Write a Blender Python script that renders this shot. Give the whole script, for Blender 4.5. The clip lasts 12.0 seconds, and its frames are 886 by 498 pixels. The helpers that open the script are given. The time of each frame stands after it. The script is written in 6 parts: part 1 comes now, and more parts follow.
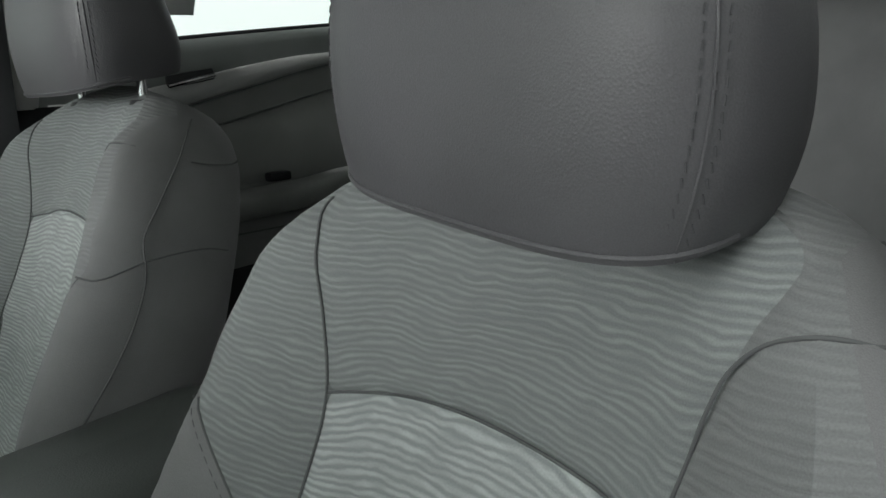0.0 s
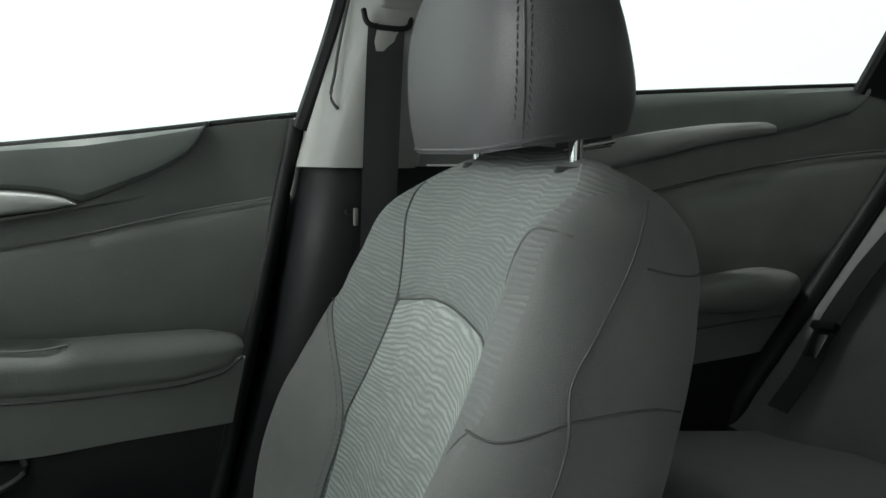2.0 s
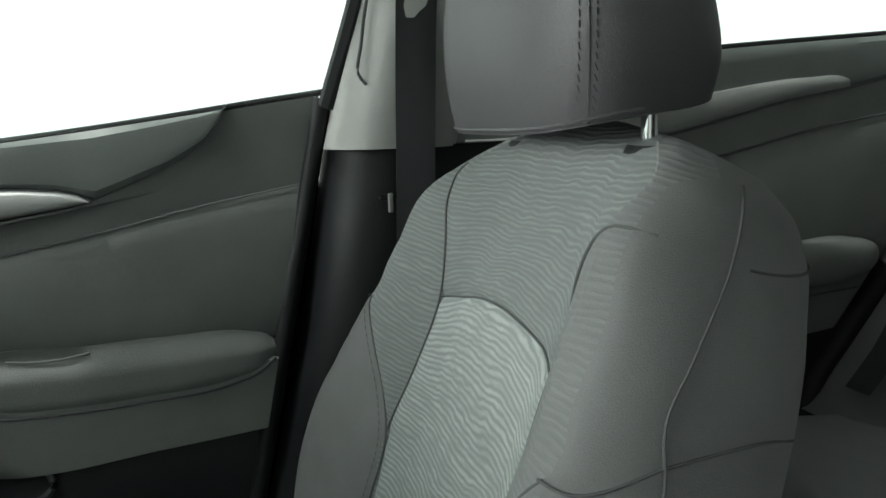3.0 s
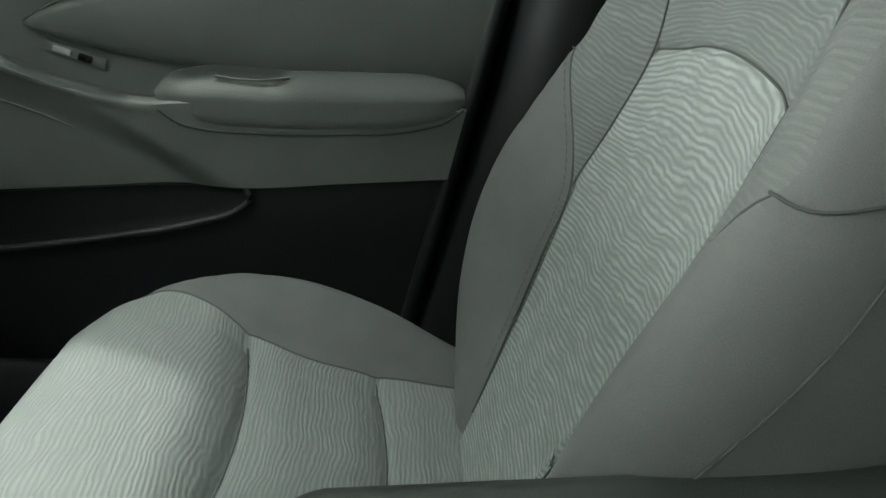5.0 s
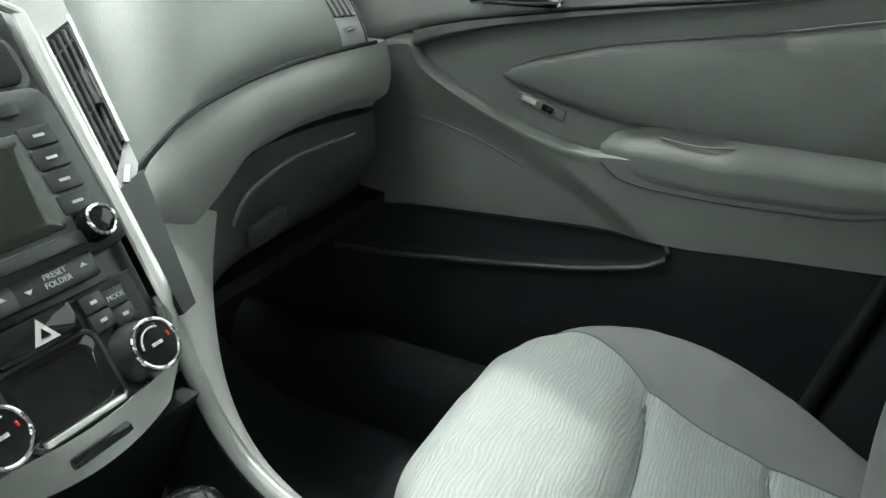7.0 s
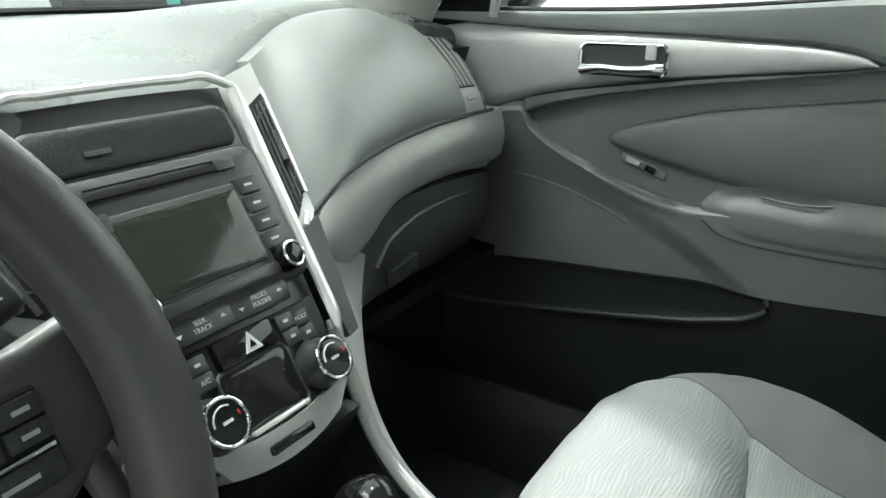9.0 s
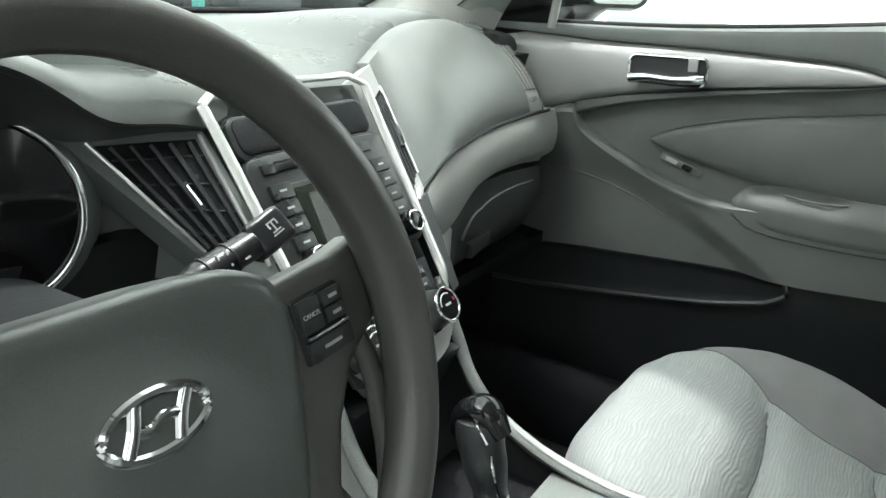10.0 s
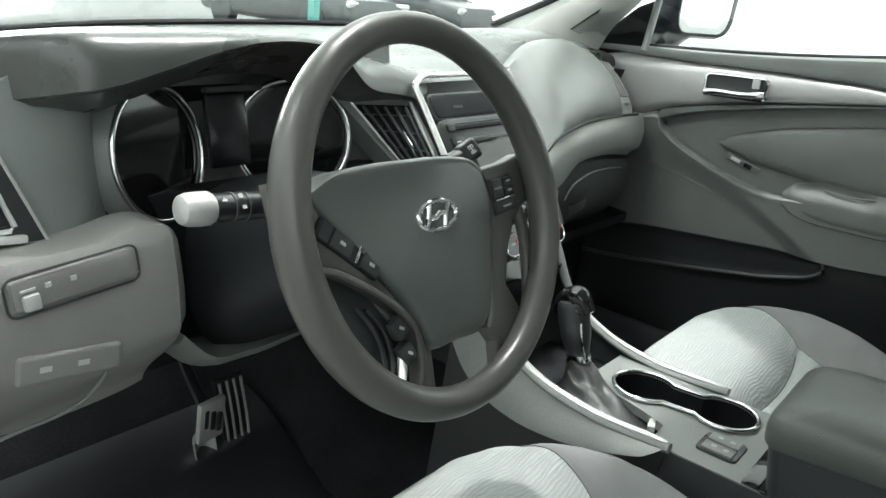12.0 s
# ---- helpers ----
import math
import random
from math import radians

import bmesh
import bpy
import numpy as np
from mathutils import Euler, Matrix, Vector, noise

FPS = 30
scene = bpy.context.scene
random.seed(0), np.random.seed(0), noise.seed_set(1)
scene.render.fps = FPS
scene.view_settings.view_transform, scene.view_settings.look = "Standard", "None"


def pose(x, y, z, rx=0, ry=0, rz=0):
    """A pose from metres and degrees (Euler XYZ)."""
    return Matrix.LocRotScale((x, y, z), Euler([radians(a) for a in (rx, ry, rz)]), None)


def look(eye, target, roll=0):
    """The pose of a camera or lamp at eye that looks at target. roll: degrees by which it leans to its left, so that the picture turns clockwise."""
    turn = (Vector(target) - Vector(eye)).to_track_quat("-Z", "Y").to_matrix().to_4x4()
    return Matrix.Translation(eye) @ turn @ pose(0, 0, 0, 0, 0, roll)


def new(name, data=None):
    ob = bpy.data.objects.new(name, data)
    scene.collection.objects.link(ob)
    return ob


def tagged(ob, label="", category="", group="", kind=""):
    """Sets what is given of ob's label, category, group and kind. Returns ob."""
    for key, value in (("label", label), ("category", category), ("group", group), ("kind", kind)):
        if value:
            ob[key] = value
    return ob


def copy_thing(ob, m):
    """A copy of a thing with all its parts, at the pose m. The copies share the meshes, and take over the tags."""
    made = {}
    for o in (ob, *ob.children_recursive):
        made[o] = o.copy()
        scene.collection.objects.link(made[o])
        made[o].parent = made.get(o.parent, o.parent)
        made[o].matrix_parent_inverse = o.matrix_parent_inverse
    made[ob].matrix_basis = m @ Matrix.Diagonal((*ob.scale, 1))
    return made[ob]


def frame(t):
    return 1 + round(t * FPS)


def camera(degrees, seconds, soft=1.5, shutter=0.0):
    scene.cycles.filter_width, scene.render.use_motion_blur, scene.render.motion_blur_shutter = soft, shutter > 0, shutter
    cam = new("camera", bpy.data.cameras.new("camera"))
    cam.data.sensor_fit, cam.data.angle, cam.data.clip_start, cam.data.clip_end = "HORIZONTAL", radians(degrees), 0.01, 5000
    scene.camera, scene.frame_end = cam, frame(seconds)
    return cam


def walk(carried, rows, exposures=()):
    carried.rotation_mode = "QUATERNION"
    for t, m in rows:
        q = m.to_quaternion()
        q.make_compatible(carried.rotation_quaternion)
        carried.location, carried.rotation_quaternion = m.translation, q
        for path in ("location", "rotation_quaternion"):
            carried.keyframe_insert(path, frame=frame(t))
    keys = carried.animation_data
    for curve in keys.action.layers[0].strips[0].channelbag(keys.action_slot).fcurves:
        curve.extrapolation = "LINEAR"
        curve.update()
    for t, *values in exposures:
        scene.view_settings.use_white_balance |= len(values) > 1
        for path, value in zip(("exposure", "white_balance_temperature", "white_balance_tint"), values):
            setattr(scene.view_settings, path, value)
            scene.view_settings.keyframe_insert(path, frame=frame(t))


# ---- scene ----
cam = camera(60.2, 12.0)
PATH = [
    (0, (-0.711, -0.282, 1.085), (0.754, -1.570, 0.643), -3.1),
    (0.5, (-0.681, -0.334, 1.100), (0.984, -1.393, 0.783), -3.2),
    (1, (-0.582, -0.308, 1.090), (1.210, -1.148, 0.799), -1.3),
    (1.5, (-0.461, -0.308, 1.1), (1.399, -1.019, 0.92), 0.2),
    (2, (-0.343, -0.33, 1.084), (1.537, -0.966, 0.841), 0.8),
    (2.5, (-0.268, -0.349, 1.104), (1.618, -0.95, 0.816), -1.7),
    (4.5, (-0.231, -0.339, 1.035), (1.667, -0.546, 0.44), 1.9),
    (5, (-0.233, -0.322, 1.013), (1.608, -0.441, 0.239), 3.3),
    (5.5, (-0.237, -0.293, 1.002), (1.549, -0.251, 0.104), 4.5),
    (6, (-0.253, -0.27, 1.012), (1.477, 0.043, 0.059), 5.4),
    (6.5, (-0.246, -0.248, 1.053), (1.435, 0.312, 0.123), 4.4),
    (7, (-0.263, -0.234, 1.091), (1.403, 0.512, 0.272), 3.2),
    (7.5, (-0.281, -0.242, 1.103), (1.376, 0.593, 0.357), 3.4),
    (9.5, (-0.449, -0.234, 1.107), (1.161, 0.747, 0.44), 2.0),
    (10, (-0.548, -0.239, 1.126), (1.062, 0.732, 0.447), 3.9),
    (10.5, (-0.603, -0.278, 1.132), (0.974, 0.763, 0.476), 3.8),
    (11, (-0.693, -0.316, 1.132), (0.793, 0.858, 0.489), 4.5),
    (11.5, (-0.793, -0.362, 1.136), (0.708, 0.795, 0.497), 4.8),
    (12, (-0.901, -0.416, 1.138), (0.596, 0.74, 0.489), 5.9),
]
EXPOSURES = [(0.0, -0.17, 6500, 11), (1.0, -0.08, 6500, 9), (2.6, 0.1, 6500, 4), (4.5, 0.22, 6600, 2), (5.5, 0.2, 6600, 1), (6.4, 0.45, 6550, 2), (7.0, 1.0, 6500, 5), (7.5, 1.06, 6500, 6), (12.0, 1.14, 6500, 10)]
walk(cam, [(t, look(eye, target, roll)) for t, eye, target, roll in PATH], EXPOSURES)

# ---------------------------------------------------------------- light
world = bpy.data.worlds.new("studio")
scene.world = world
world.use_nodes = True
bg = world.node_tree.nodes["Background"]
bg.inputs[0].default_value = (0.93, 1.0, 0.97, 1)
bg.inputs[1].default_value = 1.22


def area(name, eye, target, sx, sy, watts, colour=(1, 1, 1)):
    la = bpy.data.lights.new(name, "AREA")
    la.shape, la.size, la.size_y, la.energy, la.color = "RECTANGLE", sx, sy, watts, colour
    ob = new(name, la)
    ob.matrix_world = look(eye, target)
    return ob


key = area("ceiling_lamp", (0.48, 0.62, 3.6), (0.40, 0.2, 0.7), 0.10, 0.10, 38, (0.98, 1.0, 0.97))
front = area("front_lamp", (0.2, 4.5, 2.0), (0.1, -0.5, 0.9), 3.0, 1.1, 120, (0.97, 1.0, 0.98))
# unseen fill light, added to brighten the door front and dash
side = area("side_ceiling_lamp", (-1.3, 0.95, 3.4), (0.45, 0.25, 0.9), 1.5, 0.9, 20, (0.97, 1.0, 0.98))

# ---------------------------------------------------------------- materials


def material(name):
    m = bpy.data.materials.new(name)
    m.use_nodes = True
    nt = m.node_tree
    return m, nt, nt.nodes["Principled BSDF"]


def node(nt, kind, **inputs):
    n = nt.nodes.new(kind)
    for k, v in inputs.items():
        n.inputs[k.replace("_", " ")].default_value = v
    return n


def surface(name, colour, rough=0.5, metal=0.0, grain=900.0, bump=0.15, mottle=0.12, blotch=9.0, coat=0.0, spec=0.5):
    """A surface with fine grain relief, and large soft variation of colour and gloss."""
    m, nt, p = material(name)
    ln = nt.links.new
    co = node(nt, "ShaderNodeTexCoord")
    big = node(nt, "ShaderNodeTexNoise", Scale=blotch, Detail=4.0)
    fine = node(nt, "ShaderNodeTexNoise", Scale=grain, Detail=2.0)
    for n in (big, fine):
        ln(co.outputs["Object"], n.inputs["Vector"])
    ramp = node(nt, "ShaderNodeMapRange", From_Min=0.3, From_Max=0.7, To_Min=1 - mottle, To_Max=1 + mottle)
    ln(big.outputs["Fac"], ramp.inputs["Value"])
    r2 = node(nt, "ShaderNodeMapRange", From_Min=0.3, From_Max=0.7, To_Min=1 - mottle, To_Max=1 + mottle)
    ln(fine.outputs["Fac"], r2.inputs["Value"])
    mul = node(nt, "ShaderNodeMath")
    mul.operation = "MULTIPLY"
    ln(ramp.outputs[0], mul.inputs[0])
    ln(r2.outputs[0], mul.inputs[1])
    sc = node(nt, "ShaderNodeVectorMath")
    sc.operation = "SCALE"
    sc.inputs[0].default_value = colour
    ln(mul.outputs[0], sc.inputs["Scale"])
    ln(sc.outputs[0], p.inputs["Base Color"])
    rr = node(nt, "ShaderNodeMapRange", From_Min=0.3, From_Max=0.7, To_Min=max(0.02, rough * 0.88), To_Max=min(1, rough * 1.12))
    ln(big.outputs["Fac"], rr.inputs["Value"])
    ln(rr.outputs[0], p.inputs["Roughness"])
    p.inputs["Metallic"].default_value = metal
    p.inputs["Coat Weight"].default_value = coat
    p.inputs["Specular IOR Level"].default_value = spec
    if bump:
        b = node(nt, "ShaderNodeBump", Strength=bump, Distance=0.0006)
        ln(fine.outputs["Fac"], b.inputs["Height"])
        ln(b.outputs[0], p.inputs["Normal"])
    return m


def leather(name, colour, rough=0.5, cell=420.0, bump=0.35, mottle=0.1):
    """Grained vinyl: small cells of relief over a softly varying colour."""
    m = surface(name, colour, rough, grain=1300.0, bump=0.0, mottle=mottle)
    nt = m.node_tree
    p = nt.nodes["Principled BSDF"]
    co = node(nt, "ShaderNodeTexCoord")
    v = node(nt, "ShaderNodeTexVoronoi", Scale=cell)
    nt.links.new(co.outputs["Object"], v.inputs["Vector"])
    b = node(nt, "ShaderNodeBump", Strength=bump, Distance=0.0005)
    nt.links.new(v.outputs["Distance"], b.inputs["Height"])
    nt.links.new(b.outputs[0], p.inputs["Normal"])
    return m


def knit(name, colour, ribs=900.0):
    """Plain seat cloth with a fine rib along the cloth."""
    m = surface(name, colour, 0.85, grain=1500.0, bump=0.0, mottle=0.09, blotch=14.0, spec=0.2)
    nt = m.node_tree
    p = nt.nodes["Principled BSDF"]
    p.inputs["Sheen Weight"].default_value = 0.15
    co = node(nt, "ShaderNodeTexCoord")
    w = node(nt, "ShaderNodeTexVoronoi", Scale=ribs)
    nt.links.new(co.outputs["Object"], w.inputs["Vector"])
    b = node(nt, "ShaderNodeBump", Strength=0.3, Distance=0.0006)
    nt.links.new(w.outputs["Distance"], b.inputs["Height"])
    nt.links.new(b.outputs[0], p.inputs["Normal"])
    return m


def waves(name, dark, light, pitch=0.0062, sway=0.012, fill=0.5):
    """Seat cloth woven with close, wandering light lines that swell, thin out and run into one another."""
    m, nt, p = material(name)
    ln = nt.links.new
    uv = node(nt, "ShaderNodeTexCoord")

    def field(scale, stretch, detail=1.0):
        mp = node(nt, "ShaderNodeMapping", Scale=(stretch[0], stretch[1], 1.0))
        ln(uv.outputs["UV"], mp.inputs["Vector"])
        n = node(nt, "ShaderNodeTexNoise", Scale=scale, Detail=detail)
        ln(mp.outputs[0], n.inputs["Vector"])
        return n.outputs["Fac"]

    def calc(op, a, b):
        n = node(nt, "ShaderNodeMath")
        n.operation = op
        for k, v in enumerate((a, b)):
            if isinstance(v, (int, float)):
                n.inputs[k].default_value = v
            else:
                ln(v, n.inputs[k])
        return n.outputs[0]

    sep = node(nt, "ShaderNodeSeparateXYZ")
    ln(uv.outputs["UV"], sep.inputs[0])
    wide = calc("MULTIPLY", field(8.0, (1.0, 0.7)), sway * 3.2)
    near = calc("MULTIPLY", field(30.0, (1.0, 1.9)), sway * 0.75)
    fine = calc("MULTIPLY", field(95.0, (0.8, 1.6)), sway * 0.22)
    v = calc("ADD", calc("ADD", sep.outputs["Y"], wide), calc("ADD", near, fine))
    line = calc("SINE", calc("MULTIPLY", v, 6.2832 / pitch), 0.0)
    body = node(nt, "ShaderNodeMapRange", From_Min=-0.75 + 1.1 * (0.5 - fill), From_Max=0.85 + 1.1 * (0.5 - fill), To_Min=0.0, To_Max=1.0)
    ln(line, body.inputs["Value"])
    gaps = node(nt, "ShaderNodeMapRange", From_Min=0.34, From_Max=0.62, To_Min=0.35, To_Max=1.0)
    ln(field(60.0, (0.45, 1.6), 2.0), gaps.inputs["Value"])
    f = calc("MULTIPLY", body.outputs[0], gaps.outputs[0])
    thread = node(nt, "ShaderNodeMapRange", From_Min=0.3, From_Max=0.7, To_Min=0.90, To_Max=1.08)
    ln(field(900.0, (1.0, 1.0), 2.0), thread.inputs["Value"])
    mix = node(nt, "ShaderNodeMix")
    mix.data_type = "RGBA"
    mix.inputs["A"].default_value = (*dark, 1)
    mix.inputs["B"].default_value = (*light, 1)
    ln(f, mix.inputs["Factor"])
    sc = node(nt, "ShaderNodeVectorMath")
    sc.operation = "SCALE"
    ln(mix.outputs["Result"], sc.inputs[0])
    ln(thread.outputs[0], sc.inputs["Scale"])
    ln(sc.outputs[0], p.inputs["Base Color"])
    p.inputs["Roughness"].default_value = 0.85
    p.inputs["Specular IOR Level"].default_value = 0.25
    p.inputs["Sheen Weight"].default_value = 0.15
    b = node(nt, "ShaderNodeBump", Strength=0.5, Distance=0.0012)
    ln(f, b.inputs["Height"])
    ln(b.outputs[0], p.inputs["Normal"])
    return m


def plain(name, colour, rough, metal=0.0, emit=0.0):
    m, nt, p = material(name)
    p.inputs["Base Color"].default_value = (*colour, 1)
    p.inputs["Roughness"].default_value = rough
    p.inputs["Metallic"].default_value = metal
    if emit:
        p.inputs["Emission Color"].default_value = (*colour, 1)
        p.inputs["Emission Strength"].default_value = emit
    return m


def clear(name, tint=(0.95, 1, 0.98)):
    m, nt, p = material(name)
    p.inputs["Base Color"].default_value = (*tint, 1)
    p.inputs["Roughness"].default_value = 0.0
    p.inputs["Transmission Weight"].default_value = 1.0
    p.inputs["IOR"].default_value = 1.45
    return m


CLOTH = knit("grey_cloth", (0.215, 0.215, 0.218))
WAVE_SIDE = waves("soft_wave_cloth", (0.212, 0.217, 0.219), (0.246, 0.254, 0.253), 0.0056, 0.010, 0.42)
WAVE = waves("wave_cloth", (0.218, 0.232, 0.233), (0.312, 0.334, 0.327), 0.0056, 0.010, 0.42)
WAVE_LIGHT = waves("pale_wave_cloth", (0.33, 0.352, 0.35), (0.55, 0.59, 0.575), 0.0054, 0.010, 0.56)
WAVE_SEAT = waves("seat_wave_cloth", (0.322, 0.343, 0.338), (0.398, 0.424, 0.416), 0.0050, 0.010, 0.55)
VINYL = leather("grey_vinyl", (0.096, 0.094, 0.100), 0.5, 700.0, 0.25)
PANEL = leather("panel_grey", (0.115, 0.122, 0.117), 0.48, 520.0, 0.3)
# pale dash plastic, darkened for the shade on the driver's side
KNEE_SHADED = leather("knee_shaded_grey", (0.160, 0.158, 0.153), 0.5, 520.0, 0.25)
# door panel grey, lightened to stand in for window light in the rear
PANEL_REAR_LIT = leather("panel_grey_rear_lit", (0.215, 0.224, 0.217), 0.55, 520.0, 0.3)
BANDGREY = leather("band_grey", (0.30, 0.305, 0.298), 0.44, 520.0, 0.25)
PANEL_LIGHT = leather("panel_light_grey", (0.42, 0.42, 0.41), 0.45, 520.0, 0.25)
HUB = leather("hub_dark_grey", (0.088, 0.096, 0.092), 0.31, 640.0, 0.12)
PAD = leather("pad_dark_grey", (0.165, 0.180, 0.175), 0.38, 640.0, 0.12)
DASH = leather("dash_dark_grey", (0.104, 0.112, 0.108), 0.35, 620.0, 0.15)
TOPPAD = leather("dash_top_grey", (0.052, 0.057, 0.054), 0.29, 620.0, 0.15)
BOOT = leather("boot_leather", (0.030, 0.031, 0.031), 0.36, 420.0, 0.35)
LID = leather("lid_dark_grey", (0.075, 0.083, 0.078), 0.42, 520.0, 0.3)
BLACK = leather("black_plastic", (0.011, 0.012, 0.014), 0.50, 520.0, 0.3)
BLACK.node_tree.nodes["Principled BSDF"].inputs["Specular IOR Level"].default_value = 0.32
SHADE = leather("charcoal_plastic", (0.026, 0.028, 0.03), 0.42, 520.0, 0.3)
STACK = surface("stack_grey", (0.022, 0.024, 0.025), 0.30, bump=0.05)
SILVER = surface("satin_silver", (0.80, 0.80, 0.79), 0.24, 0.62, bump=0.03, mottle=0.05)
METALGREY = surface("metallic_grey", (0.42, 0.425, 0.42), 0.40, 0.35, bump=0.05, mottle=0.06)
CHROME = plain("chrome", (0.82, 0.83, 0.84), 0.07, 1.0)
GLOSS = plain("gloss_black", (0.008, 0.008, 0.009), 0.06)
WHEEL = leather("wheel_leather", (0.066, 0.065, 0.062), 0.33, 700.0, 0.12)
SEAM = plain("seam_thread", (0.125, 0.128, 0.13), 0.85)
THREAD = plain("dark_thread", (0.078, 0.077, 0.082), 0.7)
WEB = surface("belt_webbing", (0.035, 0.037, 0.04), 0.7, grain=1600.0, bump=0.4)
CARPET = surface("carpet", (0.018, 0.018, 0.02), 0.95, grain=420.0, bump=1.0, mottle=0.3, spec=0.1)
RUBBER = surface("rubber_mat", (0.012, 0.013, 0.016), 0.4, grain=500.0, bump=0.3)
LINER = surface("headliner", (0.72, 0.72, 0.70), 0.95, grain=700.0, bump=0.3, mottle=0.05)
PAPER = surface("paper", (0.72, 0.74, 0.73), 0.8, grain=300.0, bump=0.1, mottle=0.03)
TEAL = surface("teal_paint", (0.10, 0.42, 0.38), 0.5, grain=80.0, bump=0.1)
CONSOLE = surface("console_grey", (0.19, 0.20, 0.195), 0.42, grain=600.0, bump=0.12)
SILL = leather("matt_black", (0.007, 0.007, 0.009), 0.7, 420.0, 0.4)
SILL.node_tree.nodes["Principled BSDF"].inputs["Specular IOR Level"].default_value = 0.18
PRINT = plain("white_print", (0.36, 0.37, 0.36), 0.6)
SCREEN = plain("screen_glass", (0.016, 0.018, 0.015), 0.08)
DARKSCREEN = plain("dark_screen", (0.012, 0.013, 0.016), 0.22)
# panel grey with the shade under the dash band put into it
GLOVE_SHADED = leather("glovebox_shaded_grey", (0.062, 0.066, 0.064), 0.48, 520.0, 0.3)
GLASS = clear("window_glass")
MIRROR = plain("mirror_glass", (0.9, 0.92, 0.92), 0.02, 1.0)
STALK = surface("stalk_black", (0.012, 0.012, 0.014), 0.30, bump=0.05)
PAINT = plain("black_paint", (0.01, 0.011, 0.014), 0.08)
RED_LIGHT = plain("red_lamp", (1.0, 0.03, 0.03), 0.4, 0.0, 6.0)
RED = plain("red_mark", (0.5, 0.02, 0.02), 0.5)
CONCRETE = surface("studio_floor", (0.27, 0.275, 0.27), 0.5, grain=60.0, bump=0.1)

# ---------------------------------------------------------------- mesh tools


def spline(pts, n):
    """n points along a smooth curve through pts, evenly spaced by chord."""
    p = np.array(pts, float)
    if len(p) == 2:
        return p[0] + np.linspace(0, 1, n)[:, None] * (p[1] - p[0])
    d = np.concatenate([[0], np.cumsum(np.linalg.norm(np.diff(p, axis=0), axis=1))])
    tan = np.gradient(p, d, axis=0)
    out = []
    for s in np.linspace(0, d[-1], n):
        i = min(max(np.searchsorted(d, s) - 1, 0), len(p) - 2)
        h = d[i + 1] - d[i]
        a = (s - d[i]) / h
        out.append((2 * a**3 - 3 * a**2 + 1) * p[i] + (a**3 - 2 * a**2 + a) * h * tan[i] + (3 * a**2 - 2 * a**3) * p[i + 1] + (a**3 - a**2) * h * tan[i + 1])
    return np.array(out)


def curve(xs, ys):
    """A smooth function through the points (xs, ys), flat beyond them."""
    xs, ys = np.array(xs, float), np.array(ys, float)
    order = np.argsort(xs)
    xs, ys = xs[order], ys[order]
    tan = np.gradient(ys, xs) if len(xs) > 2 else np.full(2, (ys[1] - ys[0]) / (xs[1] - xs[0]))

    def f(x):
        x = min(max(x, xs[0]), xs[-1])
        i = min(max(int(np.searchsorted(xs, x)) - 1, 0), len(xs) - 2)
        h = xs[i + 1] - xs[i]
        a = (x - xs[i]) / h
        return float((2 * a**3 - 3 * a**2 + 1) * ys[i] + (a**3 - 2 * a**2 + a) * h * tan[i] + (3 * a**2 - 2 * a**3) * ys[i + 1] + (a**3 - a**2) * h * tan[i + 1])
    return f


def step(a, b, x):
    t = min(max((x - a) / (b - a), 0.0), 1.0)
    return t * t * (3 - 2 * t)


def grid(rows, close_u=False, close_v=False, caps=False, uv=None):
    """A bmesh over rows of points; rows may close on themselves (close_u), and the first row join the last (close_v)."""
    bm = bmesh.new()
    vs = [[bm.verts.new(p) for p in r] for r in rows]
    nr, nc = len(rows), len(rows[0])
    lay = bm.loops.layers.uv.new("UV") if uv is not None else None
    for i in range(nr if close_v else nr - 1):
        for j in range(nc if close_u else nc - 1):
            ids = [(i, j), (i, (j + 1) % nc), ((i + 1) % nr, (j + 1) % nc), ((i + 1) % nr, j)]
            try:
                f = bm.faces.new([vs[a][b] for a, b in ids])
            except ValueError:
                continue
            if lay is not None:
                for lp, (a, b) in zip(f.loops, ids):
                    lp[lay].uv = uv[a][b]
    if caps:
        for r in (vs[0][::-1], vs[-1]):
            if len(set(r)) > 2:
                bm.faces.new(r)
    return bm


def tube(path, r, n=10, squash=1.0, up=(0, 0, 1), close=False, caps=True):
    """A round bar along a path; r is a radius or one for each point; squash flattens it along 'up'."""
    p = np.array(path, float)
    m = len(p)
    rr = np.full(m, r) if np.isscalar(r) else np.array(r)
    rows = []
    for i in range(m):
        a, b = (p[(i - 1) % m], p[(i + 1) % m]) if close else (p[max(i - 1, 0)], p[min(i + 1, m - 1)])
        t = (b - a) / np.linalg.norm(b - a)
        s = np.cross(t, up)
        if np.linalg.norm(s) < 1e-3:
            s = np.cross(t, (1, 0, 0.01))
        s /= np.linalg.norm(s)
        w = np.cross(s, t)
        rows.append([p[i] + rr[i] * (math.cos(k) * s + squash * math.sin(k) * w) for k in np.linspace(0, 2 * math.pi, n, endpoint=False)])
    return grid(rows, close_u=True, close_v=close, caps=caps and not close)


def lathe(profile, m, n=28):
    """A turned shape: (radius, height) pairs about the z axis of the pose m."""
    rows = [[m @ Vector((r * math.cos(a), r * math.sin(a), h)) for a in np.linspace(0, 2 * math.pi, n, endpoint=False)] for r, h in profile]
    return grid(rows, close_u=True, caps=True)


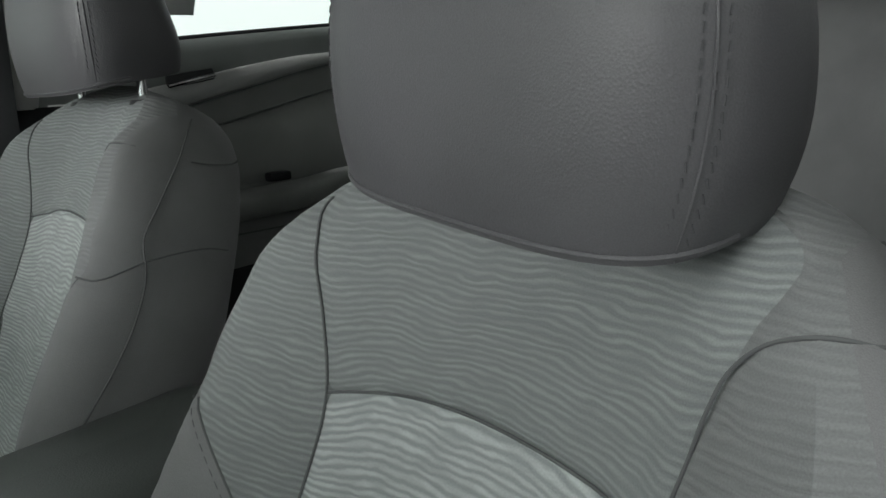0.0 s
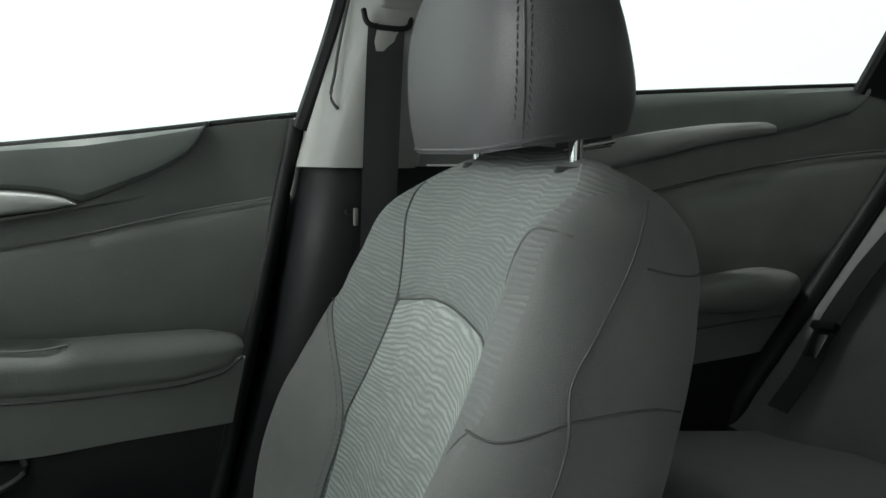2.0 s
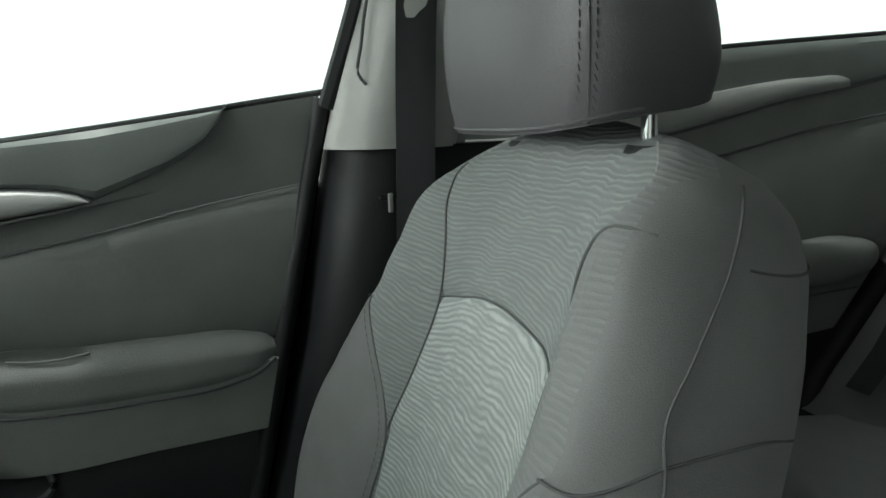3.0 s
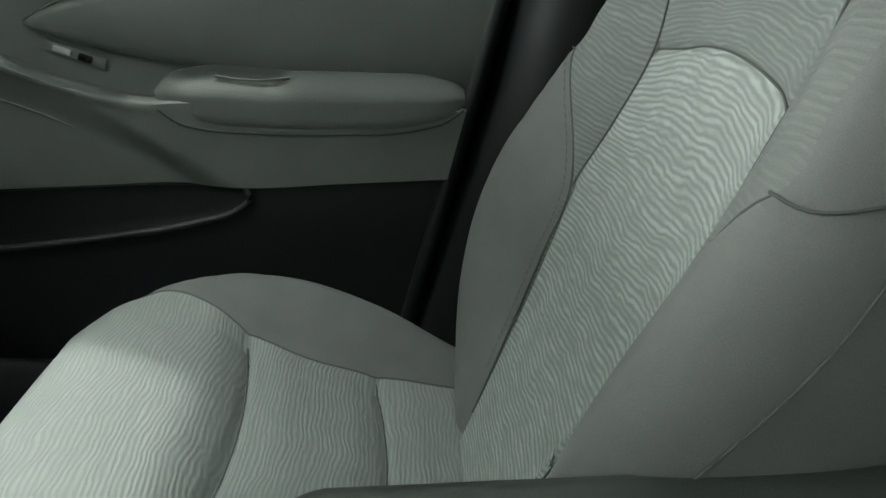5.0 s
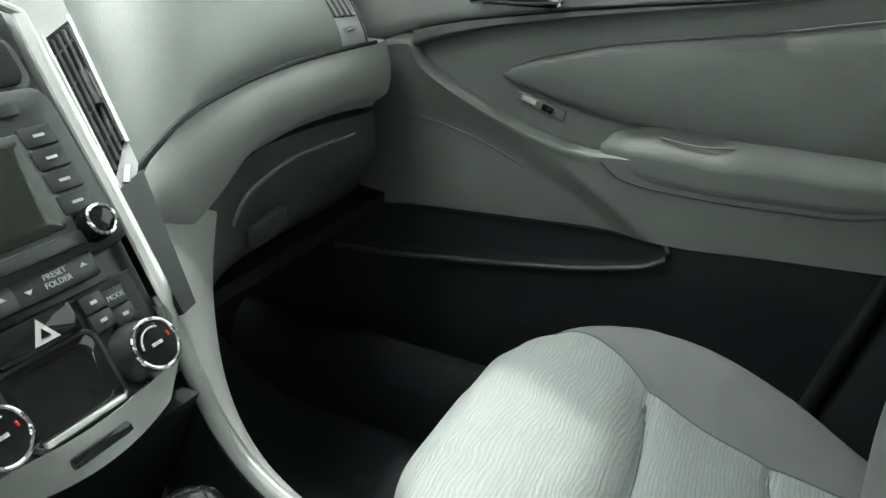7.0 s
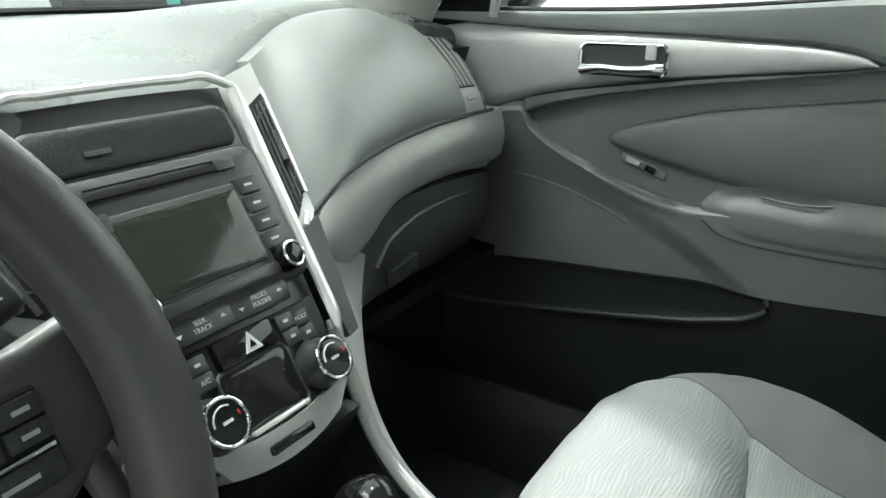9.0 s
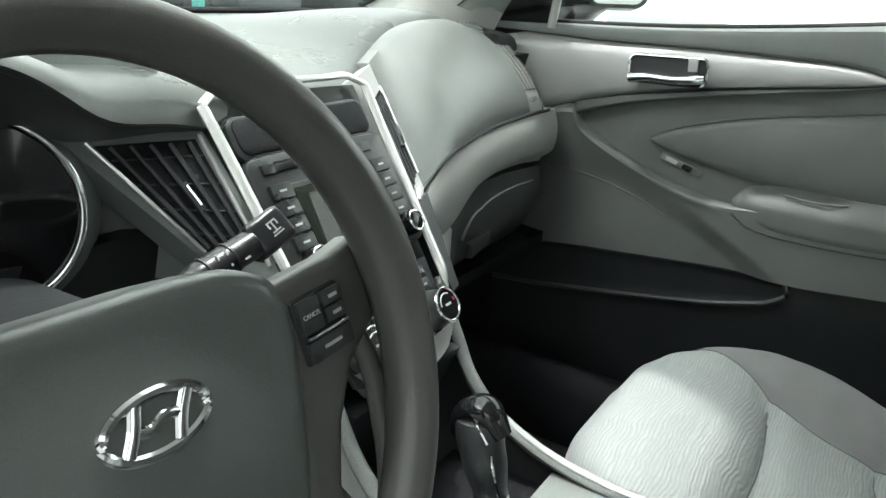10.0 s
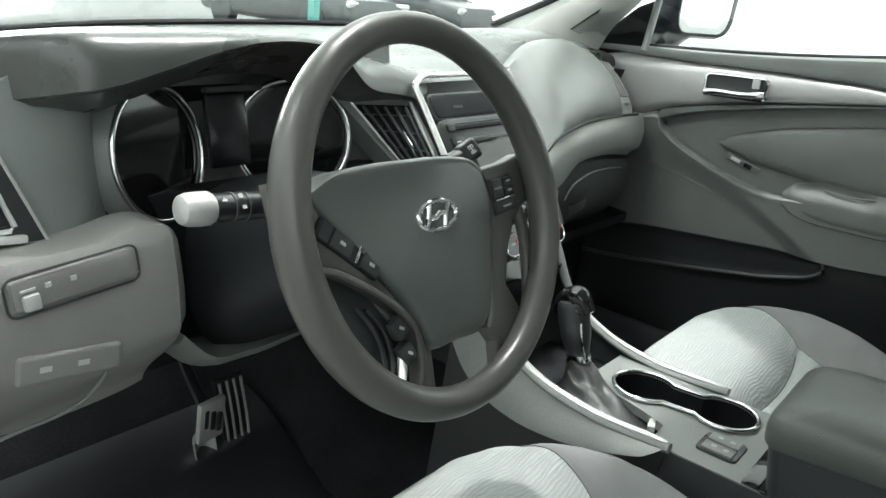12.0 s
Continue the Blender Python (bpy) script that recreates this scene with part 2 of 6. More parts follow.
def block(m, sx, sy, sz, bev=0.004, seg=2):
    """A box with rounded edges, centred on the pose m."""
    bm = bmesh.new()
    bmesh.ops.create_cube(bm, size=1, matrix=Matrix.Diagonal((sx, sy, sz, 1)))
    if bev:
        bmesh.ops.bevel(bm, geom=bm.edges[:], offset=min(bev, 0.45 * min(sx, sy, sz)), segments=seg, affect="EDGES", profile=0.6)
    bm.transform(m)
    return bm


def plate(outline, m, thick, bev=0.002, dome=0.0):
    """A plate of a flat outline (x, y) in the pose m, from z 0 up to 'thick', with rounded rims."""
    o = [Vector((x, y, 0)) for x, y in outline]
    area2 = sum(o[i].x * o[(i + 1) % len(o)].y - o[(i + 1) % len(o)].x * o[i].y for i in range(len(o)))
    if area2 < 0:
        o.reverse()
    c = sum(o, Vector()) / len(o)
    nrm = []
    for i in range(len(o)):
        e = (o[(i + 1) % len(o)] - o[i - 1]).normalized()
        nrm.append(Vector((-e.y, e.x, 0)))
    rows = []
    for ins, h in ((0, 0), (0, thick - bev), (bev * 0.3, thick - bev * 0.3), (bev, thick)):
        rows.append([m @ (p + k * ins + Vector((0, 0, h))) for p, k in zip(o, nrm)])
    for s in (0.75, 0.5, 0.25):
        rows.append([m @ (c + (p + k * bev - c) * s + Vector((0, 0, thick + dome * (1 - s * s)))) for p, k in zip(o, nrm)])
    return grid(rows, close_u=True, caps=True)


def cut(outline, m, thick, bev=0.004, seg=3):
    """A plate of any flat outline, also a hollow one, with rounded upper rims."""
    bm = bmesh.new()
    f = bm.faces.new([bm.verts.new((x, y, 0)) for x, y in outline])
    bm.normal_update()
    if f.normal.z < 0:
        f.normal_flip()
    up = bmesh.ops.extrude_face_region(bm, geom=[f])["geom"]
    vs = [g for g in up if isinstance(g, bmesh.types.BMVert)]
    bmesh.ops.translate(bm, verts=vs, vec=(0, 0, thick))
    if bev:
        es = [e for e in bm.edges if all(v in vs for v in e.verts)]
        bmesh.ops.bevel(bm, geom=es, offset=bev, segments=seg, affect="EDGES", profile=0.5)
    bmesh.ops.triangulate(bm, faces=[f for f in bm.faces if len(f.verts) > 4])
    bm.transform(m)
    return bm


def slab(f, us, vs, back, pane=False):
    """A solid sheet: front points f(u, v), closed behind by the same points moved by 'back', with walls round the rim."""
    front = [[Vector(f(u, v)) for u in us] for v in vs]
    b = Vector(back)
    bm = grid(front)
    nr, nc = len(vs), len(us)
    bm.verts.ensure_lookup_table()
    rim = [(0, j) for j in range(nc)] + [(i, nc - 1) for i in range(1, nr)] + [(nr - 1, j) for j in range(nc - 2, -1, -1)] + [(i, 0) for i in range(nr - 2, 0, -1)]
    top = [bm.verts[i * nc + j] for i, j in rim]
    low = [bm.verts.new(front[i][j] + b) for i, j in rim]
    for k in range(len(rim)):
        try:
            bm.faces.new((top[k], low[k], low[(k + 1) % len(rim)], top[(k + 1) % len(rim)]))
        except ValueError:
            pass
    if pane:
        known = {rim[k]: low[k] for k in range(len(rim))}
        at_ = [[known.get((i, j)) or bm.verts.new(front[i][j] + b) for j in range(nc)] for i in range(nr)]
        for i in range(nr - 1):
            for j in range(nc - 1):
                bm.faces.new((at_[i][j], at_[i + 1][j], at_[i + 1][j + 1], at_[i][j + 1]))
        bmesh.ops.recalc_face_normals(bm, faces=bm.faces)
    return bm


def merge(*bms):
    out = bmesh.new()
    for b in bms:
        me = bpy.data.meshes.new("tmp")
        b.to_mesh(me)
        out.from_mesh(me)
        bpy.data.meshes.remove(me)
        b.free()
    return out


def mesh_of(name, bm, mat, sharp=38):
    bmesh.ops.remove_doubles(bm, verts=bm.verts[:], dist=1e-6)
    bmesh.ops.recalc_face_normals(bm, faces=bm.faces[:])
    me = bpy.data.meshes.new(name)
    for f in bm.faces:
        f.smooth = True
    bm.to_mesh(me)
    bm.free()
    me.set_sharp_from_angle(angle=radians(sharp))
    me.materials.append(mat)
    return me


def thing(name, label, category, at=(0, 0, 0), group="", kind=""):
    ob = new(name)
    ob.empty_display_size = 0.05
    ob.location = at
    return tagged(ob, label, category, group, kind)


def part(name, bm, mat, parent, label="", sharp=38):
    """Links a bmesh, made in world places, as one mesh under a thing or a part."""
    base, p = Vector(), parent
    while p is not None:
        base += p.location
        p = p.parent
    bm.transform(Matrix.Translation(-base))
    ob = new(name, mesh_of(name, bm, mat, sharp))
    ob.parent = parent
    return tagged(ob, label)


def single(name, bm, mat, label="", category="", kind="", group="", sharp=38):
    return tagged(new(name, mesh_of(name, bm, mat, sharp)), label, category, group, kind)


def dome(outline, m, rise, edge=0.012, n=14):
    """A smooth cushion-like pad over an outline: rounded rim, softly swelling middle."""
    pts = np.array(outline)
    mid = pts.mean(axis=0)
    rows = [[m @ Vector((x, y, -0.02)) for x, y in pts]]
    for k in range(n + 1):
        a = k / n
        f = 1 - a ** 1.4
        z = edge * math.sqrt(max(0.0, 1 - max(0.0, 1 - a / 0.22) ** 2))
        q = mid + (pts - mid) * max(f, 0.002)
        rows.append([m @ Vector((x, y, z + rise * math.exp(-((x - mid[0]) / 0.10) ** 2 - ((y - mid[1]) / 0.09) ** 2))) for x, y in q])
    return grid(rows, close_u=True, caps=True)


def words(text, m, size, mat, parent, name="lettering"):
    """Flat lettering on the x-y plane of the pose m, centred."""
    cu = bpy.data.curves.new(name, "FONT")
    cu.body, cu.size, cu.align_x, cu.align_y, cu.extrude = text, size, "CENTER", "CENTER", 0.0002
    ob = bpy.data.objects.new(name, cu)
    me = bpy.data.meshes.new_from_object(ob)
    bpy.data.objects.remove(ob)
    bm = bmesh.new()
    bm.from_mesh(me)
    bm.transform(m)
    return part(name, bm, mat, parent)


def lin(a, b, n):
    return np.linspace(a, b, n)


# ---------------------------------------------------------------- ground, car shell
gm = bmesh.new()
bmesh.ops.create_grid(gm, x_segments=2, y_segments=2, size=30)
single("ground", gm, CONCRETE, "pale smooth studio floor under the car", "floor", "structure")

# outer roof panel, out of view, added to keep the ceiling lamp off the armrest
rows_r = [[(x, y, 1.60 - 0.05 * step(-1.1, -2.0, y) - 0.14 * step(-0.45, 0.08, y) - 0.12 * abs(x / 0.66) ** 3.2) for x in np.linspace(-0.67, 0.67, 25)] for y in np.linspace(-1.98, 0.06, 22)]
single("roof_panel", slab(lambda u, v: rows_r[int(v)][int(u)], range(25), range(22), (0, 0, 0.012)), PAINT, "gloss black car roof panel, unseen, added for its shade", "roof", "structure")
# cabin floor with a tunnel down the middle
rows = []
for y in np.linspace(-1.7, 1.0, 28):
    rise = step(0.45, 0.95, y) * 0.32
    rows.append([(x, y, 0.30 + rise + 0.13 * math.exp(-((x / 0.11) ** 4)) * (1 - 0.4 * step(-0.6, -1.2, y))) for x in np.linspace(-0.74, 0.74, 41)])
single("floor", grid(rows), CARPET, "black carpeted car floor with a centre tunnel", "carpet", "structure")

# studio wall beside the open driver door, and body sides below the windows
single("wall_1", slab(lambda y, v: (-4.6, y, 3.2 * v), lin(-6, 6, 3), lin(0, 1, 3), (-0.1, 0, 0)), PANEL_LIGHT, "grey studio wall beside the car", "wall", "structure")
single("body_side", slab(lambda y, v: (0.845, y, 0.25 + 0.77 * v), lin(0.9, -2.1, 4), lin(0, 1, 3), (0.03, 0, 0)), PAINT, "black car body side outside the doors", "body", "structure")
single("rear_bulkhead", slab(lambda x, v: (x, -1.72, 0.25 + 0.93 * v), lin(-0.84, 0.84, 3), lin(0, 1, 3), (0, -0.03, 0)), SHADE, "dark panel behind the rear seat", "panel", "structure")
# roof lining, closed over the cabin
rows = []
for y in np.linspace(-1.95, 0.08, 20):
    crown = 1.54 - 0.08 * step(-1.2, -2.0, y) - 0.10 * step(-0.5, 0.1, y)
    rows.append([(x, y, crown - 0.10 * abs(x / 0.60) ** 4) for x in np.linspace(-0.62, 0.62, 21)])
single("ceiling", slab(lambda u, v: rows[int(v)][int(u)], range(21), range(20), (0, 0, 0.04)), LINER, "pale grey cloth roof lining", "ceiling", "structure")


# ---------------------------------------------------------------- doors of the passenger side
belt_f = curve([0.56, 0.43, 0.1, -0.15, -0.48], [1.045, 1.05, 1.065, 1.09, 1.135])
belt_r = curve([-0.6, -1.09, -1.53, -1.75], [1.15, 1.19, 1.22, 1.235])


def edge_f(z):
    return -0.34 - (z - 0.5) * 0.22


DX = 0.762


def strip(ys, top, bot, proud, x=DX, thick=0.02, nz=12, pillow=0.0, roundness=0.25, slant=None, ends=(0.0, 0.0)):
    """A raised band of a door skin between two height curves: rims rounded, middle swelling by 'pillow'."""
    ys = list(ys)
    y0, y1 = ys[0], ys[-1]

    def f(u, v):
        y = u
        if slant:
            y = max(u, slant(bot(u) + (top(u) - bot(u)) * v)) if y1 < y0 else u
        b, t = bot(y), top(y)
        z = b + (t - b) * v
        k = 2 * v - 1
        rim = max(0.0, 1 - abs(k) ** 6) ** 0.5
        a = (u - y0) / (y1 - y0)
        e = 1.0
        if ends[0]:
            e *= math.sqrt(max(0, 1 - max(0, 1 - a / ends[0]) ** 2))
        if ends[1]:
            e *= math.sqrt(max(0, 1 - max(0, 1 - (1 - a) / ends[1]) ** 2))
        return (x - (proud * rim + pillow * (1 - k * k)) * e, y, z)
    return slab(f, ys, np.linspace(0, 1, nz), (thick, 0, 0))


ring = lambda pts, n, r, m=8, squash=1.0: tube(spline(pts, n), r, m, squash)

door = thing("front_door", "closed grey passenger front door with dark upper trim and armrest", "car door", (0.76, 0, 0.4))
# skin
part("door_skin", slab(lambda y, v: (DX + 0.006, max(y, edge_f(0.64 + (belt_f(y) - 0.64) * v)), 0.64 + (belt_f(y) - 0.64) * v), lin(0.60, -0.49, 50), lin(0, 1, 30), (0.09, 0, 0)), PANEL, door, "grey moulded door skin")
trimlow = curve([0.46, 0.354, 0.287, 0.215, 0.105, -0.044, -0.120, -0.192, -0.252, -0.31, -0.346, -0.362], [0.86, 0.900, 0.925, 0.944, 0.965, 0.989, 1.000, 1.013, 1.036, 1.064, 1.095, 1.126])
silvertop = curve([0.46, 0.24, 0.074, -0.037, -0.138, -0.171, -0.188, -0.196], [1.035, 1.032, 1.035, 1.034, 1.031, 1.026, 1.020, 1.014])
part("upper_pad", strip(lin(0.5, -0.364, 60), lambda y: belt_f(y) + 0.002, lambda y: max(trimlow(y), silvertop(y) if y > -0.196 else 0) + 0.001, 0.010, nz=10, thick=0.02), PAD, door, "dark grey padded top rail")
part("trim_spear", strip(lin(0.46, -0.196, 50), silvertop, trimlow, 0.012, pillow=0.004, nz=12, thick=0.02), METALGREY, door, "satin metallic grey trim spear")
ptop = curve([0.5, 0.365, 0.26, 0.162, 0.071, -0.014, -0.095, -0.134, -0.241, -0.349, -0.394], [0.632, 0.646, 0.660, 0.669, 0.677, 0.684, 0.684, 0.685, 0.695, 0.704, 0.708])
# lip under the spear, round the front of the switch channel
rec_hi = curve([0.284, 0.278, 0.249, 0.187, 0.104, 0.027, -0.045, -0.175, -0.30], [0.897, 0.902, 0.914, 0.934, 0.953, 0.969, 0.982, 1.003, 1.022])


def profiled(ys, top, bot, proud, nz=16, x=DX, thick=0.02):
    """A door panel between two height curves, standing proud of the skin by proud(y, z, v)."""
    def f(u, v):
        b, t = bot(u), top(u)
        z = b + (t - b) * v
        return (x - proud(u, z, v), u, z)
    return slab(f, list(ys), np.linspace(0, 1, nz), (thick, 0, 0))


def lip_out(y, z, v):
    return 0.023 * (1 - step(-0.02, -0.33, y)) * math.sqrt(max(0.0, 1 - max(0.0, 1 - v / 0.35) ** 2)) - 0.0075


part("upper_lip", profiled(lin(0.284, -0.345, 50), lambda y: trimlow(y) - 0.001, lambda y: min(rec_hi(y), trimlow(y) - 0.004), lip_out, 10), PANEL, door, "grey lip below the trim spear")
# swept band: a ridge that runs down from the front into the armrest
ridge = curve([0.50, 0.354, 0.300, 0.284, 0.278, 0.26, 0.226, 0.178, 0.131, 0.086, 0.043, -0.007, -0.03, -0.41], [0.842, 0.897, 0.917, 0.912, 0.897, 0.880, 0.860, 0.838, 0.820, 0.807, 0.798, 0.793, 0.795, 0.80])
fold_low = curve([0.5, 0.324, 0.269, 0.191, 0.125, 0.078, 0.024, -0.03, -0.08], [0.800, 0.798, 0.796, 0.781, 0.759, 0.738, 0.715, 0.685, 0.64])
fold_high = curve([0.30, 0.20, 0.10, 0.047, -0.006, -0.059, -0.108, -0.16], [0.90, 0.86, 0.815, 0.775, 0.742, 0.712, 0.678, 0.64])


def band_out(y, z, v):
    lo, hi = fold_low(y), max(fold_low(y) + 0.02, min(ridge(y) - 0.004, fold_high(y)))
    return 0.003 + 0.015 * step(lo, hi, z) * math.sqrt(max(0.0, 1 - max(0.0, (v - 0.95) / 0.05) ** 2)) + 0.0025 * math.exp(-(((z - ridge(y) + 0.010) / 0.006) ** 2)) * step(-0.02, 0.05, y)


def rear_cut(y, z):
    return max(y, edge_f(z))


part("swept_band", slab(lambda u, v: (DX - band_out(u, ptop(u) - 0.004 + (ridge(u) - ptop(u) + 0.004) * v, v), rear_cut(u, ptop(u) + (ridge(u) - ptop(u)) * v), ptop(u) - 0.004 + (ridge(u) - ptop(u) + 0.004) * v), list(lin(0.50, 0.29, 14)) + list(lin(0.286, -0.405, 90)), lin(0, 1, 44), (0.03, 0, 0)), PANEL, door, "swept grey lower door panel")
part("stitch_line", ring([(DX - 0.0045, y, fold_low(y) + 0.002) for y in lin(0.45, 0.10, 14)], 50, 0.0013), PANEL, door)
ins_hi = curve([0.147, 0.13, 0.098, 0.067, 0.021, -0.09, -0.205, -0.3, -0.452], [0.880, 0.892, 0.906, 0.916, 0.930, 0.953, 0.974, 0.995, 1.022])
ins_lo = curve([0.147, 0.13, 0.11, 0.061, -0.027, -0.108, -0.45], [0.876, 0.868, 0.863, 0.851, 0.838, 0.830, 0.822])
part("insert", strip(lin(0.147, -0.452, 50), ins_hi, ins_lo, 0.007, pillow=0.004, nz=14, thick=0.02, slant=edge_f, ends=(0.1, 0)), PANEL, door, "grey vinyl door insert")
part("insert_seam", ring([(DX - 0.004, y, ins_hi(y) + 0.001) for y in lin(0.145, -0.452, 14)], 60, 0.0012), SEAM, door)
# armrest: top sloping out from the insert to a rounded edge, with a finger scoop
arm_hi = curve([-0.006, -0.020, -0.05, -0.178, -0.277, -0.37, -0.398, -0.409], [0.803, 0.820, 0.832, 0.836, 0.838, 0.834, 0.824, 0.812])
arm_lo = curve([-0.006, -0.012, -0.025, -0.056, -0.134, -0.242, -0.351, -0.387, -0.402, -0.409], [0.795, 0.783, 0.772, 0.762, 0.757, 0.760, 0.772, 0.786, 0.800, 0.808])


def arm_out(y, z, v):
    e = math.sqrt(max(0.0, 1 - max(0.0, 1 - (-0.006 - y) / 0.11) ** 2)) * math.sqrt(max(0.0, 1 - max(0.0, 1 - (y + 0.409) / 0.045) ** 2))
    out = 0.008 + 0.013 * (1 - step(0.50, 1.02, v)) ** 0.9
    out -= 0.007 * max(0.0, 1 - v / 0.22) ** 2
    scoop = 0.007 * math.exp(-(((v - 0.80) / 0.17) ** 2)) * step(-0.02, -0.06, y) * (1 - step(-0.15, -0.19, y))
    return 0.004 + (out - 0.004) * e - scoop


arm = part("armrest", profiled(lin(-0.0062, -0.4088, 80), arm_hi, arm_lo, arm_out, 30, thick=0.03), PANEL, door, "soft grey vinyl armrest")
part("grip_slot", ring([(DX - 0.0085, -0.085, 0.8255), (DX - 0.0105, -0.12, 0.8225), (DX - 0.0105, -0.15, 0.8235), (DX - 0.0095, -0.178, 0.8275)], 24, 0.0016, 8), PANEL, arm, "lip of the finger scoop")
part("armrest_seam", ring([(DX - 0.0185, y, arm_lo(y) - 0.0015) for y in lin(-0.012, -0.402, 16)], 60, 0.0016), SHADE, door)
# lower dark panel with the map pocket
part("lower_panel", strip(lin(0.55, -0.405, 50), ptop, lambda y: 0.36, 0.006, nz=16, thick=0.03, slant=edge_f), BLACK, door, "black lower door panel")
pbot = curve([0.5, 0.312, 0.229, 0.077, -0.056, -0.105, -0.125], [0.55, 0.566, 0.578, 0.602, 0.630, 0.648, 0.668])
part("pocket_cavity", strip(lin(0.5, -0.125, 44), lambda y: ptop(y) - 0.004, pbot, -0.004, x=DX - 0.012, nz=8, thick=0.004, ends=(0, 0.1)), BLACK, door, "black map pocket")
part("pocket_lip", ring([(DX - 0.016, y, pbot(y)) for y in lin(0.5, -0.056, 12)] + [(DX - 0.016, -0.10, 0.645), (DX - 0.016, -0.122, 0.664), (DX - 0.014, -0.118, 0.680)], 70, 0.0045, 10), SHADE, door, "rounded pocket lip")
# pull handle in its bowl
HM = Matrix.Translation((DX - 0.0165, 0.131, 0.998)) @ Matrix(((0, 0, -1, 0), (-1, 0, 0, 0), (0, 1, 0, 0), (0, 0, 0, 1))) @ pose(0, 0, 0, 0, 0, 2)


def rounded(w, h, r, n=6, skew=0.0):
    out = []
    for cx, cy, a0 in ((w / 2 - r, h / 2 - r, 0), (-w / 2 + r, h / 2 - r, 90), (-w / 2 + r, -h / 2 + r, 180), (w / 2 - r, -h / 2 + r, 270)):
        for a in lin(a0, a0 + 90, n):
            y = cy + r * math.sin(radians(a))
            out.append((cx + r * math.cos(radians(a)) + skew * y, y))
    return out


bez = part("handle_bezel", merge(tube([HM @ Vector((x, y, 0.003)) for x, y in rounded(0.130, 0.043, 0.012)], 0.0030, 8, close=True)), CHROME, door, "bright bezel ring")
part("handle_bowl", plate(rounded(0.128, 0.042, 0.012), HM, 0.002, 0.001), SHADE, door, "dark handle bowl")
part("door_handle", tube(spline([HM @ Vector(p) for p in ((-0.058, -0.016, 0.010), (-0.03, -0.012, 0.016), (0.01, -0.013, 0.018), (0.045, -0.011, 0.014), (0.060, -0.010, 0.008))], 24), [0.0125 - 0.004 * step(0, 0.35, a) + 0.004 * step(0.75, 1, a) for a in lin(0, 1, 24)], 14, 0.7), CHROME, door, "chrome inner pull handle")
part("lock_knob", block(HM @ Matrix.Translation((0.042, 0.012, 0.006)), 0.016, 0.022, 0.008, 0.003), METALGREY, door, "grey lock lever")
# switches
SM = Matrix.Translation((DX + 0.004, 0.088, 0.842)) @ Matrix(((0, 0, -1, 0), (-1, 0, 0, 0), (0, 1, 0, 0), (0, 0, 0, 1))) @ pose(0, 0, 0, 0, 0, -17)
sw = part("switch_plate", block(SM, 0.075, 0.014, 0.006, 0.002), PANEL, door)
part("window_switch", block(SM @ Matrix.Translation((0.012, 0, 0.004)), 0.017, 0.009, 0.006, 0.002), GLOSS, sw, "black window switch")
part("lock_switch", block(SM @ Matrix.Translation((-0.017, 0, 0.004)), 0.022, 0.008, 0.004, 0.001), SILVER, sw)
# black seal down the shut edge
part("door_seal", ring([(DX - 0.004, edge_f(z) - 0.004, z) for z in lin(0.42, 1.13, 8)], 30, 0.012, 10), BLACK, door, "black rubber door seal")
part("window_channel", ring([(DX + 0.012, y, belt_f(y) + 0.004) for y in lin(0.5, -0.485, 14)], 50, 0.0045, 8), BLACK, door, "black window seal")
# window frame up the B pillar and over the top
def side_x(z):
    return 0.775 - 0.42 * max(0.0, z - 1.05)


part("window_frame", merge(tube(spline([(side_x(1.13), -0.487, 1.12), (side_x(1.25), -0.525, 1.25), (side_x(1.40), -0.575, 1.48)], 16), 0.013, 8), tube(spline([(side_x(1.42), -0.58, 1.48), (side_x(1.41), -0.25, 1.47), (side_x(1.35), 0.06, 1.39), (side_x(1.13), 0.42, 1.13)], 30), 0.016, 8)), BLACK, door, "black window frame")
part("window_glass", slab(lambda y, v: (side_x(belt_f(y) + (1.41 - 0.0 - belt_f(y)) * v) + 0.01, y + 0.0 - 0.06 * v * step(0.0, -0.48, y), belt_f(y) + ((curve([0.5, 0.1, -0.2, -0.5], [1.06, 1.34, 1.46, 1.48])(y)) - belt_f(y)) * v), lin(0.48, -0.49, 14), lin(0, 1, 6), (0.004, 0, 0), True), GLASS, door, "clear side window").visible_shadow = False

# ---------------------------------------------------------------- rear door
rdoor = thing("rear_door", "closed grey rear passenger door with dark upper trim", "car door", (0.78, -1.1, 0.4))
RX = 0.785


def edge_r(z):
    return -1.28 - max(0.0, z - 0.62) * 0.76


part("door_skin", slab(lambda y, v: (RX, max(y, edge_r(0.66 + (belt_r(y) - 0.66) * v)), 0.66 + (belt_r(y) - 0.66) * v), lin(-0.62, -1.72, 40), lin(0, 1, 24), (0.08, 0, 0)), PANEL_REAR_LIT, rdoor, "grey moulded door skin")
rlow = curve([-0.62, -0.85, -1.096, -1.21, -1.356, -1.459, -1.537, -1.55], [0.99, 1.03, 1.082, 1.108, 1.132, 1.158, 1.195, 1.215])
part("upper_pad", strip(lin(-0.62, -1.545, 46), lambda y: belt_r(y) + 0.002, rlow, 0.010, x=RX, nz=10), PAD, rdoor, "dark grey padded top rail")
ptip = curve([-0.75, -0.95, -1.1, -1.25, -1.33, -1.352], [1.075, 1.11, 1.135, 1.150, 1.148, 1.138])
part("trim_spear", strip(lin(-0.68, -1.350, 36), ptip, lambda y: rlow(y) + 0.004, 0.016, x=RX, pillow=0.006, nz=10, ends=(0, 0.2)), METALGREY, rdoor, "satin grey trim spear")
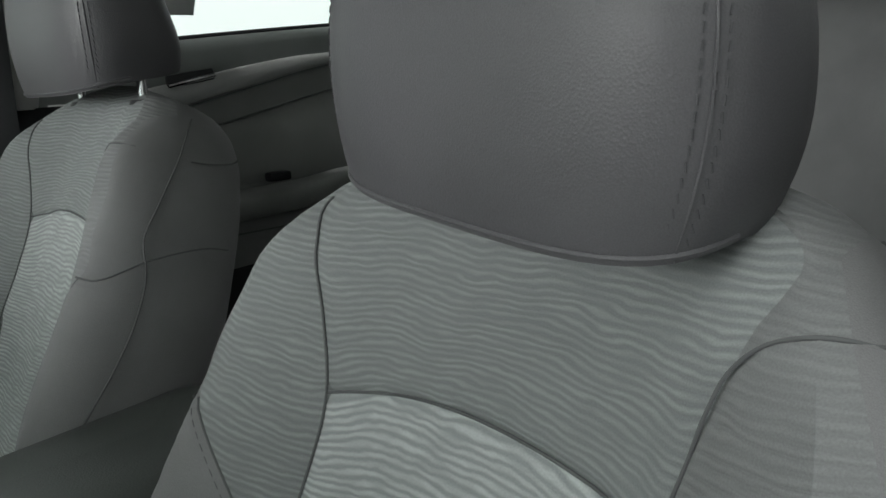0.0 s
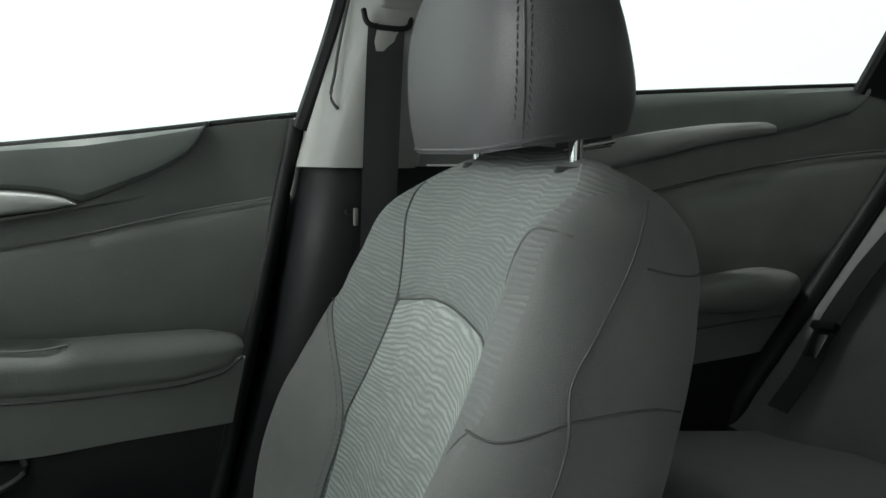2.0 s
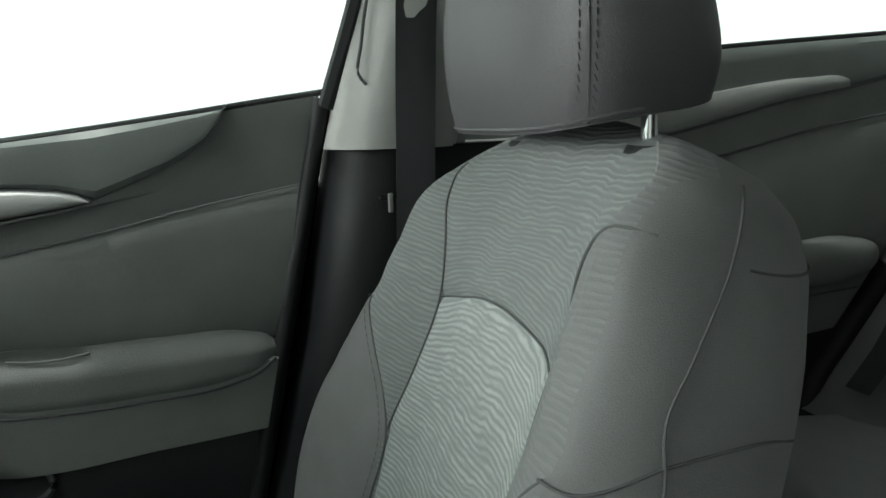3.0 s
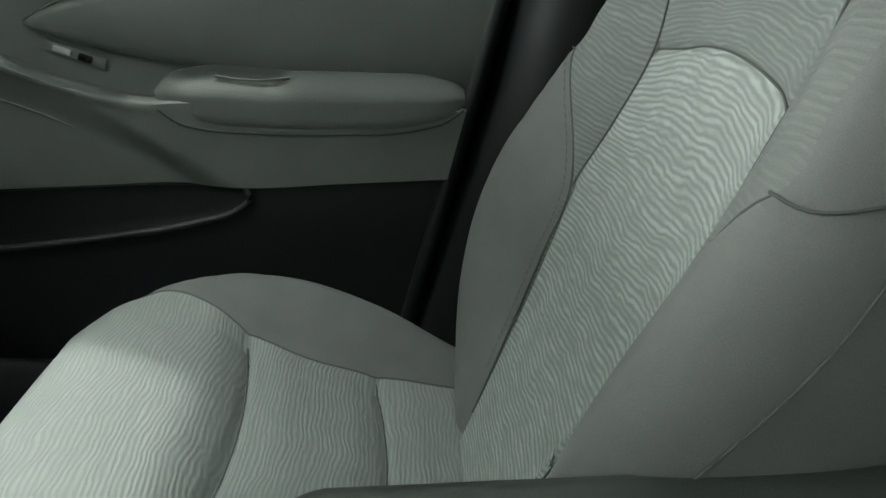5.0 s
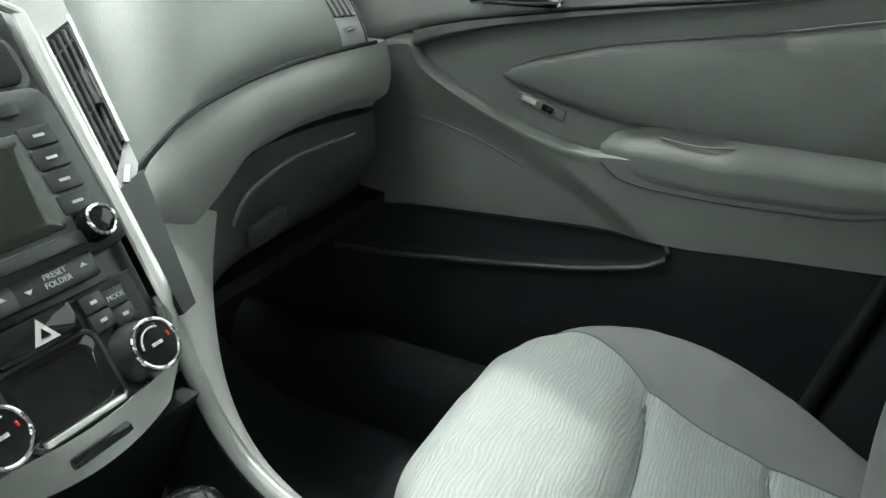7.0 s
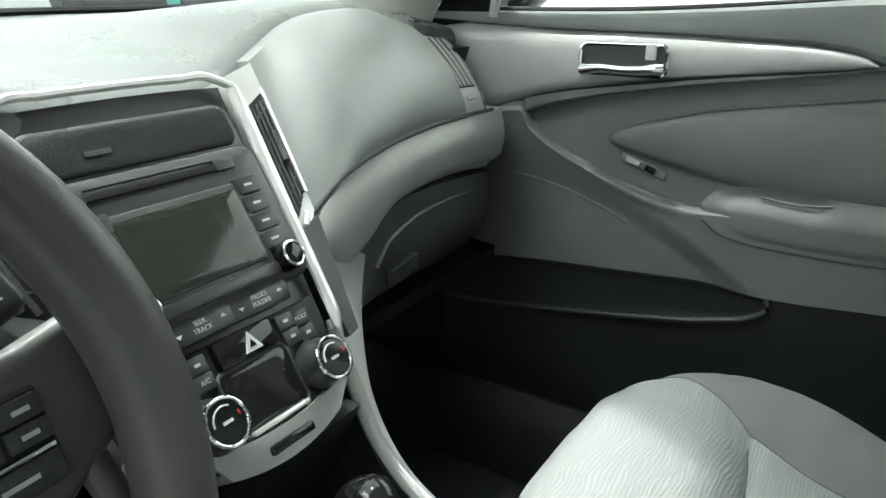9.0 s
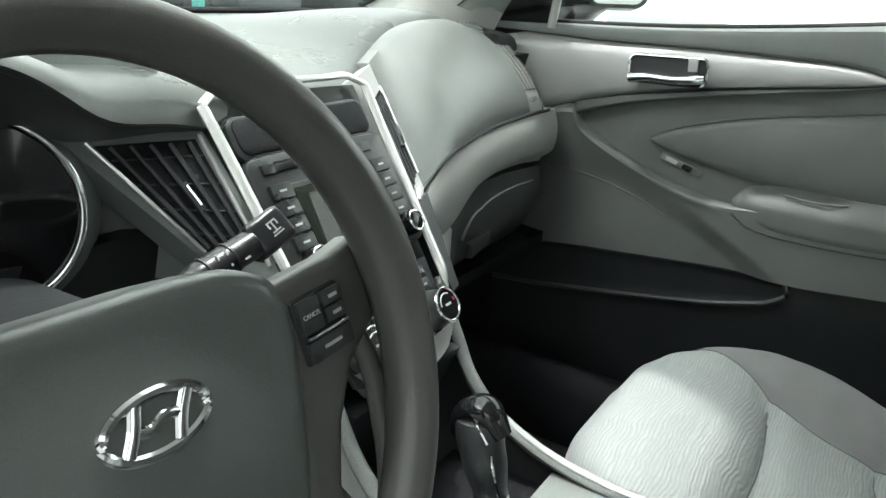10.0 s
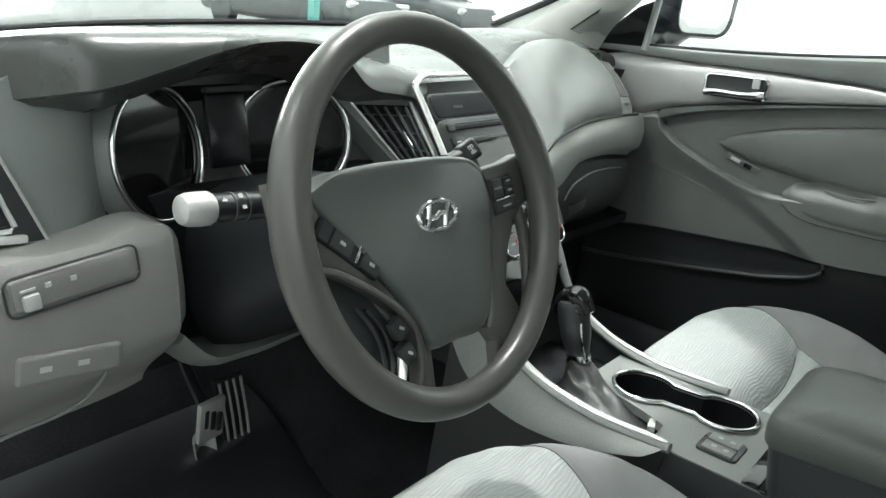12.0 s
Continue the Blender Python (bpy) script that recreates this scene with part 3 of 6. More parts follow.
rins = curve([-0.62, -0.85, -1.098, -1.273, -1.45, -1.65], [0.92, 0.98, 1.031, 1.067, 1.092, 1.11])
part("insert", strip(lin(-0.62, -1.63, 40), rins, lambda y: 0.88, 0.008, x=RX, pillow=0.004, nz=12, slant=edge_r), PANEL_REAR_LIT, rdoor, "grey vinyl door insert")
part("insert_seam", ring([(RX - 0.006, y, rins(y)) for y in lin(-0.62, -1.62, 12)], 50, 0.002), SEAM, rdoor)
rarm = part("armrest", strip(lin(-0.85, -1.405, 50), curve([-0.85, -1.0, -1.17, -1.358, -1.395, -1.405], [0.85, 0.868, 0.876, 0.886, 0.875, 0.865]), curve([-0.85, -1.17, -1.362, -1.395, -1.405], [0.80, 0.812, 0.826, 0.842, 0.855]), 0.045, x=RX, pillow=0.012, nz=14, ends=(0.1, 0.15)), PANEL_REAR_LIT, rdoor, "soft grey vinyl armrest")
part("grip_cup", block(pose(0.738, -1.10, 0.895, 0, 0, 0), 0.03, 0.05, 0.02, 0.006), BLACK, rdoor, "black pull cup")
part("lower_panel", strip(lin(-0.62, -1.36, 30), curve([-0.62, -1.205, -1.356, -1.4], [0.69, 0.717, 0.732, 0.74]), lambda y: 0.42, 0.005, x=RX, nz=10, slant=edge_r), BLACK, rdoor, "black lower door panel")
part("armrest_seam", ring([(RX - 0.004, y, 0.777 + 0.02 * step(-1.1, -1.4, y)) for y in lin(-0.8, -1.38, 8)], 30, 0.002), SEAM, rdoor)
part("handle_bowl", block(pose(RX - 0.016, -0.945, 1.106, -7), 0.010, 0.10, 0.026, 0.008), SHADE, rdoor, "dark handle bowl")
part("door_handle", tube(spline([(RX - 0.03, -0.895, 1.092), (RX - 0.045, -0.94, 1.102), (RX - 0.035, -0.985, 1.110)], 14), 0.007, 10, 0.7), CHROME, rdoor, "chrome inner pull handle")
part("window_channel", ring([(RX + 0.006, y, belt_r(y) + 0.004) for y in lin(-0.6, -1.56, 10)], 40, 0.006, 8), BLACK, rdoor, "black window seal")
part("door_seal", ring([(RX - 0.012, edge_r(z) + 0.006, z) for z in lin(0.55, 1.20, 8)], 30, 0.020, 10), BLACK, rdoor, "black rubber door seal")
part("quarter_trim", slab(lambda a, v: (RX - 0.006 - 0.12 * v, -1.525 - 0.04 * v - (0.17 - 0.11 * v) * a, 1.212 + 0.25 * v - 0.03 * a), lin(0, 1, 6), lin(0, 1, 8), (0.02, 0, 0)), BLACK, rdoor, "black quarter panel")
part("window_frame", merge(tube(spline([(RX - 0.01, -1.515, 1.21), (RX - 0.12, -1.56, 1.46)], 8), 0.012, 8), tube(spline([(side_x(1.41), -0.6, 1.48), (side_x(1.41), -1.1, 1.49), (RX - 0.13, -1.56, 1.47)], 16), 0.016, 8)), BLACK, rdoor, "black window frame")
part("window_glass", slab(lambda y, v: (RX + 0.01 - 0.15 * v, y - 0.01 * v, belt_r(y) + (1.48 - belt_r(y)) * v), lin(-0.64, -1.56, 10), lin(0, 1, 5), (0.004, 0, 0), True), GLASS, rdoor, "clear side window").visible_shadow = False

# ---------------------------------------------------------------- B pillar and its belt
pillar = thing("door_pillar", "pale grey upper and black lower door pillar trim", "pillar", (0.7, -0.56, 0.4), kind="structure")


def bp_front(z):
    return -0.480 - (z - 1.07) * 0.26


part("upper_trim", slab(lambda a, z: (0.662 - 0.30 * (z - 1.07) * (z > 1.07) + 0.075 * abs(2 * a - 1) ** 4, bp_front(z) + (-0.655 - 0.13 * (z - 1.07) - bp_front(z)) * a, z), lin(0, 1, 18), lin(1.066, 1.50, 14), (0.04, 0, 0)), PANEL_LIGHT, pillar, "pale grey pillar trim")
part("lower_trim", slab(lambda a, z: (0.695 + 0.06 * abs(2 * a - 1) ** 4, -0.445 + 0.25 * (0.82 - z) * (z < 0.82) - (z - 0.82) * 0.17 * (z > 0.82) + (-0.69 + 0.445) * a, z), lin(0, 1, 14), lin(0.42, 1.068, 16), (0.06, 0, 0)), BLACK, pillar, "black lower pillar trim")
part("trim_groove", ring([(0.652, -0.552, 1.36), (0.655, -0.535, 1.28), (0.658, -0.518, 1.19), (0.66, -0.515, 1.15), (0.66, -0.522, 1.142)], 30, 0.002), SEAM, pillar)
part("adjuster_cover", block(pose(0.598, -0.60, 1.300, 0, -17, 8), 0.016, 0.07, 0.075, 0.008, 3), PANEL_LIGHT, pillar, "pale belt adjuster cover")
part("belt_slot", block(pose(0.688, -0.572, 1.005, 0, 0, 0), 0.016, 0.07, 0.007, 0.003), BLACK, pillar)
belt = thing("seat_belt", "black seat belt hanging from the door pillar", "seat belt", (0.62, -0.58, 1.0))
part("webbing", slab(lambda a, v: (0.612 + 0.045 * (1 - v) ** 0.7 - 0.003 * math.cos(3 * a), -0.575 + 0.023 * (2 * a - 1) + 0.004 * (1 - v), 0.80 + 0.447 * v), lin(0, 1, 6), lin(0, 1, 22), (0.0015, 0, 0)), WEB, belt, "black belt webbing")
part("belt_guide", tube(spline([(0.612, -0.545, 1.262), (0.606, -0.548, 1.246), (0.604, -0.575, 1.240), (0.606, -0.602, 1.244), (0.612, -0.606, 1.262)], 24), 0.0036, 10), BLACK, belt, "black belt guide ring")
part("belt_tongue", block(pose(0.672, -0.548, 1.0, 0, 0, 10), 0.006, 0.006, 0.024, 0.002), METALGREY, belt, "metal latch tongue")

# sill under the front door
part_sill = single("door_sill", slab(lambda y, a: (0.62 + 0.12 * a, y, 0.40 + 0.055 * math.sin(math.pi * min(1, a * 1.3)) ** 0.7), lin(0.55, -1.2, 30), lin(0, 1, 10), (0, 0, -0.1)), SILL, "black plastic door sill cover", "sill", "structure")
kick = single("kick_panel", slab(lambda y, v: (0.715 - 0.05 * step(0.5, 0.9, y), y, 0.32 + 0.55 * v), lin(0.42, 0.95, 10), lin(0, 1, 8), (0.03, 0, 0)), SILL, "dark footwell side panel", "panel", "structure")

# ---------------------------------------------------------------- front seats
SX = 0.38
SB = 0.362  # middle of the back, set a little inboard of the cushion
W_BACK = curve([0.50, 0.56, 0.64, 0.72, 0.80, 0.88, 0.95, 1.0, 1.04, 1.07, 1.085, 1.095], [0.205, 0.245, 0.274, 0.284, 0.284, 0.274, 0.258, 0.240, 0.216, 0.182, 0.140, 0.05])
Y_BACK = curve([0.50, 0.56, 0.647, 0.77, 0.911, 1.0, 1.05, 1.08, 1.095], [-0.395, -0.418, -0.458, -0.514, -0.570, -0.605, -0.624, -0.640, -0.658])
T_BACK = curve([0.50, 0.6, 0.9, 1.0, 1.05, 1.08, 1.095], [0.14, 0.15, 0.155, 0.148, 0.132, 0.10, 0.05])
RIDGE = curve([0.50, 0.56, 0.62, 0.70, 0.76, 0.82, 0.89, 0.96, 1.0, 1.05, 1.075, 1.095], [0.005, 0.032, 0.058, 0.080, 0.084, 0.076, 0.066, 0.062, 0.056, 0.022, 0.004, 0.0])
XS1 = curve([0.5, 0.55, 0.62, 0.70, 0.77, 0.84, 0.911, 0.96, 1.01, 1.05, 1.08], [0.094, 0.098, 0.115, 0.132, 0.145, 0.140, 0.137, 0.150, 0.168, 0.176, 0.13])
XS2 = curve([0.5, 0.55, 0.62, 0.70, 0.77, 0.80, 0.83, 0.86, 0.878, 0.92, 0.97, 1.02, 1.05], [0.096, 0.100, 0.117, 0.134, 0.148, 0.168, 0.196, 0.226, 0.244, 0.240, 0.232, 0.208, 0.19])


def back_front(x, z):
    """Depth of the seat back's front at x and height z of its middle line: flat middle, ridged bolsters, rounded rim."""
    k = min(abs(x) / W_BACK(z), 1.0)
    rim = 0.055 * min(1.0, T_BACK(z) / 0.14)
    return Y_BACK(z) + 0.92 * RIDGE(z) * (0.5 * step(0.34, 0.90, k) + 0.5 * max(0.0, min(1.0, (k - 0.34) / 0.56))) - rim * (1 - math.sqrt(max(0.0, 1 - max(0.0, (k - 0.83) / 0.17) ** 2.2))) - 0.006 * k * k


def lean(y, z):
    """Height of a point that lies off the middle line: sections stand square to the leaning back."""
    return z + 0.42 * (y - Y_BACK(z))


def back_rear(t, z):
    """The seat back's side and rear, t from 0 to pi across."""
    w = W_BACK(z)
    ye, yb = back_front(w, z), Y_BACK(z) - T_BACK(z)
    c, s = math.cos(t), math.sin(t)
    y = ye + (yb - ye) * abs(s) ** 0.62
    return (SB + w * math.copysign(abs(c) ** 0.76, c), y, lean(y, z))


def side_point(s, y, z):
    """The point of the seat back's flank at depth y and height z."""
    z0 = z
    for _ in range(12):
        z0 = max(0.5, min(1.09, z - 0.42 * (y - Y_BACK(z0))))
    w = W_BACK(z0)
    ye, yb = back_front(w, z0), Y_BACK(z0) - T_BACK(z0)
    q = max(0.0, min(1.0, (y - ye) / (yb - ye))) ** (1 / 0.62)
    return (SB + s * w * (1 - q * q) ** 0.38, y, z)


def seam_dip(x, z, deep=0.0038):
    g = 0.0
    for s in (XS1(z), min(XS2(z), 0.97 * W_BACK(z))):
        g += deep * math.exp(-(((abs(x) - s) / 0.0045) ** 2))
    return g


def seat_z(x, z0):
    """Rows bow upward in the middle near the cross seam."""
    return z0 + 0.026 * max(0.0, 1 - (x / 0.14) ** 2) * math.exp(-(((z0 - 0.911) / 0.07) ** 2))


def build_seat(label):
    seat = thing("car_seat", label, "car seat", (SX, -0.3, 0.3), "front seats")
    zs = sorted(set([*lin(0.50, 1.04, 46), *lin(1.045, 1.095, 11), 0.903, 0.907, 0.911, 0.915, 0.919]))

    def cols(z):
        w = W_BACK(z)
        a, b = min(XS1(z), 0.90 * w), min(max(XS2(z), XS1(z) + 0.003), 0.985 * w)
        if a > b - 0.003:
            a = b - 0.003
        left = -w + (w - b) * lin(0, 1, 12) ** 2
        return [left, lin(-b, -a, 5), a * np.sign(lin(-1, 1, 16)) * (1 - (1 - np.abs(lin(-1, 1, 16))) ** 1.3), lin(a, b, 5), -left[::-1]]

    table = []
    for z0 in zs:
        row = []
        for g in cols(z0):
            r = []
            for x in g:
                y = back_front(x, z0)
                z = lean(y, z0) + seat_z(x, z0) - z0
                y -= seam_dip(x, z0)
                if abs(x) < XS1(z0) + 0.001:
                    y -= 0.005 * math.exp(-(((z0 - 0.911) / 0.0045) ** 2))
                r.append((SB + x, y, z))
            row.append(r)
        table.append(row)
    arc = np.concatenate([[0], np.cumsum([math.dist((0, Y_BACK(a), a), (0, Y_BACK(b), b)) for a, b in zip(zs, zs[1:])])])

    def spread(row):
        """Distance of each point from the middle, along the cloth."""
        flat = [p for g in row for p in g]
        run = np.concatenate([[0], np.cumsum([math.dist(a, b) for a, b in zip(flat, flat[1:])])])
        run, out, k = run - run[-1] / 2, [], 0
        for g in row:
            out.append(run[k:k + len(g)])
            k += len(g)
        return out

    across = [spread(row) for row in table]

    def patch(gi, i0, i1):
        rs = [table[i][gi] for i in range(i0, i1 + 1)]
        return grid(rs, uv=[[(u, arc[i]) for u in across[i][gi]] for i in range(i0, i1 + 1)])

    n = len(zs) - 1
    cut = zs.index(0.911)
    split = min(range(len(zs)), key=lambda i: abs(zs[i] - 0.878))
    crown = min(range(len(zs)), key=lambda i: abs(zs[i] - 1.04))
    back = part("backrest_shell", back_half(zs[:crown + 1]), CLOTH, seat, "plain grey cloth seat back")
    part("backrest_top", back_half(zs[crown:]), CLOTH, seat, "plain cloth top of the seat back")
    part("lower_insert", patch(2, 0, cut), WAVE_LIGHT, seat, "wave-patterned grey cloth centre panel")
    part("upper_insert", patch(2, cut, n), WAVE, seat, "wave-patterned grey cloth upper panel")
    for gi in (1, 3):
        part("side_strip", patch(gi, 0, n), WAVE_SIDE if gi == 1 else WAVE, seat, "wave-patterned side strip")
    for gi in (0, 4):
        part("bolster", patch(gi, 0, split), CLOTH, seat, "plain grey cloth bolster")
        part("shoulder_panel", patch(gi, split, n), CLOTH, seat, "plain grey cloth shoulder")
    def on_front(x, z, off=-0.0035):
        y = back_front(x, z)
        return (SB + x, y + off, lean(y, z) + seat_z(x, z) - z)

    def level(k, height):
        """Middle-line height at which the front, at k of the half width, lies at the given height."""
        z = 0.845
        for _ in range(12):
            z = height - 0.42 * (back_front(k * W_BACK(z), z) - Y_BACK(z))
        return z

    for s in (-1, 1):
        if s > 0:
            rise = [on_front(XS1(z), z, -0.0028) for z in lin(0.77, 1.045, 40)]
        else:
            # the inboard seam bends over the shoulder
            rise = spline([on_front(-x, z, -0.0028 if z < 0.97 else 0.0002) for x, z in [(XS1(z), z) for z in lin(0.77, 0.955, 12)] + [(0.156, 0.978), (0.164, 0.996), (0.179, 1.010), (0.200, 1.017), (0.220, 1.019)]], 60)
        part("seam", tube(rise, 0.0011, 6), SEAM, seat)
        part("seam", tube([on_front(s * XS2(z), z) for z in lin(0.53, 0.878, 44)], 0.0011, 6), SEAM, seat)
        # over the shoulder to the corner of the side gusset, and down the gusset
        over = [Vector(back_rear(t if s > 0 else math.pi - t, z)) + Vector((s * 0.0006, 0, 0.0004)) for t, z in zip(lin(0.04, 0.62, 12), lin(1.045 if s > 0 else 1.019, 1.052 if s > 0 else 1.040, 12))]
        part("seam", tube(over, 0.0010, 6), SEAM, seat)
        side = [side_point(s, y, z) for y, z in ((-0.674, 1.050), (-0.661, 1.040), (-0.635, 1.010), (-0.594, 0.962), (-0.570, 0.930), (-0.566, 0.897), (-0.545, 0.850), (-0.514, 0.805), (-0.482, 0.765), (-0.454, 0.725), (-0.425, 0.67))]
        part("seam", tube(spline([(x + s * 0.0008, y, z) for x, y, z in side], 60), 0.0011, 6), SEAM, seat)
        zc0 = level(XS2(0.878) / W_BACK(0.878), 0.902)
        side = [on_front(s * k * W_BACK(zc0), zc0, 0.0004) for k in lin(XS2(0.878) / W_BACK(0.878), 0.93, 4)] + [side_point(s, y, z) for y, z in ((-0.572, 0.909), (-0.60, 0.910), (-0.64, 0.908), (-0.675, 0.897))]
        part("seam", tube(spline([(x + s * 0.0008, y, z) for x, y, z in side], 34), 0.0010, 6), SEAM, seat)
        # stitches along the bolster's inner edge
        if s < 0:
            continue
        edge = [np.array(on_front(s * (XS2(z) + 0.0045), z, 0.0005)) for z in lin(0.58, 0.874, 44)]
        part("stitching", merge(*[tube([a, a * 0.4 + c * 0.6], 0.0004, 5) for a, c in zip(edge, edge[1:])]), SEAM, seat, "row of small stitches")
    part("cross_seam", tube([on_front(x, 0.911) for x in lin(-0.138, 0.138, 30)], 0.0011, 6), SEAM, seat)
    part("lower_seam", tube([on_front(x, 0.632 + 0.02 * (1 - (x / 0.12) ** 2), -0.001) for x in lin(-0.12, 0.12, 24)], 0.0010, 6), SEAM, seat)

    # cushion
    def zc(y):
        return curve([-0.52, -0.42, -0.309, -0.20, -0.16, -0.107, -0.04, 0.0, 0.03, 0.05, 0.065, 0.072], [0.495, 0.495, 0.512, 0.545, 0.562, 0.582, 0.594, 0.592, 0.578, 0.552, 0.51, 0.43])(y)

    def wc(y):
        side = curve([-0.52, -0.40, -0.30, -0.2, -0.15, -0.08], [0.215, 0.250, 0.268, 0.280, 0.282, 0.282])(y)
        return side * max(0.02, 1 - max(0.0, (y + 0.17) / 0.246) ** 2.2) ** 0.47

    CS = curve([-0.52, -0.309, -0.16, -0.107, -0.03, 0.072], [0.165, 0.172, 0.178, 0.190, 0.195, 0.13])

    def top_z(x, y):
        w = wc(y)
        k = min(abs(x) / w, 1.0)
        bol = (1.0 if x > 0 else 0.35) * max(0.0, curve([-0.52, -0.40, -0.30, -0.20, -0.10, -0.02, 0.02, 0.05, 0.072], [0.505, 0.545, 0.596, 0.628, 0.630, 0.612, 0.592, 0.556, 0.43])(y) - zc(y))
        base = 0.40
        z = base + (zc(y) - base) * (1 - k**7) ** (1 / 3.0) + bol * step(0.58, 0.88, k) * (1 - step(0.92, 1.0, k) * 0.7)
        for s, dp in ((-0.158, 0.022), (-0.309, 0.014)):
            sy = s + 0.02 * (abs(x) / 0.18) ** 2 - 0.01
            if abs(x) < CS(y) + 0.012:
                z -= dp * (1 - step(CS(y) - 0.016, CS(y) + 0.010, abs(x))) * (0.75 * math.exp(-(((y - sy) / 0.024) ** 2)) + 0.5 * math.exp(-(((y - sy) / 0.006) ** 2)))
        z -= 0.004 * math.exp(-(((abs(x) - CS(y)) / 0.005) ** 2))
        return z

    ys = sorted(set([*lin(-0.52, 0.02, 60), *lin(-0.335, -0.276, 22), *lin(-0.186, -0.126, 24), *lin(0.024, 0.068, 14), 0.070, 0.072]))
    arcy = np.concatenate([[0], np.cumsum([math.dist((a, zc(a)), (b, zc(b))) for a, b in zip(ys, ys[1:])])])
    tab = []
    for y in ys:
        w, c = wc(y), min(CS(y), 0.92 * wc(y))
        left = -w + (w - c) * (1 - (1 - lin(0, 1, 12)) ** 1.8)
        off = SX + 0.022 * step(-0.26, 0.0, y)
        tab.append([[(off + x, y, top_z(x, y)) for x in g] for g in (left, c * lin(-1, 1, 24), -left[::-1])])

    def cpatch(gi, i0, i1):
        return grid([tab[i][gi] for i in range(i0, i1 + 1)], uv=[[(p[0] - SX, arcy[i]) for p in tab[i][gi]] for i in range(i0, i1 + 1)])

    n = len(ys) - 1
    part("cushion_centre", cpatch(1, 0, n), WAVE_SEAT, seat, "wave-patterned grey cloth seat cushion")
    part("cushion_edge", cpatch(0, 0, n), WAVE_SEAT, seat, "wave-patterned inner edge of the cushion")
    part("cushion_bolster", cpatch(2, 0, n), CLOTH, seat, "plain grey cloth seat bolster")
    part("cushion_seam", tube([(SX + 0.022 * step(-0.26, 0.0, y) + CS(y), y, top_z(CS(y), y) + 0.0005) for y in lin(-0.45, 0.0, 40)], 0.0011, 6), SEAM, seat)
    for s, dx in ((-0.158, 0.172), (-0.309, 0.168)):
        part("cushion_cross_seam", tube([(SX + 0.022 * step(-0.26, 0.0, s) + x, s + 0.02 * (abs(x) / 0.18) ** 2 - 0.01, top_z(x, s + 0.02 * (abs(x) / 0.18) ** 2 - 0.01) + 0.0002) for x in lin(-dx, dx, 30)], 0.0012, 6), SEAM, seat)
    # skirt under the cushion
    loop = [(SX + 0.022 * step(-0.26, 0.0, y) + s * wc(y), y) for s, seq in ((1, lin(-0.52, 0.072, 20)), (-1, lin(0.072, -0.52, 20))) for y in seq]
    part("cushion_skirt", grid([[(x, y, 0.41) for x, y in loop], [(SX + (x - SX) * 1.0, y, 0.38) for x, y in loop], [(SX + (x - SX) * 0.9, y * 0.96 - 0.01, 0.345) for x, y in loop]], close_u=True, caps=True), CLOTH, seat, "grey cloth seat skirt")
    for s in (-1, 1):
        part("side_cover", block(pose(SX + s * 0.235, -0.27, 0.385, 0, 0, 0), 0.035, 0.44, 0.085, 0.015, 3), BLACK, seat, "black plastic side cover")
        part("seat_rail", block(pose(SX + s * 0.17, -0.25, 0.325), 0.04, 0.50, 0.04, 0.006), BLACK, seat)

    # headrest
    HZ = [1.095, 1.12, 1.17, 1.22, 1.26, 1.29, 1.31, 1.322]
    hw = curve(HZ, [0.147, 0.156, 0.163, 0.155, 0.134, 0.104, 0.070, 0.030])
    hf = curve(HZ, [-0.564, -0.559, -0.556, -0.561, -0.575, -0.592, -0.608, -0.622])
    hb = curve(HZ, [-0.716, -0.718, -0.708, -0.692, -0.674, -0.660, -0.650, -0.642])
    rows = []
    for z in [1.095, 1.098, 1.104, 1.112, *lin(1.122, 1.29, 18), *lin(1.296, 1.322, 8)]:
        w, a, b = hw(z), hf(z), hb(z)
        r = []
        for t in lin(0, 2 * math.pi, 48)[:-1]:
            c, s = math.cos(t), math.sin(t)
            q = 0.50 if s > 0 else 0.72
            x = w * math.copysign(abs(c) ** q, c)
            y = (a + b) / 2 + (a - b) / 2 * math.copysign(abs(s) ** q, s)
            low = 0.5 + 0.5 * s
            r.append((SB + x, y - 0.004 * (x / 0.14) ** 2 * (s > 0), z + (0.018 - 0.028 * low) * (1 - step(1.095, 1.19, z))))
        rows.append(r)
    hr = part("headrest", grid(rows, close_u=True, caps=True), VINYL, seat, "grey vinyl headrest with stitched seam")

    def front_at(x, z):
        w, a, b = hw(z), hf(z), hb(z)
        k = min(abs(x) / w, 0.999)
        s = (1 - k ** 4) ** 0.25
        return (a + b) / 2 + (a - b) / 2 * s - 0.004 * (x / 0.14) ** 2

    hk = lambda z: hw(z) / 0.163
    part("piping", tube([Vector(q) + Vector((0, 0.0004, 0.0006)) for q in rows[1][1:24]], 0.0018, 6), VINYL, hr, "raised piping")
    for s in (-1, 1):
        part("headrest_seam", tube([(SB + s * 0.151 * hk(z), front_at(0.151 * hk(z), z) + 0.0004, z) for z in lin(1.092, 1.29, 30)], 0.0011, 6), VINYL, hr)
        for off in (-0.0045, 0.0035):
            st = [tube([(SB + s * (0.151 + off) * hk(z), front_at((0.151 + off) * hk(z), z) + 0.0008, z), (SB + s * (0.151 + off) * hk(z), front_at((0.151 + off) * hk(z), z + 0.0042) + 0.0008, z + 0.0042)], 0.0006, 5) for z in np.arange(1.100, 1.285, 0.0068)]
            part("stitching", merge(*st), THREAD, hr, "row of raised stitches")
        part("headrest_post", lathe([(0.0062, 1.03), (0.0062, 1.14)], pose(SB + s * 0.116, -0.648, 0)), CHROME, seat, "chrome headrest post")
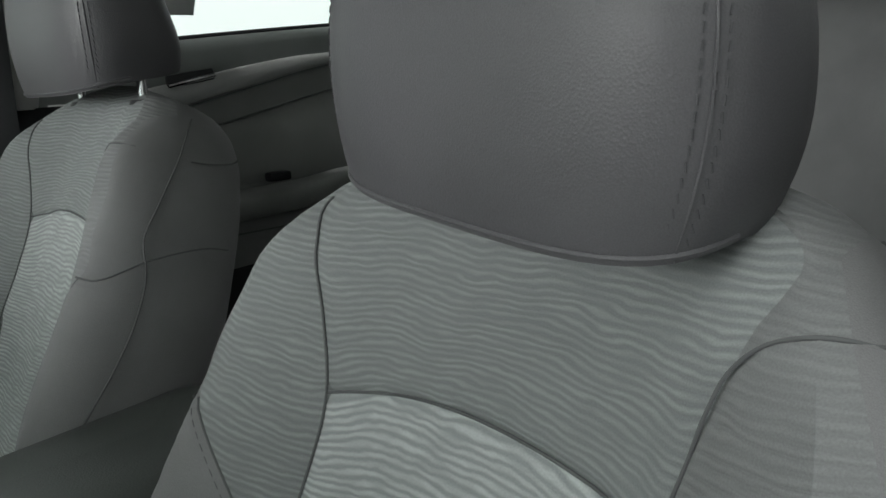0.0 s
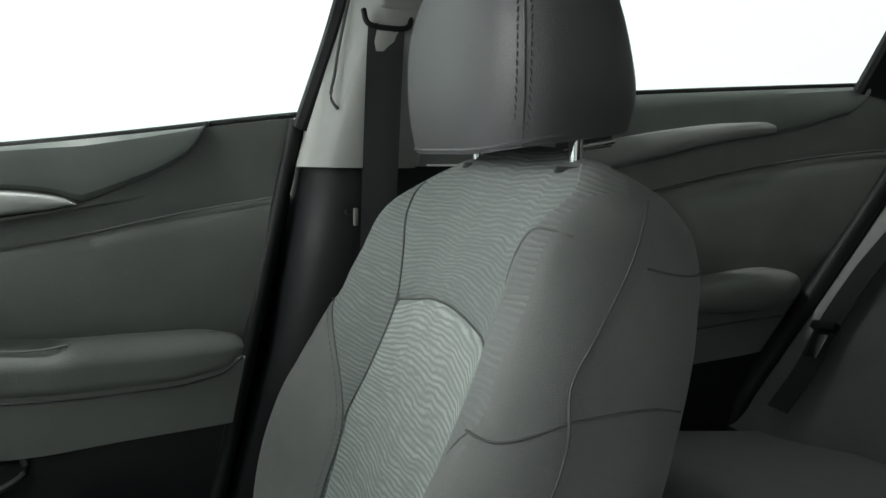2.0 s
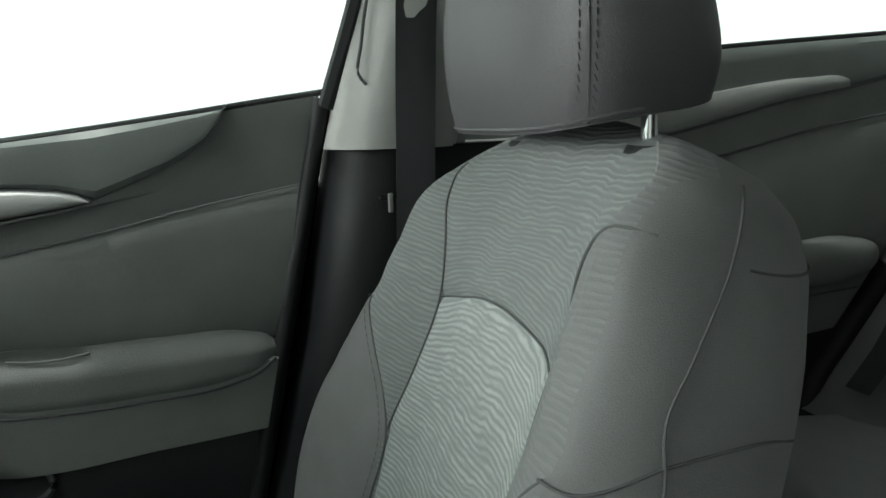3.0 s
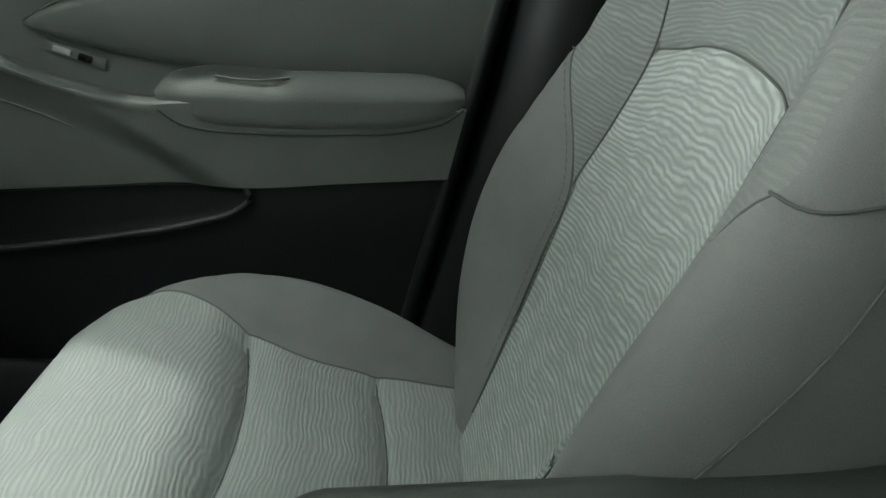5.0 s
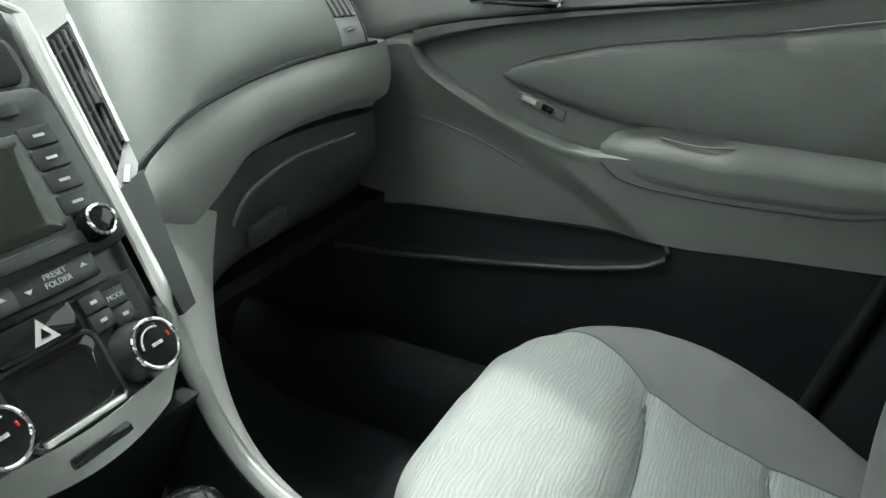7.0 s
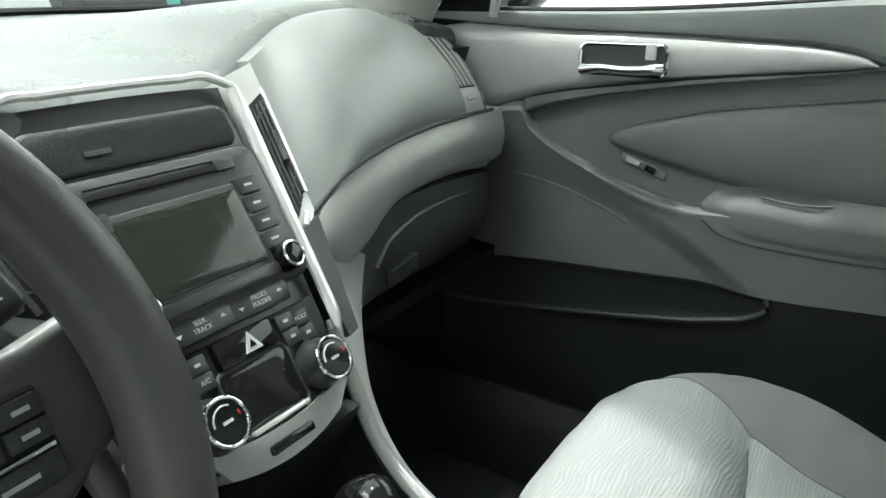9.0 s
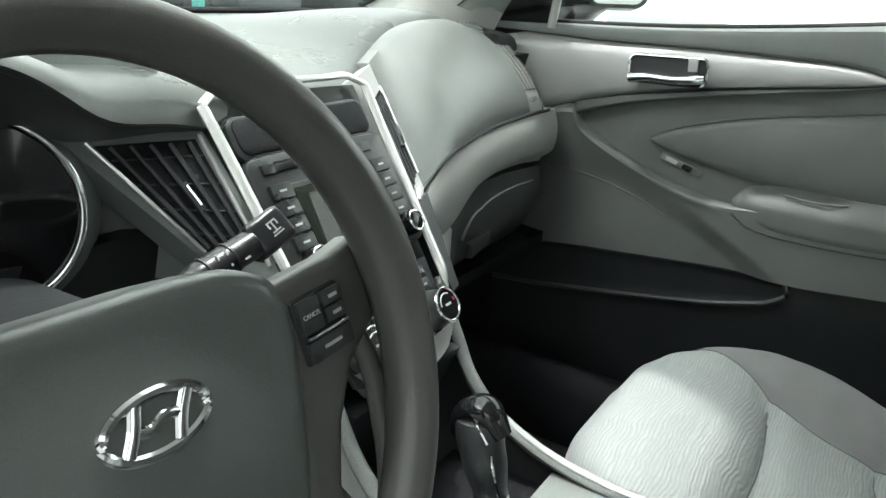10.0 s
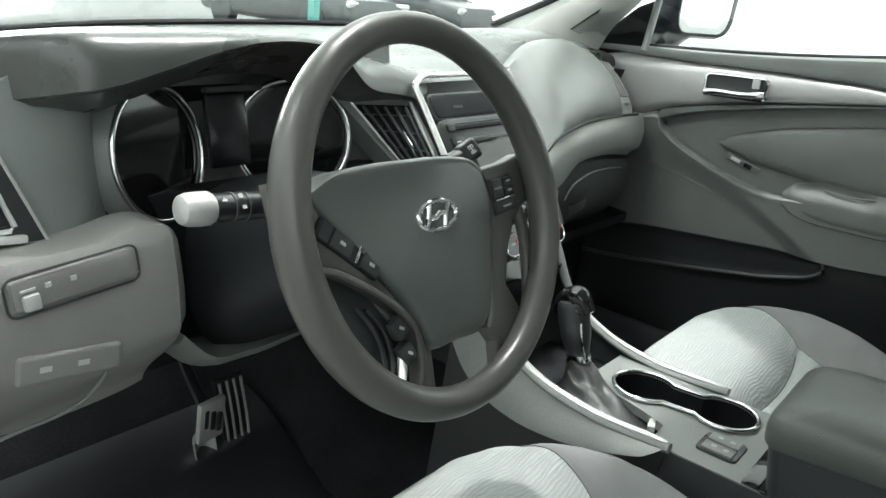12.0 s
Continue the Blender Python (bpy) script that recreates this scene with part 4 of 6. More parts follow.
        part("post_guide", lathe([(0.021, 1.060), (0.021, 1.071), (0.017, 1.076), (0.008, 1.0765)], pose(SB + s * 0.116, -0.648, 0) @ Matrix.Diagonal((1.3, 0.8, 1, 1)), 20), SHADE, seat, "dark plastic post guide")
    return seat


def back_half(zs):
    rows = [[back_rear(math.pi * u * u * (3 - 2 * u), z) for u in lin(0, 1, 48)] for z in zs]
    return grid(rows, uv=[[(p[0], p[2]) for p in r] for r in rows])


passenger = build_seat("grey cloth passenger seat with wave-patterned centre panels")
driver = copy_thing(passenger, pose(-0.40, -0.3, 0.3))
driver["label"] = "grey cloth driver seat beside the steering wheel"
# the driver's seat is set lower at the back, with its headrest pushed down
for o in driver.children:
    kind = o.name.split(".")[0]
    if kind.startswith(("cushion", "side_cover", "seat_rail")):
        o.location.z += 0.03
    elif kind == "headrest":
        o.location.z -= 0.086
        turn, mid = Matrix.Rotation(radians(-7), 3, "Z") @ Matrix.Rotation(radians(-2), 3, "Y"), Vector((0, -0.36, 0.90))
        o.location += mid - turn @ mid + Vector((0.006, -0.034, 0.006))
        o.scale = (0.925, 0.88, 1.0)
        o.rotation_euler = turn.to_euler()
        pivot = Vector((-0.004, -0.323, 0.840))
        o.matrix_basis = Matrix.Translation(pivot + Vector((-0.0215, 0.0121, 0.0))) @ Matrix.Rotation(0.0789, 4, "Z") @ Matrix.Rotation(-0.0602, 4, "Y") @ Matrix.Translation(-pivot) @ o.matrix_basis
    else:
        o.location.x += 0.022
        o.location.z -= 0.054
C0 = 0.005

# ---------------------------------------------------------------- dashboard
dash = thing("dashboard", "dark grey dashboard with pale lower panels", "dashboard", (0, 0.4, 0.9))
# top pad: from the front brow back to the windscreen
BROW_Y = curve([-0.72, -0.64, -0.60, -0.52, -0.40, -0.30, -0.24, -0.14, -0.03, 0.10, 0.20, 0.30, 0.42, 0.56, 0.70], [0.34, 0.30, 0.245, 0.225, 0.22, 0.225, 0.25, 0.272, 0.276, 0.285, 0.335, 0.365, 0.375, 0.385, 0.40])
BROW_Z = curve([-0.72, -0.64, -0.60, -0.52, -0.40, -0.30, -0.25, -0.21, -0.14, -0.03, 0.10, 0.20, 0.30, 0.42, 0.56, 0.70], [1.044, 1.058, 1.070, 1.075, 1.077, 1.071, 1.058, 1.040, 1.028, 1.006, 1.004, 1.02, 1.052, 1.062, 1.036, 1.018])
DROP = curve([-0.72, -0.615, -0.552, -0.50, -0.456, -0.40, -0.30, -0.22, -0.10, 0.70], [0.050, 0.052, 0.046, 0.032, 0.020, 0.010, 0.012, 0.028, 0.032, 0.014])


def top_pad(x, v):
    y0, z0 = BROW_Y(x), BROW_Z(x)
    y1 = 0.92 - 0.32 * abs(x / 0.72) ** 2.2
    z1 = 1.024 + 0.03 * x
    y = y0 + (y1 - y0) * v
    w = step(-0.25, -0.10, x)
    z = z0 + (z1 - z0) * (w * step(0, 1, v) + (1 - w) * v) + 0.016 * w * math.sin(math.pi * v ** 0.6) * (1 - v)
    if v < 0.06:
        z -= DROP(x) * (1 - math.sqrt(1 - (1 - v / 0.06) ** 2))
    return (x, y, z)


part("top_pad", slab(top_pad, [-0.634 + 0.03 * (1 - math.cos(a)) for a in lin(0, 1.5, 6)] + list(lin(-0.60, 0.72, 104)), [0, 0.004, 0.01, 0.02, 0.035, 0.055, *lin(0.08, 1, 18)], (0, 0.022, -0.012)), TOPPAD, dash, "grained dark grey dashboard top")
part("dash_end", slab(lambda x, v: (x, 0.278 + 0.36 * v, 1.018 + 0.008 * math.sin(math.pi * v) - 0.010 * (1 - step(0, 0.08, v))), lin(-0.765, -0.585, 16), lin(0, 1, 20), (0, 0, -0.02)), TOPPAD, dash, "dark grey end of the dashboard top")
# body that closes the dash behind everything
part("inner_body", slab(lambda x, v: (x, 0.36 + 0.02 * abs(x) + 0.12 * v, 1.0 - 0.42 * v), lin(-0.72, 0.72, 24), lin(0, 1, 6), (0, 0.1, 0)), BLACK, dash, "black inner dashboard body")

# passenger pad
padb = curve([0.148, 0.207, 0.299, 0.411, 0.52, 0.607, 0.66], [0.894, 0.917, 0.929, 0.931, 0.927, 0.922, 0.918])


def pad_face(x, v):
    zb, yb = padb(x), 0.215 + 0.169 * (x - 0.152)
    xx = x + 0.042 * v * step(0.30, 0.15, x)
    yt, zt = BROW_Y(x + 0.042 * step(0.30, 0.15, x)) - 0.003, BROW_Z(x + 0.042 * step(0.30, 0.15, x)) + 0.001
    a = v
    w = step(0.15, 0.27, x)
    y = yb + (yt - yb) * (w * a ** 1.5 + (1 - w) * a)
    z = zb + (zt - zb) * (w * (1 - (1 - a) ** 1.25) + (1 - w) * a)
    return (xx, y, z)


part("passenger_pad", slab(pad_face, lin(0.150, 0.556, 44), lin(0, 1, 22), (0, 0.03, -0.004)), DASH, dash, "smooth grained grey airbag pad")
part("pad_gap", tube([(x, 0.2145 + 0.169 * (x - 0.152), padb(x) - 0.002) for x in lin(0.148, 0.67, 40)], 0.003, 6), BLACK, dash)
# pale band below it, rolling under into the footwell
bandb = curve([0.235, 0.245, 0.276, 0.337, 0.462, 0.637, 0.72], [0.77, 0.80, 0.832, 0.846, 0.843, 0.822, 0.815])


def band(a, v):
    x = 0.150 + (0.705 - 0.150) * a
    top = padb(max(x, 0.15)) - 0.004 - 0.03 * step(0.16, 0.118, x)
    low = curve([0.150, 0.20, 0.25, 0.30, 0.40, 0.55, 0.705], [0.835, 0.80, 0.81, 0.836, 0.846, 0.838, 0.817])(x)
    yb = 0.213 + 0.169 * (x - 0.152) - 0.003 * step(0.22, 0.15, x)
    z = top + (low - top) * v
    swell = 0.010 * math.sin(math.pi * min(v * 1.1, 1))
    return (x, yb - swell + 0.02 * step(0.75, 1, v), z)


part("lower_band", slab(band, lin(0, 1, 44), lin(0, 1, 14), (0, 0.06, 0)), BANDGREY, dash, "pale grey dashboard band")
# side of the band that falls to the console
FA = spline([(C0 + 0.108, 0.207, 0.882), (C0 + 0.108, 0.162, 0.809), (C0 + 0.107, 0.140, 0.762), (C0 + 0.107, 0.112, 0.714), (C0 + 0.107, 0.082, 0.682), (C0 + 0.107, 0.032, 0.656), (C0 + 0.107, -0.047, 0.640), (C0 + 0.107, -0.15, 0.640)], 40)
FB = spline([(0.262, 0.238, 0.815), (0.225, 0.215, 0.775), (0.196, 0.190, 0.745), (0.160, 0.148, 0.705), (0.137, 0.100, 0.672), (0.124, 0.040, 0.650), (0.116, -0.04, 0.640), (0.112, -0.15, 0.640)], 40)
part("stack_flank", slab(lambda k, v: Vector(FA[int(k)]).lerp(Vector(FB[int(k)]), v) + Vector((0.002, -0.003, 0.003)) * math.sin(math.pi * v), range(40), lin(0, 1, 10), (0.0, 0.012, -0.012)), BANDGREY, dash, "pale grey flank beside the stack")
SF = [Vector((C0 + 0.108, 0.203, 0.884)), Vector((0.150, 0.213, 0.891)), Vector((0.128, 0.150, 0.802)), Vector((C0 + 0.108, 0.148, 0.800))]
part("stack_cheek", slab(lambda a, v: (SF[0] * (1 - a) + SF[1] * a) * (1 - v) + (SF[3] * (1 - a) + SF[2] * a) * v + Vector((0, -0.005, 0.003)), lin(0, 1, 5), lin(0, 1, 10), (0, 0.02, -0.012)), SHADE, dash, "dark grey panel beside the stack")
# glovebox door, its colour holding the shade below the band
glove = part("glovebox_door", slab(lambda x, v: (x, 0.238 + 0.165 * (x - 0.26) + 0.012 - 0.012 * math.sin(math.pi * v) + 0.05 * v * v, curve([0.25, 0.337, 0.462, 0.637, 0.705], [0.815, 0.842, 0.839, 0.818, 0.81])(x) - 0.15 * v), lin(0.25, 0.70, 30), lin(0, 1, 12), (0, 0.05, 0)), GLOVE_SHADED, dash, "grey glovebox door, darkened for the shade under the band")
part("glovebox_edge", ring([(0.268, 0.226, 0.800), (0.285, 0.227, 0.818), (0.34, 0.234, 0.831), (0.45, 0.251, 0.829), (0.562, 0.270, 0.816)], 40, 0.0025), GLOVE_SHADED, glove)
part("glovebox_latch", block(pose(0.335, 0.238, 0.775, 0, 0, 9), 0.075, 0.012, 0.022, 0.005), SHADE, glove, "dark glovebox latch")
# added matt black sheet for the dark below the glovebox
part("under_tray", slab(lambda x, v: (x, 0.30 + 0.35 * v, 0.668 + 0.03 * v), lin(0.13, 0.70, 8), lin(0, 1, 4), (0, 0, 0.02)), SILL, dash)

# end vent by the passenger door
def ev(a, v, h=0.0):
    return Vector((0.541 + 0.115 * a + (0.020 + 0.023 * a) * v - 0.3 * h, 0.283 + 0.022 * a + 0.112 * v ** 1.35 - 0.8 * h, 0.920 - 0.010 * a + 0.112 * v ** 0.9 + 0.5 * h))


vent = part("side_vent", slab(ev, lin(0, 1, 8), lin(0, 1, 16), (0, 0.02, -0.01)), METALGREY, dash, "grey end vent surround")
part("vent_mouth", slab(lambda a, v: ev(a, v, 0.0012), lin(0.14, 0.86, 5), lin(0.30, 0.90, 10), (0, 0.006, -0.003)), GLOSS, vent, "black vent mouth")
for k in range(5):
    part("vent_slat", tube([ev(0.20 + 0.15 * k, v, 0.002) for v in lin(0.31, 0.89, 9)], 0.0022, 6, 0.8), KNEE_SHADED, vent)
part("vent_tab", tube([ev(0.52, 0.56, 0.003), ev(0.52, 0.68, 0.003)], 0.0032, 8, 0.6), SHADE, vent, "dark vane tab")
part("vent_trim", tube([ev(0.0, v, 0.002) for v in lin(0.0, 1.0, 16)], 0.0026, 8), SILVER, vent, "silver edge strip")
part("vent_edge", tube([ev(0.94, v, 0.001) for v in lin(0.02, 1.0, 14)], 0.0016, 6), SHADE, vent)
part("vent_wheel", tube([ev(0.36, 0.17, 0.002), ev(0.50, 0.18, 0.004), ev(0.64, 0.19, 0.002)], 0.0042, 8, 0.8), CHROME, vent, "chrome thumb wheel")
dv = part("demist_vent", slab(lambda a, v: (0.545 + 0.12 * a, 0.408 + 0.022 * v + 0.02 * a, 1.038 + 0.010 * v - 0.004 * a), lin(0, 1, 6), lin(0, 1, 3), (0, 0.01, -0.01)), BLACK, dash, "slim demister vent")
for k in range(5):
    part("vent_slat", tube([(0.555 + 0.020 * k, 0.408 + 0.004 * k, 1.041 - 0.001 * k), (0.560 + 0.020 * k, 0.432 + 0.004 * k, 1.050 - 0.001 * k)], 0.0035, 6), SHADE, dv)

# ---------------------------------------------------------------- centre stack
SP = Matrix.Translation((C0, 0.134, 0.786)) @ Matrix(((1, 0, 0, 0), (0, 0.562, -0.827, 0), (0, 0.827, 0.562, 0), (0, 0, 0, 1)))


def on(x, s, h=0.0):
    return SP @ Vector((x, s, h))


def at(x, s, h=0.0, turn=0.0):
    return SP @ Matrix.Translation((x * 0.88 - 0.002, s - 0.013, h)) @ pose(0, 0, 0, 0, 0, turn)


HW = curve([-0.01, 0.03, 0.06, 0.10, 0.16, 0.22, 0.268], [0.083, 0.092, 0.095, 0.098, 0.101, 0.104, 0.108])
stack = thing("centre_stack", "dark grey radio and climate stack with silver edges", "control panel", on(0, 0.1))
part("face", slab(lambda a, s: on(a * HW(s), s, -0.004 + 0.006 * (1 - a * a)), lin(-1, 1, 14), lin(-0.005, 0.268, 20), SP.to_3x3() @ Vector((0, 0, -0.05))), STACK, stack, "satin dark grey stack face")
for s in (-1, 1):
    down = [on(s * (HW(v) + 0.004), v, 0.008) for v in (0.262, 0.24, 0.18, 0.12, 0.07, 0.040)] + [Vector((C0 + s * 0.100, 0.1455, 0.794)), Vector((C0 + s * 0.100, 0.1345, 0.768))]
    part("edge_strip", tube(spline(down, 48), 0.0062, 10, 0.6), SILVER, stack, "bright silver edge strip")
part("top_strip", tube(spline([on(k * (HW(0.262) + 0.004) if abs(k) == 1 else k * 0.1, v, 0.008) for k, v in ((-1, 0.262), (-1.0001, 0.269), (-0.9, 0.2735), (-0.6, 0.2745), (-0.3, 0.275), (0, 0.275), (0.3, 0.275), (0.6, 0.2745), (0.9, 0.2735), (1.0001, 0.269), (1, 0.262))], 60), 0.0046, 8, 0.8), SILVER, stack, "silver top edge")
# clock and display slot
part("display_hood", plate(rounded(0.192, 0.044, 0.014), at(0, 0.240), 0.008, 0.003), STACK, stack)
clock = part("display", plate(rounded(0.180, 0.035, 0.010), at(0, 0.241, 0.004), 0.006, 0.002), SILL, stack, "dark information display")
part("digits", block(at(-0.045, 0.238, 0.011), 0.022, 0.004, 0.0006, 0), SHADE, clock)
# head unit
unit = part("radio", plate([(x * 1.0, y) for x, y in rounded(0.196, 0.122, 0.014)], at(0, 0.160, 0.0), 0.012, 0.004, 0.002), STACK, stack, "grey radio with large screen")
part("disc_slot", block(at(-0.012, 0.206, 0.0135), 0.120, 0.006, 0.004, 0.001), SILL, unit, "black disc slot")
part("slot_rim", tube([at(-0.012, 0.206, 0.0125) @ Vector((x, y, 0)) for x, y in rounded(0.128, 0.013, 0.005)], 0.0009, 6, close=True), SHADE, unit)
part("eject_button", block(at(0.066, 0.207, 0.013), 0.020, 0.010, 0.005, 0.0015), STACK, unit)
part("power_button", block(at(-0.086, 0.207, 0.013), 0.016, 0.010, 0.005, 0.0015), STACK, unit)
scr = part("screen_frame", plate(rounded(0.128, 0.080, 0.005), at(-0.003, 0.150, 0.010), 0.005, 0.002), STACK, unit, "dark grey screen frame")
part("screen", plate(rounded(0.114, 0.064, 0.003), at(-0.003, 0.153, 0.0125), 0.004, 0.001), SCREEN, scr, "blank glossy grey-green screen")
part("screen_sill", block(at(-0.003, 0.112, 0.015), 0.126, 0.010, 0.006, 0.002), STACK, scr)
for sgn in (-1, 1):
    for k in range(4):
        b = part("radio_button", block(at(sgn * 0.081 - 0.001, 0.185 - 0.0165 * k, 0.013), 0.026, 0.0145, 0.006, 0.0015), STACK, unit)
        part("button_mark", block(at(sgn * 0.081 - 0.001, 0.185 - 0.0165 * k, 0.0163), 0.0085, 0.0020, 0.0006, 0), PRINT, b)
    kn = part("radio_knob", lathe([(0.0125, 0.0), (0.0125, 0.012), (0.0115, 0.018), (0.010, 0.019)], at(sgn * 0.082, 0.117, 0.008), 28), GLOSS, unit, "black rotary knob")
    part("knob_ring", tube([at(sgn * 0.082, 0.117, 0.0265) @ Vector((0.0102 * math.cos(a), 0.0102 * math.sin(a), 0)) for a in lin(0, 2 * math.pi, 28)[:-1]], 0.0014, 6, close=True), CHROME, kn)
for x, t1, t2 in ((-0.034, "SEEK", "TRACK"), (0.034, "PRESET", "FOLDER")):
    b = part("rocker", block(at(x, 0.094, 0.008), 0.064, 0.018, 0.010, 0.003), STACK, stack)
    words(t1, at(x, 0.0972, 0.0132), 0.0055, PRINT, b)
    words(t2, at(x, 0.0915, 0.0132), 0.0055, PRINT, b)
    for s in (-1, 1):
        part("arrow", plate([(-0.003, 0), (0.003, 0), (0, s * 0.003)], at(x + s * 0.024, 0.094, 0.0125), 0.0009, 0.0001), PRINT, b)
# climate control
clim = part("climate_panel", plate([(-0.086, 0.080), (0.086, 0.080), (0.082, 0.0), (0.05, -0.012), (-0.05, -0.012), (-0.082, 0.0)], at(0, 0.0, 0.0), 0.005, 0.002), BLACK, stack, "black climate panel")
haz = part("hazard_button", block(at(0.0, 0.068, 0.007), 0.060, 0.022, 0.010, 0.004), GLOSS, clim, "gloss black hazard button")
tri = lambda r: [(r * math.cos(radians(a)), r * math.sin(radians(a))) for a in (90, 210, 330)]
part("hazard_mark", plate(tri(0.0105), at(0.004, 0.066, 0.0118), 0.0008, 0.0001), PRINT, haz, "white warning triangle")
part("hazard_core", plate(tri(0.0040), at(0.004, 0.066, 0.0124), 0.0008, 0.0001), GLOSS, haz, "dark triangle core")
part("tray_rim", tube([at(0, 0.030, 0.006) @ Vector((x, y, 0)) for x, y in rounded(0.072, 0.052, 0.008)], 0.002, 6, close=True), SHADE, clim)
part("coin_tray", plate(rounded(0.070, 0.050, 0.008), at(0, 0.030, 0.0045), 0.002, 0.0005), GLOSS, clim, "gloss black coin tray")
part("tray_sill", block(at(0.0, 0.006, 0.009), 0.060, 0.004, 0.006, 0.0015), SILVER, clim)
for sgn in (-1, 1):
    for i in range(2):
        for j in range(2):
            b = part("climate_button", block(at(sgn * (0.052 + 0.019 * i), 0.070 - 0.0135 * j - 0.003 * i, 0.006), 0.018, 0.0125, 0.006, 0.0015), STACK, clim)
            if sgn > 0 or (i, j) == (0, 0):
                if not (sgn > 0 and (i, j) == (1, 0)):
                    part("button_mark", block(at(sgn * (0.052 + 0.019 * i), 0.070 - 0.0135 * j - 0.003 * i, 0.0094), 0.005, 0.0024, 0.0006, 0), PRINT, b)
    KM = at(sgn * 0.0655, 0.026, 0.004)
    kn = part("climate_knob", lathe([(0.0215, 0.0), (0.0205, 0.010), (0.0185, 0.016), (0.0182, 0.022), (0.0168, 0.0245), (0.014, 0.0242)], KM, 36), STACK, clim, "dark rotary climate knob")
    part("knob_ring", tube([KM @ Vector((0.0172 * math.cos(a), 0.0172 * math.sin(a), 0.0240)) for a in lin(0, 2 * math.pi, 36)[:-1]], 0.0017, 8, close=True), CHROME, kn, "chrome knob ring")
    part("knob_face", lathe([(0.0152, 0.0), (0.0152, 0.0008)], KM @ Matrix.Translation((0, 0, 0.0240))), GLOSS, kn)
    part("dial_mark", tube([KM @ Vector((0.0115 * math.cos(radians(a)), 0.0115 * math.sin(radians(a)), 0.0250)) for a in lin(60, 180, 16)], 0.0008, 5), PRINT, kn, "white dial arc")
    part("hot_mark", tube([KM @ Vector((0.0115 * math.cos(radians(a)), 0.0115 * math.sin(radians(a)), 0.0250)) for a in lin(4, 22, 5)], 0.0009, 5), RED, kn, "red dial mark")
    part("dial_bar", block(KM @ Matrix.Translation((0, 0, 0.0251)), 0.009, 0.0024, 0.0006, 0), PRINT, kn)
words("MODE", at(0.071, 0.067, 0.0094), 0.0050, PRINT, clim)
words("OFF", at(-0.071, 0.0535, 0.0094), 0.0052, PRINT, clim)
words("A/C", at(-0.052, 0.0565, 0.0094), 0.0052, PRINT, clim)
# silver chin with a slot, and the dark tray below it
part("chin", slab(lambda a, v: on(a * (0.080 - 0.02 * v), -0.012 - 0.026 * v + 0.010 * (abs(a) ** 2), 0.013 - 0.010 * v), lin(-1, 1, 20), lin(0, 1, 5), SP.to_3x3() @ Vector((0, 0, -0.02))), SILVER, stack, "satin silver chin")
part("chin_slot", block(at(0, -0.012, 0.009), 0.046, 0.008, 0.006, 0.003), GLOSS, stack)
part("tray_back", slab(lambda a, v: (C0 + a * 0.09, 0.118 + 0.03 * v + 0.03 * v, 0.752 - 0.14 * v), lin(-1, 1, 8), lin(0, 1, 6), (0, 0.05, 0)), BLACK, stack, "black tray below the stack")


